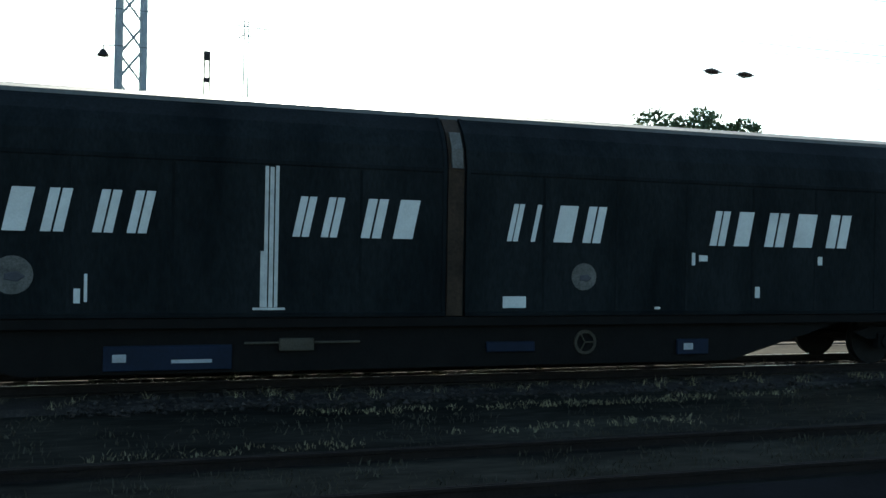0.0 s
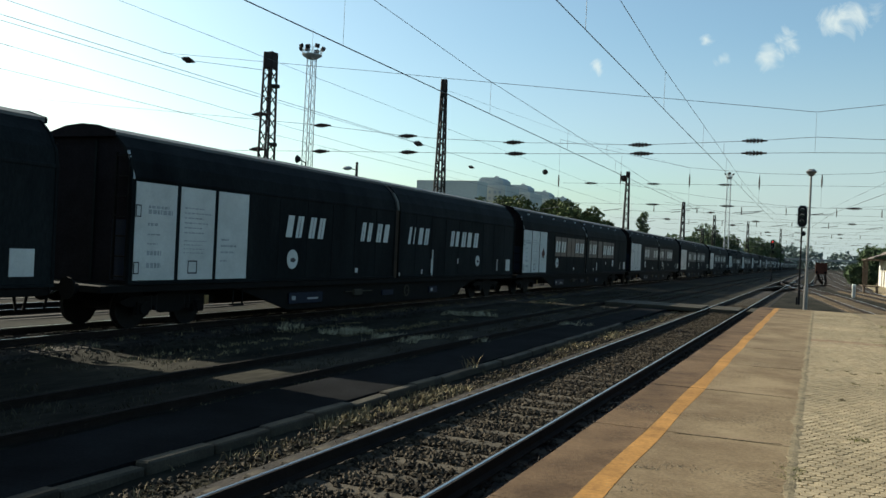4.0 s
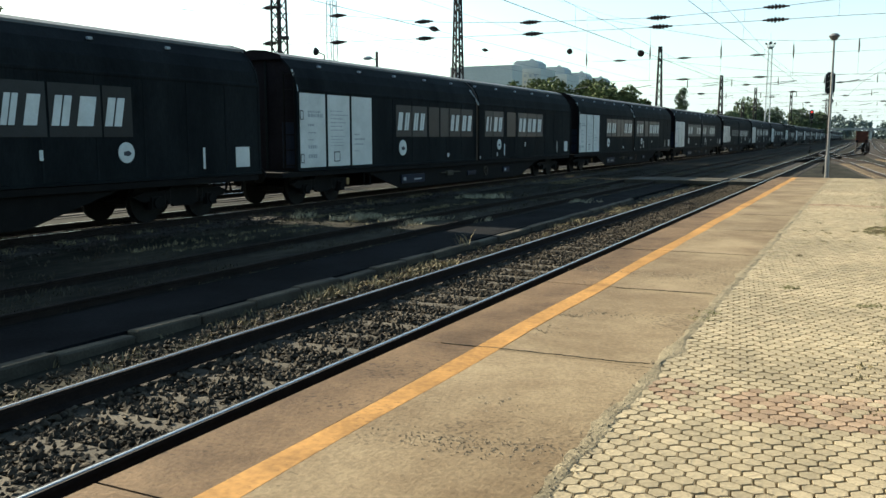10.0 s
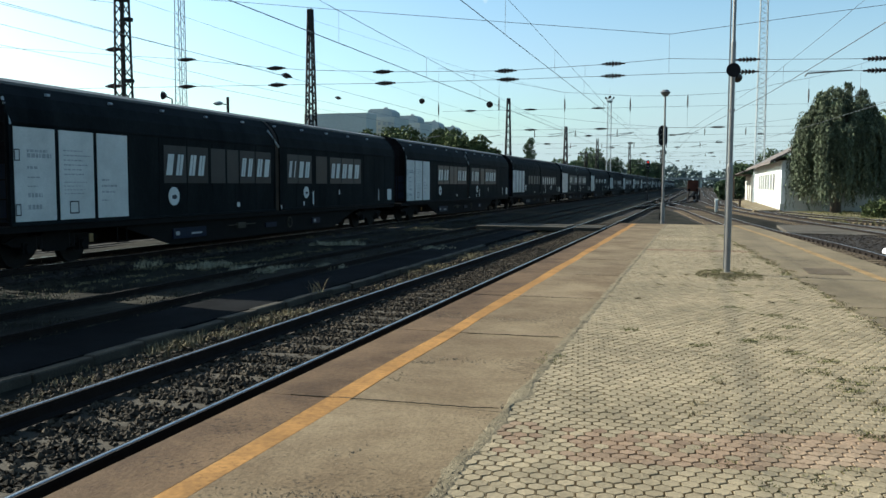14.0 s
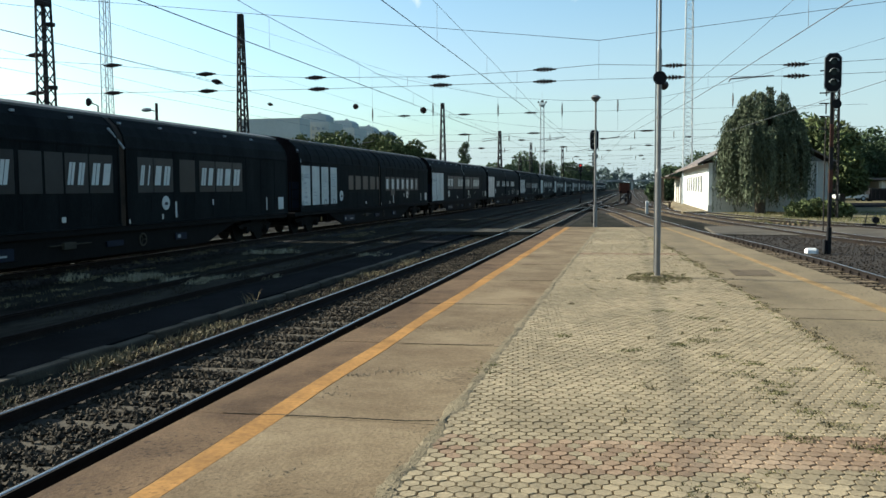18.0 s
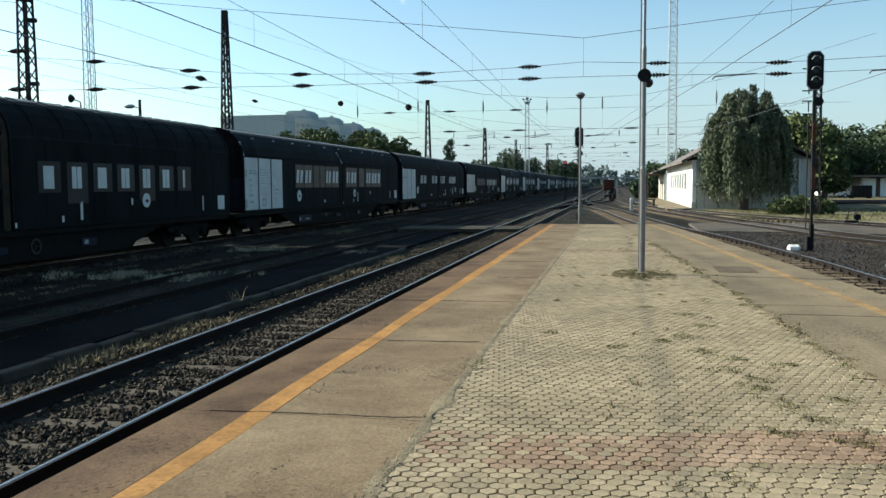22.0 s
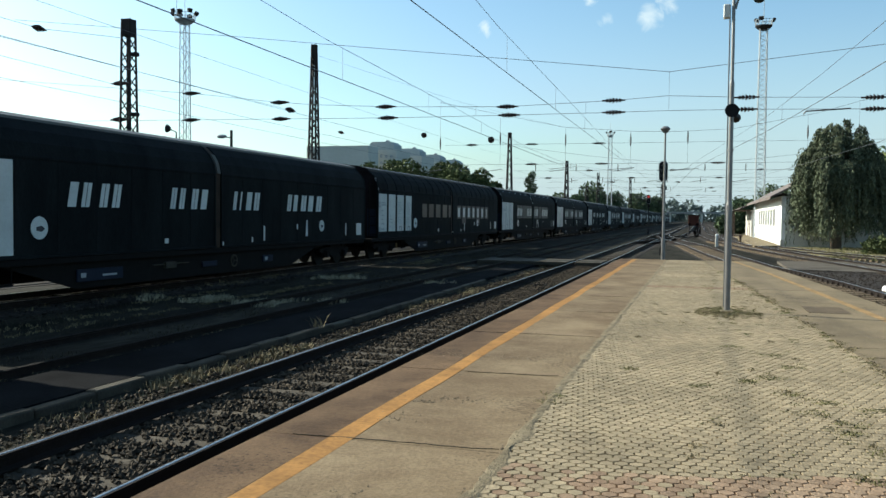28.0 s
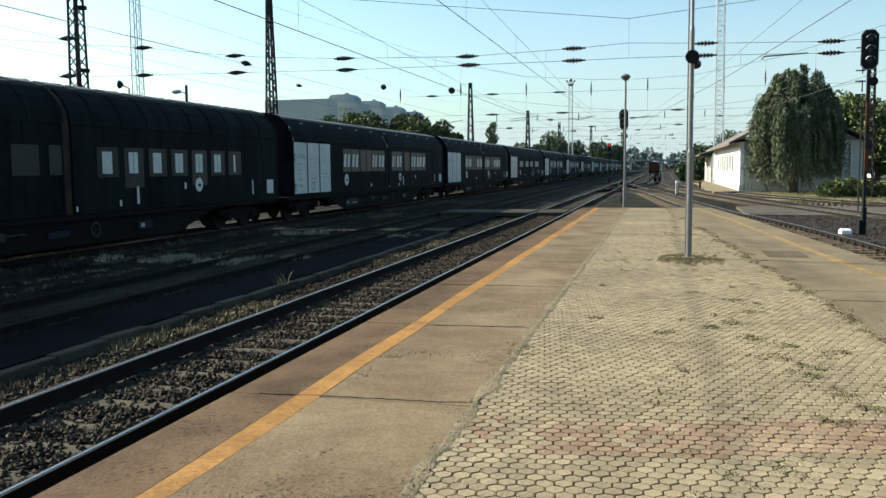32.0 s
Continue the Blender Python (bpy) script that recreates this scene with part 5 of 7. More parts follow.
lamp = thing("mast_lamp", (-40.0, -1.8, 10.1), label="small dark lamp on an arm of the lattice mast", category="lamp")
part("arm", rods(((0, 0.6, 0.35), (0, 0.0, 0.3)), ((0, 0, 0.3), (0, 0, 0.1)), r=0.03), "mast", lamp)
bm = bmesh.new()
rod(bm, (0, 0, -0.15), (0, 0, 0.12), 0.26, 12, 0.1)
part("shade", bm, "mast", lamp)


# ---- overhead line ----
WIRES = thing("overhead_line", label="thin dark contact and carrier wires with droppers", category="overhead wire", kind="structure")


def wire(name, pts, r=0.009, parent=WIRES):
    vs, fs = [], []
    for a, b in zip(pts, pts[1:]):
        bar(vs, fs, a, b, r * 1.6)
    return raw(name, vs, fs, "wire", parent)


SAG = [(-30, 10.2), (0, 7.9), (12, 7.2), (22, 6.7), (31, 6.5), (35, 6.42), (49, 6.05), (62, 6.05), (82, 6.5), (106, 7.4), (130, 6.4), (160, 7.4), (190, 6.4), (220, 7.4), (420, 7.0)]


def slack_line(x, zc, lift=0.0, y1=420, carrier=True):
    """Contact wire and a carrier that sags towards the middle of the yard, with droppers."""
    wire("contact_wire", [(x, -30, zc), (x, y1, zc)], 0.010 if x > -12 else 0.006)
    if carrier:
        wire("carrier_wire", [(x, y, between(SAG, y) + lift) for y in [-30 + 4.0 * k for k in range(113)] if y <= y1], 0.007)
        for k in range(16):
            y = 7.6 + 7.7 * k
            wire("dropper", [(x, y, zc), (x, y, between(SAG, y) + lift)], 0.004)


slack_line(NEAR_X, 5.74)
slack_line(MID_X, 5.72, -0.1)
slack_line(TRAIN_X, 6.12, carrier=False)
wire("carrier_wire", [(TRAIN_X, -30, 7.6), (TRAIN_X, 22, 7.18), (TRAIN_X, 36, 7.07), (TRAIN_X, 60, 7.0), (TRAIN_X, 82, 7.3), (TRAIN_X, 300, 7.3)], 0.0045)
slack_line(-20.5, 6.15, carrier=False)
wire("feeder_wire", [(-20.5, -30, 7.25), (-20.55, 27, 7.42), (-20.65, 41.8, 7.54)], 0.007)
wire("feeder_wire", [(-20.0, 44, 10.7), (-16.5, 62, 10.3), (-12.3, 82, 10.54)], 0.005)
wire("contact_wire", [(6.0, -5, 5.7), (4.46, 19.6, 5.7), (4.16, 23.1, 5.7), (3.61, 29.6, 5.7), (2.61, 40.2, 5.7), (-0.33, 65, 5.7), (-4.2, 125, 5.7)], 0.011)
wire("carrier_wire", [(6.1, -5, 7.5), (4.5, 19.6, 6.75), (4.16, 23.1, 6.65), (3.61, 29.6, 6.5), (2.61, 40.2, 6.3), (-0.33, 65, 6.1), (-4.2, 125, 7.2)], 0.007)
wire("dropper", [(4.16, 23.1, 5.7), (4.16, 23.1, 6.65)], 0.004)
wire("dropper", [(3.0, 36.0, 5.7), (3.0, 36.0, 6.38)], 0.004)
wire("contact_wire", [(14.0, 6, 5.8), (9.6, 30, 5.8), (7.0, 60, 5.8), (2.4, 106, 5.8)], 0.010)


def insulator(p, along_y=False, hang=False, s=1.0, parent=WIRES, slim=1.0):
    """A ribbed insulator set in a wire."""
    d = Vector((0, 0, 1)) if hang else (Vector((0, 1, 0)) if along_y else Vector((1, 0, 0)))
    bm = bmesh.new()
    p = Vector(p)
    n = 5
    rod(bm, p - d * 0.4 * s, p + d * 0.4 * s, 0.03 * s, 6)
    for i in range(n):
        c = p + d * (i - (n - 1) / 2) * 0.11 * s
        rod(bm, c - d * 0.04 * s, c + d * 0.04 * s, (0.14 - 0.025 * abs(i - 2)) * s * slim, 10, 0.07 * s * slim)
    return part("insulator", bm, "insulator", parent)


# the near cross span: a taut carrier that dips between the masts, and two rows of insulated wires
wire("cross_carrier", [(-40.0, 44.0, 13.7), (-24.2, 44.0, 11.85), (-20.1, 44.0, 11.33), (-17.1, 44.0, 10.97), (-1.44, 44.0, 9.08), (4.07, 44.0, 9.6), (11.9, 44.0, 10.32), (26.0, 44.0, 11.7)], 0.011)
UPPER = [(-60.0, 11.9), (-27.7, 8.87), (-22.14, 8.2), (-20.1, 8.03), (-15.93, 7.8), (-9.36, 7.63), (-4.04, 7.79), (-1.43, 7.94), (2.09, 7.76), (7.54, 7.6), (14.0, 7.78), (26.0, 8.1)]
LOWER = [(-60.0, 7.8), (-27.7, 7.37), (-22.06, 7.3), (-15.8, 7.21), (-9.25, 7.2), (-4.04, 7.21), (-1.43, 7.23), (2.05, 7.2), (7.55, 7.08), (14.0, 7.16), (26.0, 7.4)]
for row in (UPPER, LOWER):
    wire("cross_wire", [(x, 44.0, z) for x, z in row], 0.010)
    for x, z in row[1:-1]:
        if x not in (-20.1, -1.43):
            insulator((x, 44.0, z), s=1.4, slim=0.78)
for x, za, zb in ((-1.43, 7.23, 9.08), (-5.4, 7.21, 7.75), (-11.0, 7.2, 7.66)):
    wire("dropper", [(x, 44.0, za), (x, 44.0, zb)], 0.006)
for x, z in ((-1.0, 6.6), (-6.4, 6.7), (-11.6, 6.8)):
    wire("registration_arm", [(x - 1.4, 78, z - 0.4), (x + 0.9, 78, z - 0.2)], 0.02)
for x, z in ((4.6, 7.05), (11.5, 7.1)):
    wire("registration_arm", [(x, 44.2, z - 0.12), (x + 0.1, 44.2, z + 0.02), (x + 2.0, 44.2, z + 0.1)], 0.03)
DIP = [(-24.5, 13.2), (-17.19, 11.6), (-12.3, 10.54), (-5.9, 10.04), (-1.78, 9.96), (2.76, 10.12), (9.6, 11.33), (16.4, 13.2), (22.0, 14.8)]
wire("cross_carrier", [(x, 82.0, z) for x, z in DIP], 0.012)
for x, z in ((-24.5, 9.2), (-18.47, 9.55), (-12.17, 9.32), (-6.17, 9.2), (-1.11, 9.43), (8.92, 9.7), (12.98, 9.76)):
    insulator((x, 82.0, z), hang=True, s=1.45, slim=0.55)
    wire("dropper", [(x, 82.0, 7.1), (x, 82.0, between([(a, b) for a, b in DIP], x))], 0.008)
    wire("registration_arm", [(x - 1.5, 82.0, 6.4), (x + 0.2, 82.0, 6.65)], 0.025)
for z, xs in ((9.0, (-21.3, -15.4, -9.07)), (7.1, (-15.4, -8.8, 1.5))):
    wire("cross_wire", [(-24.0, 82.0, z), (20.0, 82.0, z)], 0.010)
    for x in xs:
        insulator((x, 82.0, z), s=1.5, slim=0.7)
for y, sets in ((106.0, (-19.5, -14.5, -9.5, -4.7, 0.5, 5.0)), (140.0, (-20.0, -15.0, -10.0, -5.0, 0.0)), (185.0, (-18.0, -12.0, -6.0, 1.0, 6.0)), (240.0, (-16.0, -9.0, -2.0, 5.0)), (310.0, (-14.0, -6.0, 2.0, 9.0))):
    x0, x1 = -24.0, 22.0
    wire("cross_carrier", [(x0 + (x1 - x0) * i / 20, y, 8.6 + 2.6 * abs(i / 10 - 1) ** 1.5) for i in range(21)], 0.012)
    wire("cross_wire", [(x0, y, 7.8), (x1, y, 7.8)], 0.011)
    wire("cross_wire", [(x0, y, 6.9), (x1, y, 6.9)], 0.011)
    for k, x in enumerate(sets):
        insulator((x + 1.6, y, 7.8 if k % 2 else 6.9), s=1.2)
        insulator((x, y, 8.1), hang=True, s=1.1, slim=0.6)
        wire("registration_arm", [(x - 1.5, y, 6.4), (x + 0.2, y, 6.65)], 0.025)
insulator((-20.68, 42.4, 7.55), along_y=True, s=1.4, slim=0.78)
insulator((MID_X, 40.3, 5.62), along_y=True, s=1.1)
insulator((TRAIN_X, 37.2, 5.78), along_y=True, s=0.8, slim=0.7)
insulator((-20.5, 64.6, 8.3), along_y=True, s=1.3, slim=1.2)
for z, x in ((7.45, -23.2), (5.95, -23.25)):
    insulator((x, 31.9, z), s=1.1, slim=0.8)
for z in (8.64, 6.15):
    part("mast_fitting", boxes(((-22.68, 31.85, z - 0.08), (-22.4, 32.1, z + 0.08)), bevel=0.02), "mast", WIRES)
insulator((-34.0, 23.7, 10.13), along_y=True, s=1.2)
insulator((-34.0, 25.4, 10.11), along_y=True, s=1.2)
wire("feeder_wire", [(-34.0, -40, 10.9), (-34.0, 23.0, 10.15), (-34.0, 60, 9.6), (-34.0, 140, 9.8)], 0.010)
insulator((-24.9, 29.2, 9.25), along_y=True, s=1.0)
wire("feeder_wire", [(-25.6, -40, 9.6), (-24.9, 29.2, 9.25), (-22.8, 32.0, 9.3)], 0.008)


# ---- station house and things on the far side ----
def station_house():
    x0, x1, y0, y1 = 6.35, 15.2, 75.0, 110.0
    h = thing("station_house", (0, 0, 0.0), label="low white plastered station house with a dark roof", category="house", kind="")
    t = 0.3
    # long wall towards the tracks, with window openings
    wins = [(81.0 + 3.2 * k, 83.6 + 3.2 * k) for k in range(7)]
    zs0, zs1 = 1.5, 3.0
    pairs = [((x0, y0, -0.3), (x0 + t, y1, zs0)), ((x0, y0, zs1), (x0 + t, y1, 3.95))]
    edges = [y0] + [v for w in wins for v in w] + [y1]
    pairs += [((x0, a, zs0), (x0 + t, b, zs1)) for a, b in zip(edges[::2], edges[1::2])]
    part("wall", boxes(*pairs), "plaster", h, "sunlit white plaster wall")
    for a, b in wins:
        w = part("window", boxes(((x0 + 0.1, a, zs0), (x0 + 0.16, a + 0.08, zs1)), ((x0 + 0.1, b - 0.08, zs0), (x0 + 0.16, b, zs1)), ((x0 + 0.1, a + 0.08, zs0), (x0 + 0.16, b - 0.08, zs0 + 0.08)), ((x0 + 0.1, a + 0.08, zs1 - 0.08), (x0 + 0.16, b - 0.08, zs1)), ((x0 + 0.1, (a + b) / 2 - 0.04, zs0 + 0.08), (x0 + 0.16, (a + b) / 2 + 0.04, zs1 - 0.08))), "plaster_old_shaded", h)
        part("pane", boxes(((x0 + 0.12, a + 0.08, zs0 + 0.08), (x0 + 0.14, b - 0.08, zs1 - 0.08))), "curtain", w)
        part("sill", boxes(((x0 - 0.08, a - 0.08, zs0 - 0.06), (x0 + 0.1, b + 0.08, zs0))), "plaster_old_shaded", w)
    # walls turned from the sun get a greyer plaster: their shade is painted in
    part("gable_wall", boxes(((x0 + t, y0, -0.3), (x1, y0 + t, 3.95))), "plaster_old_shaded", h, "plaster end wall with its shade painted in as grey")
    part("wall", boxes(((x0 + t, y1 - t, -0.3), (x1, y1, 3.95))), "plaster_old_shaded", h)
    part("wall", boxes(((x1, y0, -0.3), (x1 + t, y1, 3.95))), "plaster_old_shaded", h)
    part("plinth", boxes(((x0 - 0.04, y0 - 0.04, -0.35), (x1, y0, 0.45)), ((x0 - 0.04, y0, -0.35), (x0, y1, 0.45))), "plaster_old_shaded", h)
    part("downpipe", rods(((14.62, y0 - 0.12, -0.1), (14.62, y0 - 0.12, 3.9)), r=0.07), "white", h, "pale downpipe on the end wall")
    xm, zr = (x0 + x1) / 2, 6.6
    bm = bmesh.new()
    profile(bm, [(x0 - 0.9, 3.78), (x0 - 0.9, 3.92), (xm, zr + 0.14), (x1 + 0.9, 3.92), (x1 + 0.9, 3.78), (xm, zr)], y0 - 0.7, y1 + 0.7)
    part("roof", bm, "roof_tile", h, "dark weathered pitched roof")
    bm = bmesh.new()
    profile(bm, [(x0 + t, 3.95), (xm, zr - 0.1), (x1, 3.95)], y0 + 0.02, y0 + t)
    # darker grey again, the tree's shade on the gable put into its colour
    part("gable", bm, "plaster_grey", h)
    part("eave_board", boxes(((x0 - 0.92, y0 - 0.7, 3.7), (x0 - 0.88, y1 + 0.7, 3.9))), "roof_tile", h)
    ch = part("chimney", boxes(((xm - 0.8, 92, 5.6), (xm - 0.2, 92.7, 7.6)), bevel=0.02), "roof_tile", h)
    part("chimney_cap", boxes(((xm - 0.9, 91.9, 7.6), (xm - 0.1, 92.8, 7.72))), "plaster_old_shaded", ch)
    # porch and lower wing beyond
    part("wing_wall", boxes(((6.0, 110.6, -0.3), (13.0, 124, 3.2))), "plaster_old_shaded", h)
    bm = bmesh.new()
    profile(bm, [(4.6, 3.3), (4.6, 3.42), (9.5, 5.3), (14.2, 3.42), (14.2, 3.3), (9.5, 5.15)], 110.4, 124.6)
    part("wing_roof", bm, "roof_tile", h)
    part("porch_roof", boxes(((3.9, 111, 3.1), (6.0, 122, 3.25))), "wood_dark", h)
    for y in (111.3, 115, 118.5, 121.6):
        part("porch_post", boxes(((4.0, y, -0.2), (4.14, y + 0.14, 3.1))), "wood_dark", h)
    part("door", boxes(((5.95, 113, 0), (5.99, 114.2, 2.2))), "wood_dark", h)
    part("door", boxes(((5.95, 117, 0), (5.99, 118.2, 2.2))), "wood_dark", h)
    return h


station_house()
slab("house_apron", [(4.2, 72), (6.3, 73.5), (6.3, 124), (3.9, 124)], -0.4, 0.0, "sand", "pale paved apron along the station house", "pavement")


def low_building():
    b = thing("low_building", (0, 0, 0), label="long low white shed with a flat dark canopy", category="shed")
    x0, y0 = 36.0, 138.0
    for k in range(6):
        x = x0 + k * 2.4
        part("wall_panel", boxes(((x, y0, -0.3), (x + 1.75, y0 + 0.3, 2.6))), "plaster", b)
        part("dark_bay", boxes(((x + 1.75, y0 + 0.1, -0.3), (x + 2.4, y0 + 0.3, 2.6))), "wood_dark", b)
    part("side_wall", boxes(((x0 - 0.3, y0, -0.3), (x0, y0 + 8, 2.6))), "plaster_old_shaded", b)
    part("roof", boxes(((x0 - 2.5, y0 - 2.2, 2.75), (x0 + 16, y0 + 9, 3.05)), bevel=0.04), "roof_tile", b)
    for k in range(5):
        part("canopy_post", boxes(((x0 - 2.2 + 3.6 * k, y0 - 2.0, -0.3), (x0 - 2.08 + 3.6 * k, y0 - 1.88, 2.75))), "wood_dark", b)
    part("chimney_pipe", boxes(((x0 + 5.5, y0 + 3, 3.0), (x0 + 5.9, y0 + 3.4, 4.6))), "roof_tile", b)


low_building()

def car(x, y, rz):
    c = thing("car", (x, y, -0.05), rz, label="parked white car in the shade", category="car")
    bm = bmesh.new()
    profile(bm, [(-2.05, 0.35), (-2.1, 0.7), (-1.9, 0.85), (-1.1, 0.95), (-0.5, 1.4), (0.9, 1.42), (1.6, 0.95), (2.05, 0.9), (2.1, 0.4)], -0.82, 0.82)
    bmesh.ops.rotate(bm, verts=bm.verts[:], cent=(0, 0, 0), matrix=Matrix.Rotation(0, 3, "Z"))
    part("body", bm, "white", c)
    part("window", boxes(((-0.75, -0.83, 1.0), (0.0, -0.825, 1.32)), ((0.08, -0.83, 1.0), (0.9, -0.825, 1.32))), "glass", c)
    part("windscreen", boxes(((-0.95, -0.7, 1.0), (-0.9, 0.7, 1.3))), "glass", c)
    for wx in (-1.35, 1.3):
        for s in (-0.83, 0.63):
            bm = bmesh.new()
            rod(bm, (wx, s, 0.32), (wx, s + 0.2, 0.32), 0.32, 16)
            wh = part("wheel", bm, "black", c)
            bm = bmesh.new()
            rod(bm, (wx, s - 0.005, 0.32), (wx, s + 0.205, 0.32), 0.19, 12)
            part("rim", bm, "mast_pale", wh)


car(28.6, 124.0, 12)
skip = thing("waste_skip", (32.0, 124.0, -0.1), label="dark metal waste skip on the yard", category="skip")
part("bin", boxes(((-1.3, -0.8, 0.12), (1.3, 0.8, 1.7)), bevel=0.05), "black", skip)
part("ribs", boxes(*[((-1.1 + 0.5 * k, -0.86, 0.2), (-1.02 + 0.5 * k, -0.8, 1.6)) for k in range(5)]), "mast", skip)
part("foot", boxes(((-1.2, -0.7, 0), (-0.9, 0.7, 0.12)), ((0.9, -0.7, 0), (1.2, 0.7, 0.12))), "mast", skip)

stop = thing("buffer_stop", (-0.75, 118.5, -0.1), label="rust-red buffer stop on splayed dark legs", category="buffer stop")
part("board", boxes(((-0.68, -0.15, 1.25), (0.68, 0.25, 2.65)), bevel=0.04), "red_dull", stop, "rust-red board")
part("board_rim", boxes(((-0.72, -0.18, 2.58), (0.72, 0.28, 2.68)), bevel=0.02), "wagon_rust", stop)
for x in (-1, 1):
    part("leg", rods(((x * 0.45, 0, 1.3), (x * 0.62, -0.1, 0.0)), r=0.1), "mast", stop)
    part("rear_stay", rods(((x * 0.45, 0.2, 1.6), (x * 0.7, 2.2, 0.05)), r=0.08), "mast", stop)
    part("buffer", rods(((x * 0.5, -0.15, 1.45), (x * 0.5, -0.4, 1.45)), r=0.17), "under", stop)
part("tie_bar", boxes(((-0.62, -0.04, 0.5), (0.62, 0.06, 0.62)), bevel=0.02), "mast", stop)
bench = thing("bench", (2.6, 88.0, 0.0), label="dark bench beside the station house apron", category="bench")
part("seat", boxes(((0, -0.9, 0.45), (1.4, 0.9, 0.55))), "wood_dark", bench)
[part("leg", boxes(((x, -0.8, -0.1), (x + 0.15, 0.8, 0.45))), "wood_dark", bench) for x in (0.1, 1.15)]


# ---- trees ----
def leaf_cloud(name, blobs, count, size, mat, parent, seed, squash=0.8, droop=0.0):
    """Many small leaf clusters, each a bent pair of quads, on uneven blobs."""
    rng = np.random.RandomState(seed)
    vs, fs = [], []
    total = sum(b[3] ** 2 for b in blobs)
    for bx, by, bz, br in blobs:
        n = int(count * br * br / total)
        d = rng.normal(size=(n, 3))
        d /= np.linalg.norm(d, axis=1)[:, None]
        r = br * (0.55 + 0.5 * rng.rand(n) ** 0.5) * (1 + 0.18 * np.sin(d[:, 0] * 7 + bx) * np.cos(d[:, 2] * 6 + by))
        c = np.c_[bx + d[:, 0] * r, by + d[:, 1] * r, bz + d[:, 2] * r * squash]
        a = rng.normal(size=(n, 3))
        a /= np.linalg.norm(a, axis=1)[:, None]
        b = np.cross(a, rng.normal(size=(n, 3)))
        b /= np.linalg.norm(b, axis=1)[:, None] + 1e-9
        s = (size * (0.5 + rng.rand(n)))[:, None]
        k = np.cross(a, b) * s * 0.35
        vs.append(np.stack([c - a * s, c + b * s * 0.45 + k, c + a * s, c - b * s * 0.45 + k], 1).reshape(-1, 3))
    vs = np.concatenate(vs)
    i = np.arange(0, len(vs), 4)
    fs = np.concatenate([np.stack([i, i + 1, i + 2], 1), np.stack([i, i + 2, i + 3], 1)]).tolist()
    vs = vs.tolist()
    return raw(name, vs, fs, mat, parent)


def tree(x, y, height, width, seed, mat="leaf_dark", leaves=5000, size=0.3, label="leafy green tree", z0=0.0, bare=0.25):
    t = thing("tree", (x, y, z0), label=label, category="tree")
    rng = random.Random(seed)
    bm = bmesh.new()
    trunk = height * bare + height * 0.35
    rod(bm, (0, 0, -0.3), (0, 0, trunk), width * 0.045 + 0.08, 8, width * 0.02 + 0.03)
    blobs = []
    for k in range(9):
        a, f = rng.uniform(0, 6.28), rng.random()
        rr = width * 0.5 * rng.uniform(0.25, 0.68) * (1 - 0.45 * f)
        z = height * (bare + 0.12 + (0.78 - bare) * f)
        c = (math.cos(a) * rr, math.sin(a) * rr, z)
        blobs.append((*c, width * rng.uniform(0.2, 0.32)))
        rod(bm, (0, 0, min(trunk, z * 0.7)), c, 0.06, 5, 0.02)
    blobs.append((0, 0, height * 0.8, width * 0.24))
    part("trunk", bm, "bark", t)
    leaf_cloud("crown", blobs, leaves, size, mat, t, seed)
    return t


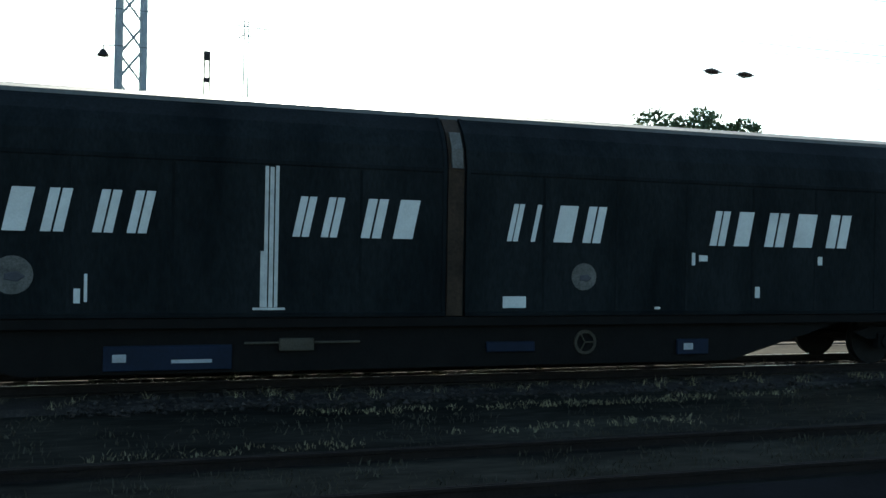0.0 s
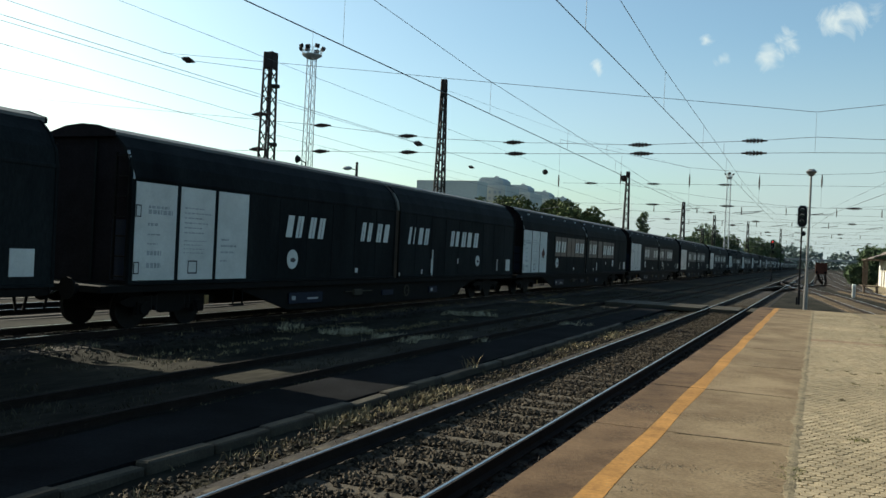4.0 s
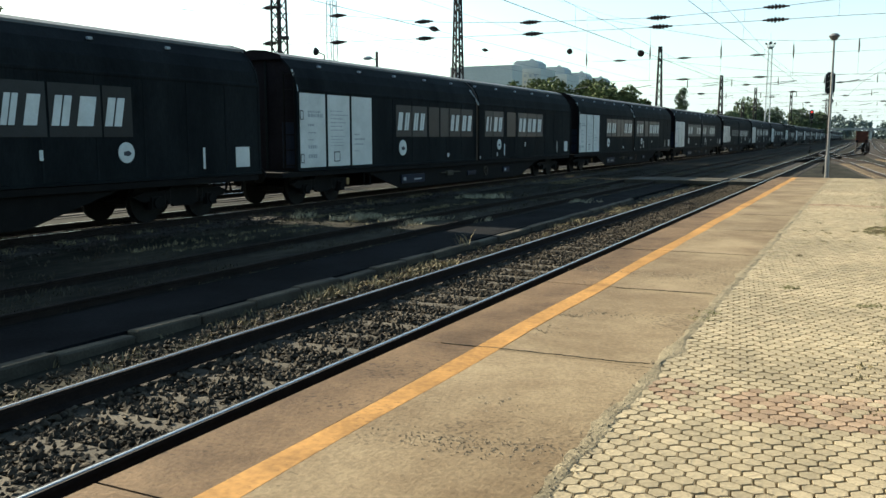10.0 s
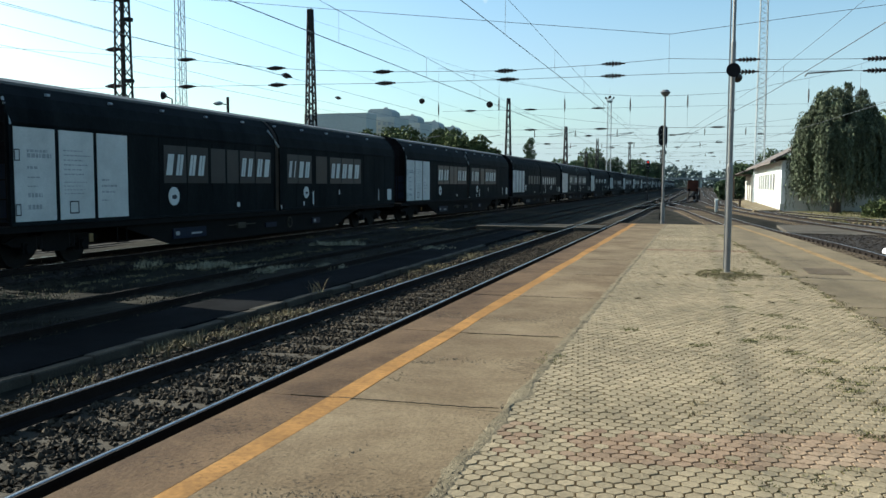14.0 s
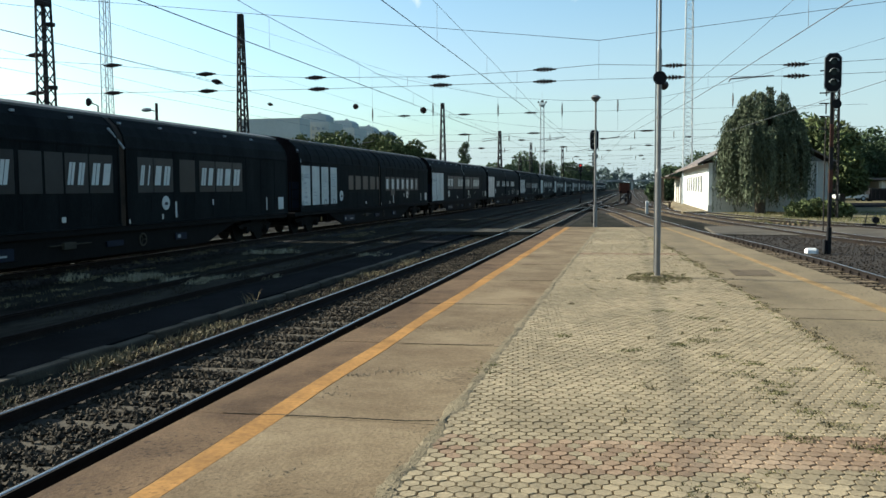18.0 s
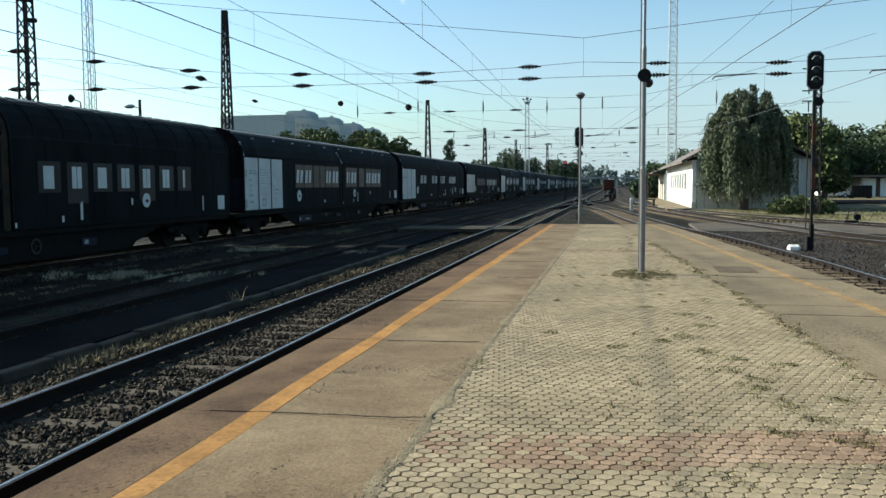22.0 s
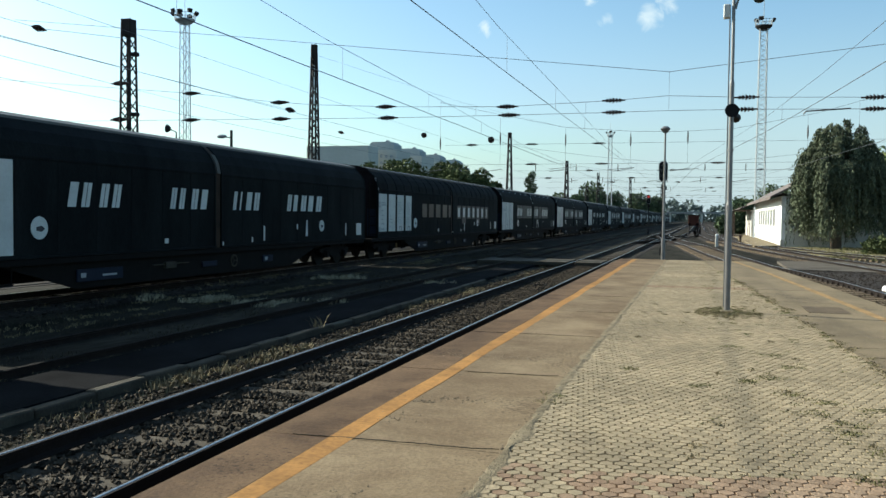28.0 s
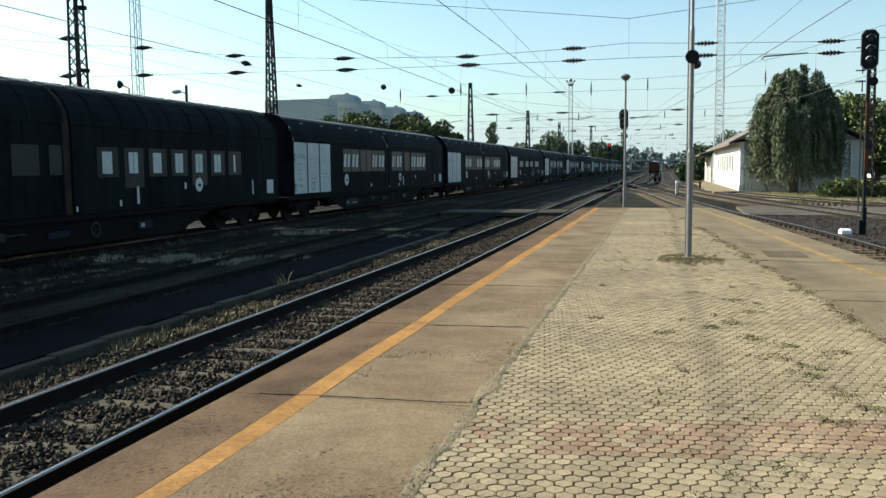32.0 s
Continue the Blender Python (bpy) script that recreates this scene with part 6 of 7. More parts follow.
def willow(x, y, height, width, seed):
    """A weeping willow: arching boughs, each with its own hanging curtain of thin leafy strands."""
    t = thing("willow_tree", (x, y, 0.0), label="large weeping willow with hanging grey-green strands", category="tree")
    rng = np.random.RandomState(seed)
    bm = bmesh.new()
    rod(bm, (0, 0, -0.3), (0, 0, height * 0.5), 0.42, 10, 0.25)
    vs = []
    for k in range(66):
        a = k * 2.39996 + rng.normal() * 0.2
        f = ((k + 0.5) / 66) ** 0.5
        r = width * 0.5 * f * (0.9 + 0.16 * math.sin(a * 3 + 1))
        top = height * (1.0 - 0.32 * f ** 3 + 0.05 * math.sin(a * 2 + 0.6)) + rng.normal() * 0.4
        if k % 3 == 0:
            start = np.array([0, 0, height * (0.35 + 0.15 * rng.rand())])
            elbow = np.array([math.cos(a) * r * 0.55, math.sin(a) * r * 0.55, top * 0.97])
            tip = np.array([math.cos(a) * r, math.sin(a) * r, top])
            rod(bm, start, elbow, 0.1, 6, 0.05), rod(bm, elbow, tip, 0.05, 5, 0.02)
        reach = (top - 0.25) * (rng.uniform(0.86, 1.0) if k % 5 < 3 and f > 0.42 else rng.uniform(0.3, 0.7))
        spread = rng.uniform(0.13, 0.32)
        for q in range(int(rng.uniform(24, 44))):
            side = rng.normal(size=2) * spread
            length = reach * (0.45 + 0.55 * rng.rand() ** 0.6)
            n = max(6, int(length / 0.085))
            u = np.linspace(0, 1, n)
            out = 0.35 * np.sin(np.minimum(u * 3.0, 1.6))
            px, py = math.cos(a) * r + side[0], math.sin(a) * r + side[1]
            sway = rng.normal(size=2) * 0.12
            rise = 0.3 - 0.5 * (side @ side) / spread
            c = np.stack([px + math.cos(a) * out + sway[0] * u, py + math.sin(a) * out + sway[1] * u, top + rise + 0.25 * np.sin(np.minimum(u * 6, 3.14)) - length * u], 1) + rng.normal(size=(n, 3)) * 0.045
            d = rng.normal(size=(n, 3)) * 0.5 + np.array([0, 0, -1.0])
            d /= np.linalg.norm(d, axis=1)[:, None]
            b = np.cross(d, rng.normal(size=(n, 3)))
            b /= np.linalg.norm(b, axis=1)[:, None] + 1e-9
            s = (0.08 + 0.08 * rng.rand(n))[:, None]
            vs.append(np.stack([c - d * s, c + b * s * 0.3, c + d * s, c - b * s * 0.3], 1).reshape(-1, 3))
    for k in range(150):      # loose sprays that arch out of the outline
        a, f, lift = rng.rand() * 6.283, 0.25 + 0.75 * rng.rand(), rng.rand()
        r = width * 0.5 * f
        top = height * (1.0 - 0.32 * f ** 3) * (0.62 + 0.4 * lift ** 0.5)
        n = 26
        u = np.linspace(0, 1, n)
        out, fall = rng.uniform(0.4, 0.95), rng.uniform(0.5, 1.5)
        c = np.stack([math.cos(a) * (r + out * u ** 0.7), math.sin(a) * (r + out * u ** 0.7), top + 0.45 * np.sin(u * 2.2) - fall * u ** 2], 1) + rng.normal(size=(n, 3)) * 0.05
        d = rng.normal(size=(n, 3)) * 0.5 + np.array([0, 0, -1.0])
        d /= np.linalg.norm(d, axis=1)[:, None]
        b = np.cross(d, rng.normal(size=(n, 3)))
        b /= np.linalg.norm(b, axis=1)[:, None] + 1e-9
        s = (0.08 + 0.08 * rng.rand(n))[:, None]
        vs.append(np.stack([c - d * s, c + b * s * 0.3, c + d * s, c - b * s * 0.3], 1).reshape(-1, 3))
    part("trunk", bm, "bark", t)
    vs = np.concatenate(vs)
    i = np.arange(0, len(vs), 4)
    raw("crown", vs.tolist(), np.stack([i, i + 1, i + 2, i + 3], 1).tolist(), "leaf_willow", t)
    return t


willow(10.0, 72.0, 8.05, 6.5, 3)
bush = thing("bush", (12.4, 62.5, 0.0), label="low spreading juniper bush on the lawn", category="bush")
leaf_cloud("foliage", [(-1.3, 0, 0.35, 0.9), (-0.4, 0.2, 0.5, 1.0), (0.6, 0, 0.45, 1.0), (1.5, 0.1, 0.35, 0.8)], 2600, 0.14, "leaf", bush, 8, squash=0.6)
for k, (x, y, hh, ww, m) in enumerate(((18.5, 96, 9.5, 8, "leaf"), (25.0, 132, 11.5, 9, "leaf_dark"), (30.5, 146, 11.0, 11, "leaf_dark"), (42.0, 158, 10.0, 12, "leaf_dark"), (50.0, 165, 11.0, 13, "leaf"), (37.5, 150, 8.0, 7, "leaf_pale"), (46.0, 150, 12.0, 13, "leaf_dark"), (55.0, 165, 13.0, 14, "leaf_dark"), (19.5, 88, 6.5, 5, "leaf"), (38.0, 150, 11, 12, "leaf_dark"), (27.0, 140, 12, 12, "leaf_dark"), (56, 172, 12, 12, "leaf_dark"))):
    tree(x, y, hh, ww, 20 + k, m, 4200, 0.32, "broad leafy tree beyond the lawn", bare=0.1)
for k, (x, y, hh, ww) in enumerate(((5.6, 132, 4.2, 5), (7.0, 140, 4.8, 6), (9.0, 133, 4.6, 5), (12, 150, 7, 9), (3.4, 128, 2.2, 2.6))):
    tree(x, y, hh, ww, 50 + k, "leaf_dark", 2600, 0.3, "dark green tree behind the station house", bare=0.08)
for k, (x, y, hh, ww) in enumerate(((-80, 200, 14.8, 11), (-75, 205, 15.4, 12), (-67, 200, 15.6, 12), (-61.5, 203, 15.4, 11), (-57, 196, 13.6, 10), (-51.5, 200, 13.2, 9), (-47.5, 204, 10.4, 7), (-69, 190, 12.5, 11), (-60, 210, 13, 12), (-77, 192, 13.8, 10), (-54, 192, 11.5, 9))):
    tree(x, y, hh, ww, 70 + k, "leaf", 3000, 0.5, "broad sunlit tree beyond the train", bare=0.1)
pop = thing("poplar_tree", (-48.0, 250, 0), label="slim dark poplar beyond the yard", category="tree")
bm = bmesh.new()
rod(bm, (0, 0, -0.3), (0, 0, 14), 0.35, 8, 0.05)
part("trunk", bm, "bark", pop)
leaf_cloud("crown", [(0.3 * math.sin(k * 2.1) * (1 + k % 3), 0.3 * math.cos(k * 1.7), 2.0 + 1.25 * k, 1.5 - 0.09 * max(0, k - 4) + 0.2 * (k % 2)) for k in range(11)], 3600, 0.32, "leaf_dark", pop, 90, squash=1.1)
for k, (x, y, hh, ww) in enumerate(((-35, 300, 13, 14), (-30, 305, 11, 12), (-39, 310, 10, 12), (-21, 320, 11, 12), (-17, 330, 10, 10), (-42, 260, 8.5, 9), (-36, 262, 8, 9))):
    tree(x, y, hh, ww, 100 + k, "leaf_dark", 2600, 0.5, "distant dark green tree along the yard", bare=0.1)
for k, (x, y, hh, ww) in enumerate(((-69, 42.5, 15.0, 8), (-69.5, 47, 16.6, 9), (-69, 51, 15.0, 7))):
    tree(x, y, hh, ww, 120 + k, "leaf_dark", 3500, 0.28, "tall dark tree rising behind the train", bare=0.3)


# ---- far hall, housing blocks and the wooded horizon ----
def far_block(x0, x1, y, z1, name, mat, label, category, depth=30, cols=0, rows=0, roof_box=True):
    b = thing(name, (0, 0, -0.2), label=label, category=category)
    part("wall", boxes(((x0, y, 0), (x1, y + depth, z1)), bevel=0.1), mat, b)
    if roof_box:
        xm = (x0 + x1) / 2
        part("roof_house", boxes(((xm - 2, y + 4, z1), (xm + 2, y + 10, z1 + 2.2))), mat, b)
    if cols:
        w = (x1 - x0) / cols
        hgt = z1 * 0.9 / rows
        for i in range(cols):
            for j in range(rows):
                a, z = x0 + w * (i + 0.2), z1 * 0.06 + hgt * (j + 0.25)
                part("window", boxes(((a, y - 0.12, z), (a + w * 0.6, y - 0.02, z + hgt * 0.5))), "far_glass", b)
    return b


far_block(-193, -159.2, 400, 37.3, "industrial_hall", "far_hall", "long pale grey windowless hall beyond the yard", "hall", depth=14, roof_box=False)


def stepped_block(x0, x1, y, top):
    """A pale block with a chamfered roof house and a small vent, one of a receding row."""
    b = thing("apartment_block", (0, 0, -0.2), label="distant pale grey-green block with a chamfered roof house", category="apartment block")
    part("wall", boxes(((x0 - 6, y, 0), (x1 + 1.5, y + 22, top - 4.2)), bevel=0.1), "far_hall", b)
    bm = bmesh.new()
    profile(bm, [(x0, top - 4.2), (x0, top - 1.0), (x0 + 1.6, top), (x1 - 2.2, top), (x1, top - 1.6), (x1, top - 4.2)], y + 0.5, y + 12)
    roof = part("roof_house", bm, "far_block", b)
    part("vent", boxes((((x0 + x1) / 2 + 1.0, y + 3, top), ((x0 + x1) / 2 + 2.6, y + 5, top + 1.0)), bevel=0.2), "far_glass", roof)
    w = (x1 - x0 + 6) / 7
    for k in range(7):
        for r in range(4):
            a, z = x0 - 6 + w * (k + 0.25), top - 8.5 - 3.2 * r
            part("window", boxes(((a, y - 0.12, z), (a + w * 0.5, y - 0.02, z + 1.5))), "far_glass", b)


for x0, x1, y, top in ((-166.6, -153.0, 420, 40.9), (-163.1, -150.7, 455, 40.1), (-161.0, -149.2, 490, 39.2), (-159.2, -147.9, 525, 38.4)):
    stepped_block(x0, x1, y, top)
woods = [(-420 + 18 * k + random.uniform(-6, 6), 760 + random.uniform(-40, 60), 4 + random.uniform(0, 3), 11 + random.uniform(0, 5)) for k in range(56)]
far = leaf_cloud("far_woods", woods, 42000, 1.6, "leaf_haze", None, 200, squash=0.75)
tagged(far, "line of woods along the horizon, haze in its leaf colour", "woods", kind="stuff")
bridge = thing("road_bridge", (0, 640, 0), label="far low road bridge across the yard", category="bridge")
part("deck", boxes(((-120, 0, 6.0), (140, 8, 7.2))), "plaster_grey", bridge)
for k in range(12):
    part("pier", boxes(((-110 + 22 * k, 2, -0.3), (-108.5 + 22 * k, 6, 6.0))), "far_hall", bridge)


# ---- pavers of the platform ----
LAY_C, LAY_S = math.cos(math.radians(7.5)), math.sin(math.radians(7.5))


def hex_paver(cx, cy, z, rng, w=0.105, h=0.1173, gap=0.0145):
    """Vertices and faces of one six-sided paver with softened top edges."""
    a, b = w / 2 - gap / 2, h / 2 - gap / 2
    out = [(0, b), (-a, b / 2), (-a, -b / 2), (0, -b), (a, -b / 2), (a, b / 2)]
    tx, ty = rng.uniform(-0.03, 0.03), rng.uniform(-0.03, 0.03)
    vs = []
    for f, dz in ((0.985, 0.0), (1.0, -0.0025), (1.0, -0.04)):
        vs += [(cx + (x * LAY_C - y * LAY_S) * f, cy + (x * LAY_S + y * LAY_C) * f, z + dz + (x * tx + y * ty if dz > -0.02 else 0)) for x, y in out]
    fs = [(0, 1, 2, 3, 4, 5)]
    for r in (0, 6):
        fs += [(r + k, r + 6 + k, r + 6 + (k + 1) % 6, r + (k + 1) % 6) for k in range(6)]
    return vs, fs


def lay_pavers():
    rng = random.Random(11)
    W, H = 0.105, 0.088
    bins = {"paver": ([], []), "paver_red": ([], [])}
    singles = {}
    count = 0
    j = 0
    v = -4.0
    while v < Y1 + 0.3:
        u = -2.0 + (W / 2 if j % 2 else 0)
        while u < 9.0:
            u += W
            x, y = u * LAY_C - v * LAY_S, u * LAY_S + v * LAY_C
            if x < PAVE_L + 0.025 + 0.02 * noise.noise((3, y * 1.3, 0)) or y > Y1 - 0.1:
                continue
            if x > right_pave(y) + 0.02:
                break
            edge = v + 0.1 * math.sin(u * 2.0)
            red = (6.6 < edge < 7.3 and rng.random() < 0.6 + 0.3 * (x + 0.6)) or 23.4 < edge < 24.0
            mat = "paver_red" if red else "paver"
            z = PLAT_Z + rng.uniform(-0.002, 0.002) + 0.004 * noise.noise((x * 0.8, y * 0.8, 3))
            near = 5.2 < y < 7.6 and 0.0 < x < 2.0 and count < 300
            if near:
                key = (mat, rng.randrange(6))
                if key not in singles:
                    vs, fs = hex_paver(0, 0, 0, rng)
                    ob = raw("paver", vs, fs, mat, platform)
                    singles[key] = ob.data
                else:
                    ob = new("paver", singles[key])
                    ob.parent = platform
                ob.location = (x, y, z)
                count += 1
            else:
                vs, fs = hex_paver(x, y, z, rng)
                V, F = bins[mat]
                n = len(V)
                V += vs
                F += [tuple(n + q for q in f) for f in fs]
        v += H
        j += 1
    for mat, (V, F) in bins.items():
        ob = raw("paver_field", V, F, mat, platform, "interlocking concrete pavers with mossy joints")
        ob["kind"] = "stuff"


# ---- ballast stones ----
def stones(name, count, area, z, size, mat, seed, parent=None, label="", keep=None):
    """Loose angular stones scattered over an area (x0, x1, y0, y1)."""
    rng = np.random.RandomState(seed)
    base = np.array([(0, 0, 0.7), (0.9, 0.1, 0.1), (0.1, 0.9, 0.15), (-0.85, 0.05, 0.1), (-0.05, -0.9, 0.05), (0, 0, -0.7)])
    tri = np.array([(0, 1, 2), (0, 2, 3), (0, 3, 4), (0, 4, 1), (5, 2, 1), (5, 3, 2), (5, 4, 3), (5, 1, 4)])
    x0, x1, y0, y1 = area
    p = np.c_[rng.uniform(x0, x1, count), y0 + (y1 - y0) * rng.rand(count) ** 1.35, np.zeros(count)]
    if keep is not None:
        p = p[keep(p, rng)]
    n = len(p)
    p[:, 2] = z + rng.uniform(-0.02, 0.025, n)
    s = size * (0.6 + 0.8 * rng.rand(n))
    shape = base[None] * (0.6 + 0.8 * rng.rand(n, 6, 1)) * s[:, None, None] + rng.normal(size=(n, 6, 3)) * 0.12 * s[:, None, None]
    ang = rng.rand(n) * 6.283
    c, sn = np.cos(ang)[:, None], np.sin(ang)[:, None]
    x = shape[:, :, 0] * c - shape[:, :, 1] * sn
    yv = shape[:, :, 0] * sn + shape[:, :, 1] * c
    v = np.stack([x, yv, shape[:, :, 2]], 2) + p[:, None]
    f = (tri[None] + 6 * np.arange(n)[:, None, None]).reshape(-1, 3)
    ob = raw(name, v.reshape(-1, 3).tolist(), f.tolist(), mat, parent)
    return tagged(ob, label, "stones", kind="stuff")


def off_rails(axis, sleep=0.62, phase=0.0):
    def keep(p, rng):
        d = np.abs(np.abs(p[:, 0] - axis) - 0.75)
        on = (np.abs(((p[:, 1] - phase) / sleep + 0.5) % 1.0 - 0.5) * sleep < 0.12) & (np.abs(p[:, 0] - axis) < 1.2)
        return (d > 0.085) & (~on | (rng.rand(len(p)) < 0.3))
    return keep


stones("ballast_stones", 62000, (-5.4, -4.0, -6.0, 48.0), -0.178, 0.031, "ballast", 1, label="brown angular ballast stones between the rails", keep=off_rails(NEAR_X, phase=-30.0))
stones("ballast_stones", 8000, (-6.6, -5.5, -5.0, 40.0), -0.24, 0.032, "ballast", 2, label="brown ballast stones beside the rail", keep=off_rails(NEAR_X, phase=-30.0))
slab("ballast_shoulder", [(-3.72, -12.0), (-3.14, -12.0), (-3.14, 40.0), (-3.72, 40.0)], -0.4, -0.16, "ballast_dark", "dark ballast shoulder under the platform edge", "gravel")
stones("ballast_stones", 4500, (-3.88, -3.2, -5.0, 40.0), -0.16, 0.028, "ballast_dark", 3, label="brown ballast stones beside the platform")
stones("ballast_stones", 20000, (3.5, 12.5, 14.0, 41.0), -0.13, 0.028, "ballast_dark", 4, label="dark brown ballast stones between curving tracks", keep=lambda p, rng: p[:, 0] > np.interp(p[:, 1], [q[1] for q in TRACK_A], [q[0] for q in TRACK_A]) + 0.95)


def in_track_a(p, rng):
    """Between and beside the rails of the curving track, the sleepers half bare."""
    d = np.abs(p[:, 0] - np.interp(p[:, 1], [q[1] for q in TRACK_A], [q[0] for q in TRACK_A]))
    return (d < 1.25) & (np.abs(d - 0.75) > 0.1)


stones("ballast_stones", 30000, (2.6, 9.0, 10.0, 46.0), -0.158, 0.033, "ballast", 6, label="rusty brown ballast stones of the curving track", keep=in_track_a)
stones("ballast_stones", 5000, (-17.2, -13.2, 0.0, 30.0), -0.18, 0.04, "ballast_dark", 5, label="dark ballast stones under the train")


# ---- grass and weeds ----
def tufts(name, spots, blades, height, mat, seed, label, width=0.006):
    """Clumps of thin bent blades; spots are (x, y, z, radius)."""
    rng = np.random.RandomState(seed)
    V, F = [], []
    for x, y, z, r in spots:
        for k in range(blades):
            a, d = rng.rand() * 6.283, r * rng.rand() ** 0.5
            bx, by = x + math.cos(a) * d, y + math.sin(a) * d
            h = height * (0.4 + 0.9 * rng.rand())
            lx, ly = rng.normal(size=2) * h * 0.5
            wx, wy = math.cos(a + 1.57) * width, math.sin(a + 1.57) * width
            n = len(V)
            V += [(bx - wx, by - wy, z), (bx + wx, by + wy, z), (bx + lx * 0.4 + wx * 0.7, by + ly * 0.4 + wy * 0.7, z + h * 0.6), (bx + lx * 0.4 - wx * 0.7, by + ly * 0.4 - wy * 0.7, z + h * 0.6), (bx + lx, by + ly, z + h)]
            F += [(n, n + 1, n + 2, n + 3), (n + 3, n + 2, n + 4)]
    ob = raw(name, V, F, mat)
    return tagged(ob, label, "grass", kind="stuff")


rng = random.Random(21)
spots = []
for k in range(190):      # along the kerb and the near rail
    y = 2 + 44 * rng.random() ** 1.2
    x = between([(b, a) for a, b in KERB], y)
    spots.append((x + rng.uniform(0.15, 0.9) if rng.random() < 0.8 else x + rng.uniform(-0.3, 0.1), y, -0.26, 0.12))
tufts("dry_grass", spots, 18, 0.085, "dry", 31, "dry straw-coloured grass beside the kerb")
spots = [(between([(b, a) for a, b in KERB], y) + rng.uniform(0.2, 0.7), y + rng.uniform(-0.3, 0.3), -0.26, 0.16) for y in (11.0, 11.4, 11.9, 12.3, 12.8, 13.3, 13.6, 14.0, 14.4, 21.5, 22.5, 23.0, 26, 27) for q in range(4)]
tufts("dry_grass", spots, 30, 0.1, "dry", 32, "dry grass clumps beside the rail", 0.012)
spots = [(rng.uniform(-13.2, -10.2), rng.uniform(-2, 60), GROUND_Z, 0.35) for k in range(420)] + [(rng.uniform(-9.9, -8.65), rng.uniform(-2, 60), GROUND_Z + 0.06, 0.3) for k in range(240)] + [(rng.uniform(-8.4, -7.6), rng.uniform(6, 60), GROUND_Z + 0.03, 0.25) for k in range(110)]
tufts("dry_grass", spots, 26, 0.06, "dry_shaded", 33, "low dry grass between the yard tracks", 0.008)
spots = []
for k in range(26):      # pale streaks of flattened grass along the yard
    x, y, n = rng.choice((-13.0, -12.4, -11.6, -10.7, -10.1, -8.5, -8.0)) + rng.uniform(-0.2, 0.2), rng.uniform(-2, 45), rng.randrange(12, 45)
    spots += [(x + rng.gauss(0, 0.09), y + 0.18 * i + rng.uniform(-0.1, 0.1), GROUND_Z + 0.03, 0.16) for i in range(n) if rng.random() < 0.75]
tufts("dry_grass", spots, 16, 0.05, "dry", 38, "pale flattened grass in streaks between the yard tracks", 0.009)
spots = []
for x, y, n in ((-12.0, 20.4, 16), (-11.8, 20.9, 10), (-10.4, 20.0, 18), (-9.95, 19.8, 14), (-9.98, 20.7, 10), (-8.8, 20.9, 10), (-13.5, 20.4, 8), (-12.2, 29.0, 16), (-11.6, 29.4, 10), (-8.5, 28.0, 12), (-7.9, 28.3, 8)):
    spots += [(x + rng.gauss(0, 0.28), y + rng.gauss(0, 0.3), GROUND_Z + 0.02, 0.14) for q in range(n)]
tufts("dry_grass", spots, 22, 0.13, "straw", 40, "bleached straw clumps between the yard tracks", 0.009)
tufts("tall_weed", [(-6.87 + 0.05 * k, 16.2 + 0.07 * (k % 3), -0.12, 0.05) for k in range(4)], 4, 0.24, "dry", 41, "tall dry weed on the kerb", 0.006)
spots = [(rng.uniform(-16.9, -16.2) if rng.random() < 0.6 else rng.uniform(-14.6, -13.8), rng.uniform(-6, 60), -0.18, 0.15) for k in range(420)]
tufts("dry_grass", spots, 14, 0.1, "dry", 34, "dry weeds along the train's track")
spots = [(0.655 + math.cos(a) * d, 18.17 + math.sin(a) * d * 1.3, PLAT_Z, 0.08) for a, d in ((rng.uniform(0, 6.28), rng.uniform(0.1, 0.62)) for k in range(110))]
for k in range(420):
    y = 6 + 26 * rng.random() ** 1.3
    spots.append((right_pave(y) + rng.gauss(-0.02, 0.07) if rng.random() < 0.68 else rng.uniform(0.2, right_pave(y)), y, PLAT_Z - 0.004, 0.08))
for x, y in ((1.3, 8.95), (1.15, 9.6), (1.0, 10.4), (0.95, 11.3), (1.35, 10.1), (1.5, 8.3), (0.65, 11.0), (0.6, 13.6), (-1.2, 9.3), (-1.22, 9.6), (1.75, 7.4), (1.6, 7.9), (1.9, 8.6), (1.45, 9.25), (1.7, 9.9), (1.2, 12.1), (1.05, 13.0), (0.2, 10.6), (-0.6, 11.4), (1.85, 6.9), (1.3, 7.6)):
    spots += [(x + rng.uniform(-0.12, 0.12), y + rng.uniform(-0.09, 0.09), PLAT_Z - 0.004, 0.09) for q in range(9)]
tufts("weeds", spots, 30, 0.014, "weed", 35, "small weeds in the joints of the pavers", 0.005)
spots = [(0.655 + rng.gauss(0, 0.3), 18.0 + rng.gauss(0, 0.5), PLAT_Z + 0.002, 0.07) for k in range(90)]
for k in range(90):
    y = 6.5 + 20 * rng.random()
    spots.append((right_pave(y) + rng.gauss(0.0, 0.06), y, PLAT_Z + 0.002, 0.08))
for k in range(22):
    spots.append((rng.uniform(-0.9, 1.9), rng.uniform(7, 20), PLAT_Z, 0.07))
tufts("weeds", spots, 26, 0.022, "dry", 39, "brown withered weeds at the pole and along the pavers", 0.006)
spots = [(rng.uniform(7.5, 40), rng.uniform(50, 75), -0.11, 0.6) for k in range(700)]
tufts("lawn_grass", spots, 14, 0.14, "weed", 36, "uneven dry lawn grass", 0.02)
grit = []
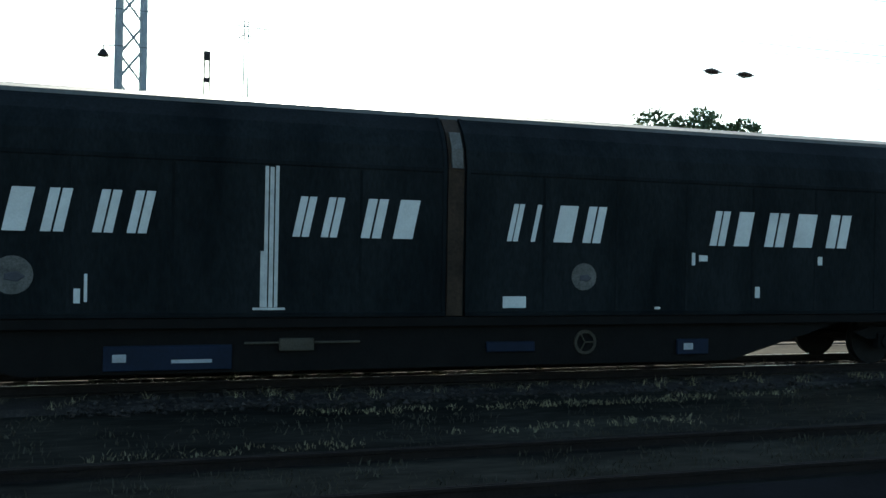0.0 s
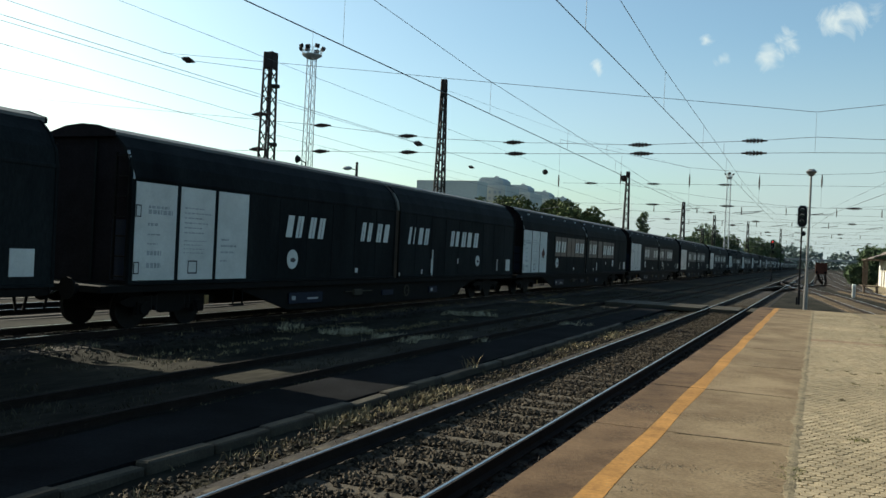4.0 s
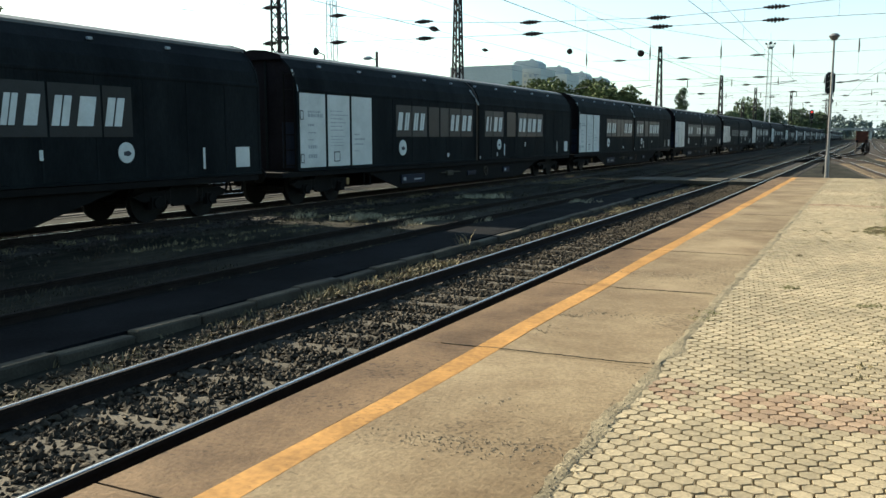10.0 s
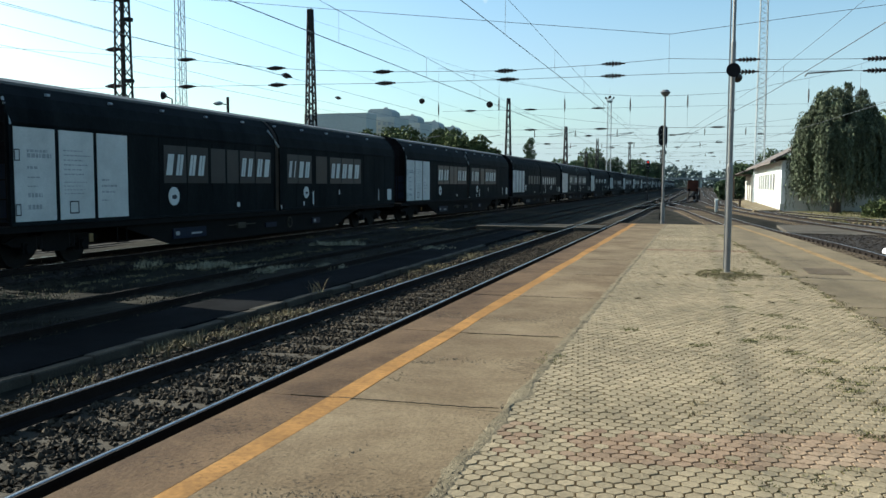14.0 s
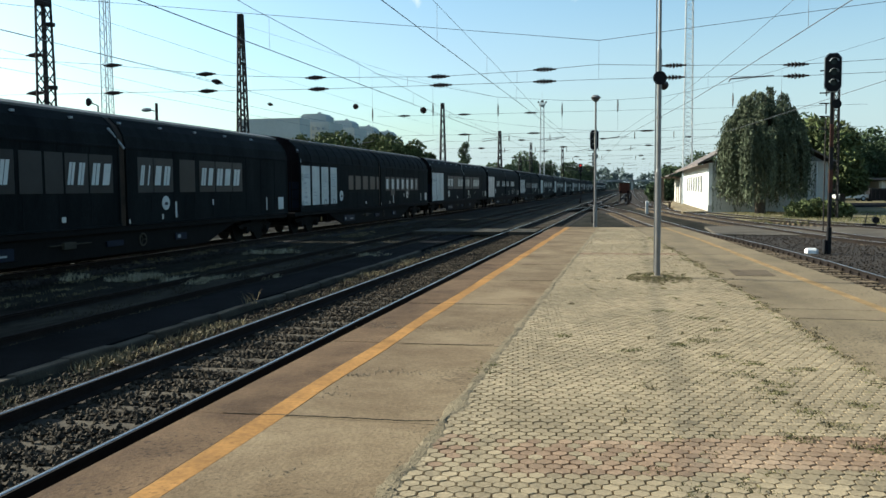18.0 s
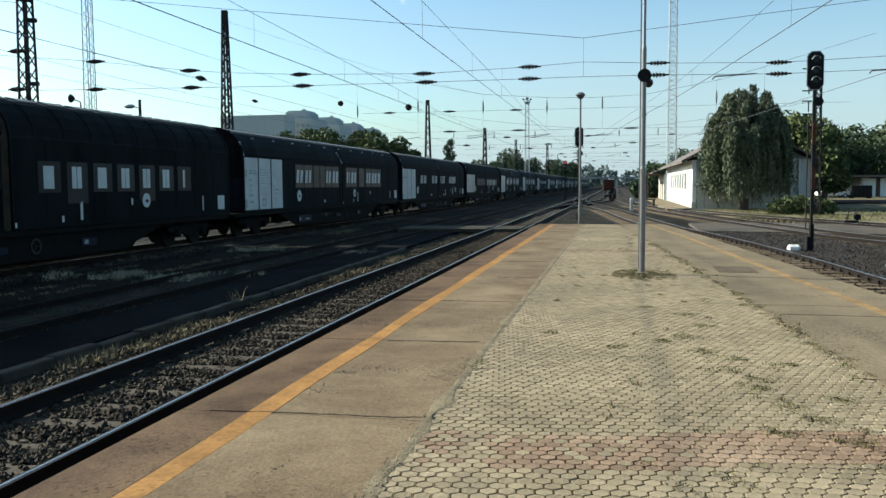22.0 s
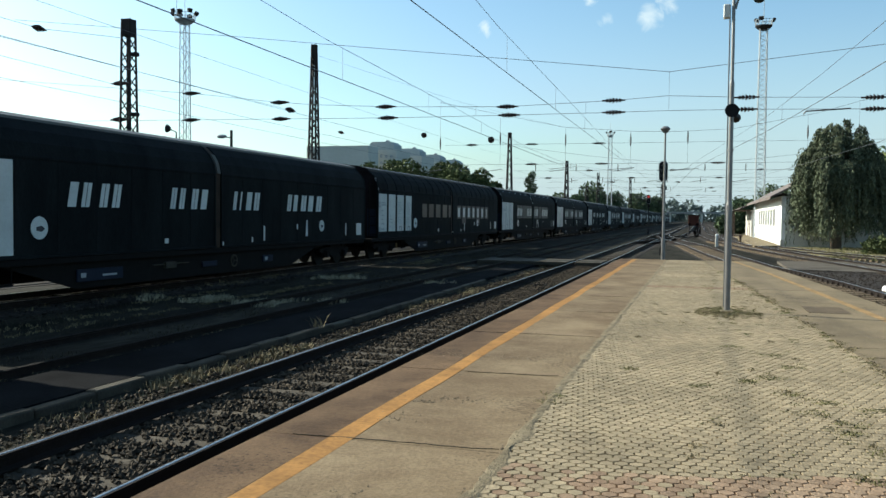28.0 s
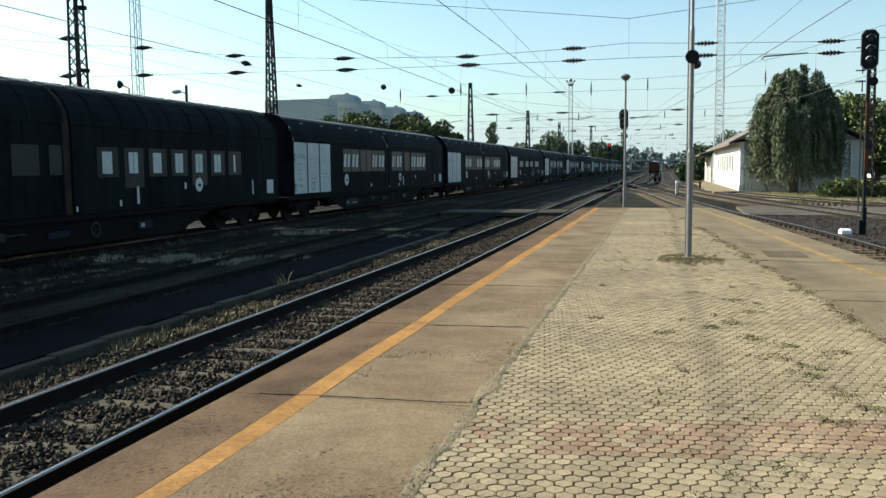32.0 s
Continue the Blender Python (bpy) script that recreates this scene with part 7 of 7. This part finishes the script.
for x, y, n, sx, sy in ((-1.8, 5.42, 260, 0.2, 0.09), (-1.45, 5.55, 90, 0.12, 0.04), (-1.87, 6.2, 40, 0.09, 0.08), (-2.0, 9.1, 90, 0.16, 0.06), (-2.3, 8.2, 50, 0.2, 0.1), (-2.0, 11.6, 170, 0.3, 0.1), (-2.75, 11.6, 60, 0.15, 0.1), (-2.3, 8.9, 50, 0.08, 0.05), (-1.22, 9.0, 120, 0.03, 1.6), (-1.2, 14.0, 150, 0.05, 3.0), (-1.19, 5.6, 120, 0.03, 0.6), (3.0, 15.2, 120, 0.3, 0.12), (2.4, 12.0, 120, 0.15, 0.6)):
    grit += [(x + rng.gauss(0, sx), y + rng.gauss(0, sy)) for k in range(n)]
V, F = [], []
for x, y in grit:
    s, n = rng.uniform(0.004, 0.012), len(V)
    a = rng.uniform(0, 6.28)
    ca, sa = math.cos(a) * s, math.sin(a) * s
    V += [(x + ca, y + sa, PLAT_Z + 0.003), (x - sa * 0.8, y + ca * 0.8, PLAT_Z + 0.003), (x - ca, y - sa, PLAT_Z + 0.003), (x + sa * 0.8, y - ca * 0.8, PLAT_Z + 0.003), (x + sa * 0.2, y, PLAT_Z + 0.006 + s * 0.75)]
    F += [(n, n + 1, n + 4), (n + 1, n + 2, n + 4), (n + 2, n + 3, n + 4), (n + 3, n, n + 4)]
tagged(raw("loose_grit", V, F, "grit"), "loose grit and concrete crumbs on the platform", "grit", kind="stuff")
lay_pavers()


def motions():
    """The train rolls past at an even pace, a little slack at first."""
    lag = ((0.0, -0.42), (0.5, -0.35), (1.0, -0.28), (1.5, -0.02), (2.0, 0.0), (4.0, 0.06), (7.0, 0.15), (8.0, 0.0), (9.0, 0.04),
           (12.0, 0.17), (16.0, 0.02), (17.0, -0.26), (18.0, -0.36), (20.0, 0.04), (22.0, 0.23), (23.4, 0.07), (28.0, 0.22),
           (29.0, -0.07), (30.2, -0.14), (31.0, -0.17), (32.0, -0.04))
    for k, w in enumerate(WAGONS):
        walk(w, [(t, pose(TRAIN_X, FIRST + PITCH * (k - 2) - SPEED * t + o + EARLY.get(k, 0.19), 0)) for t, o in lag])


motions()
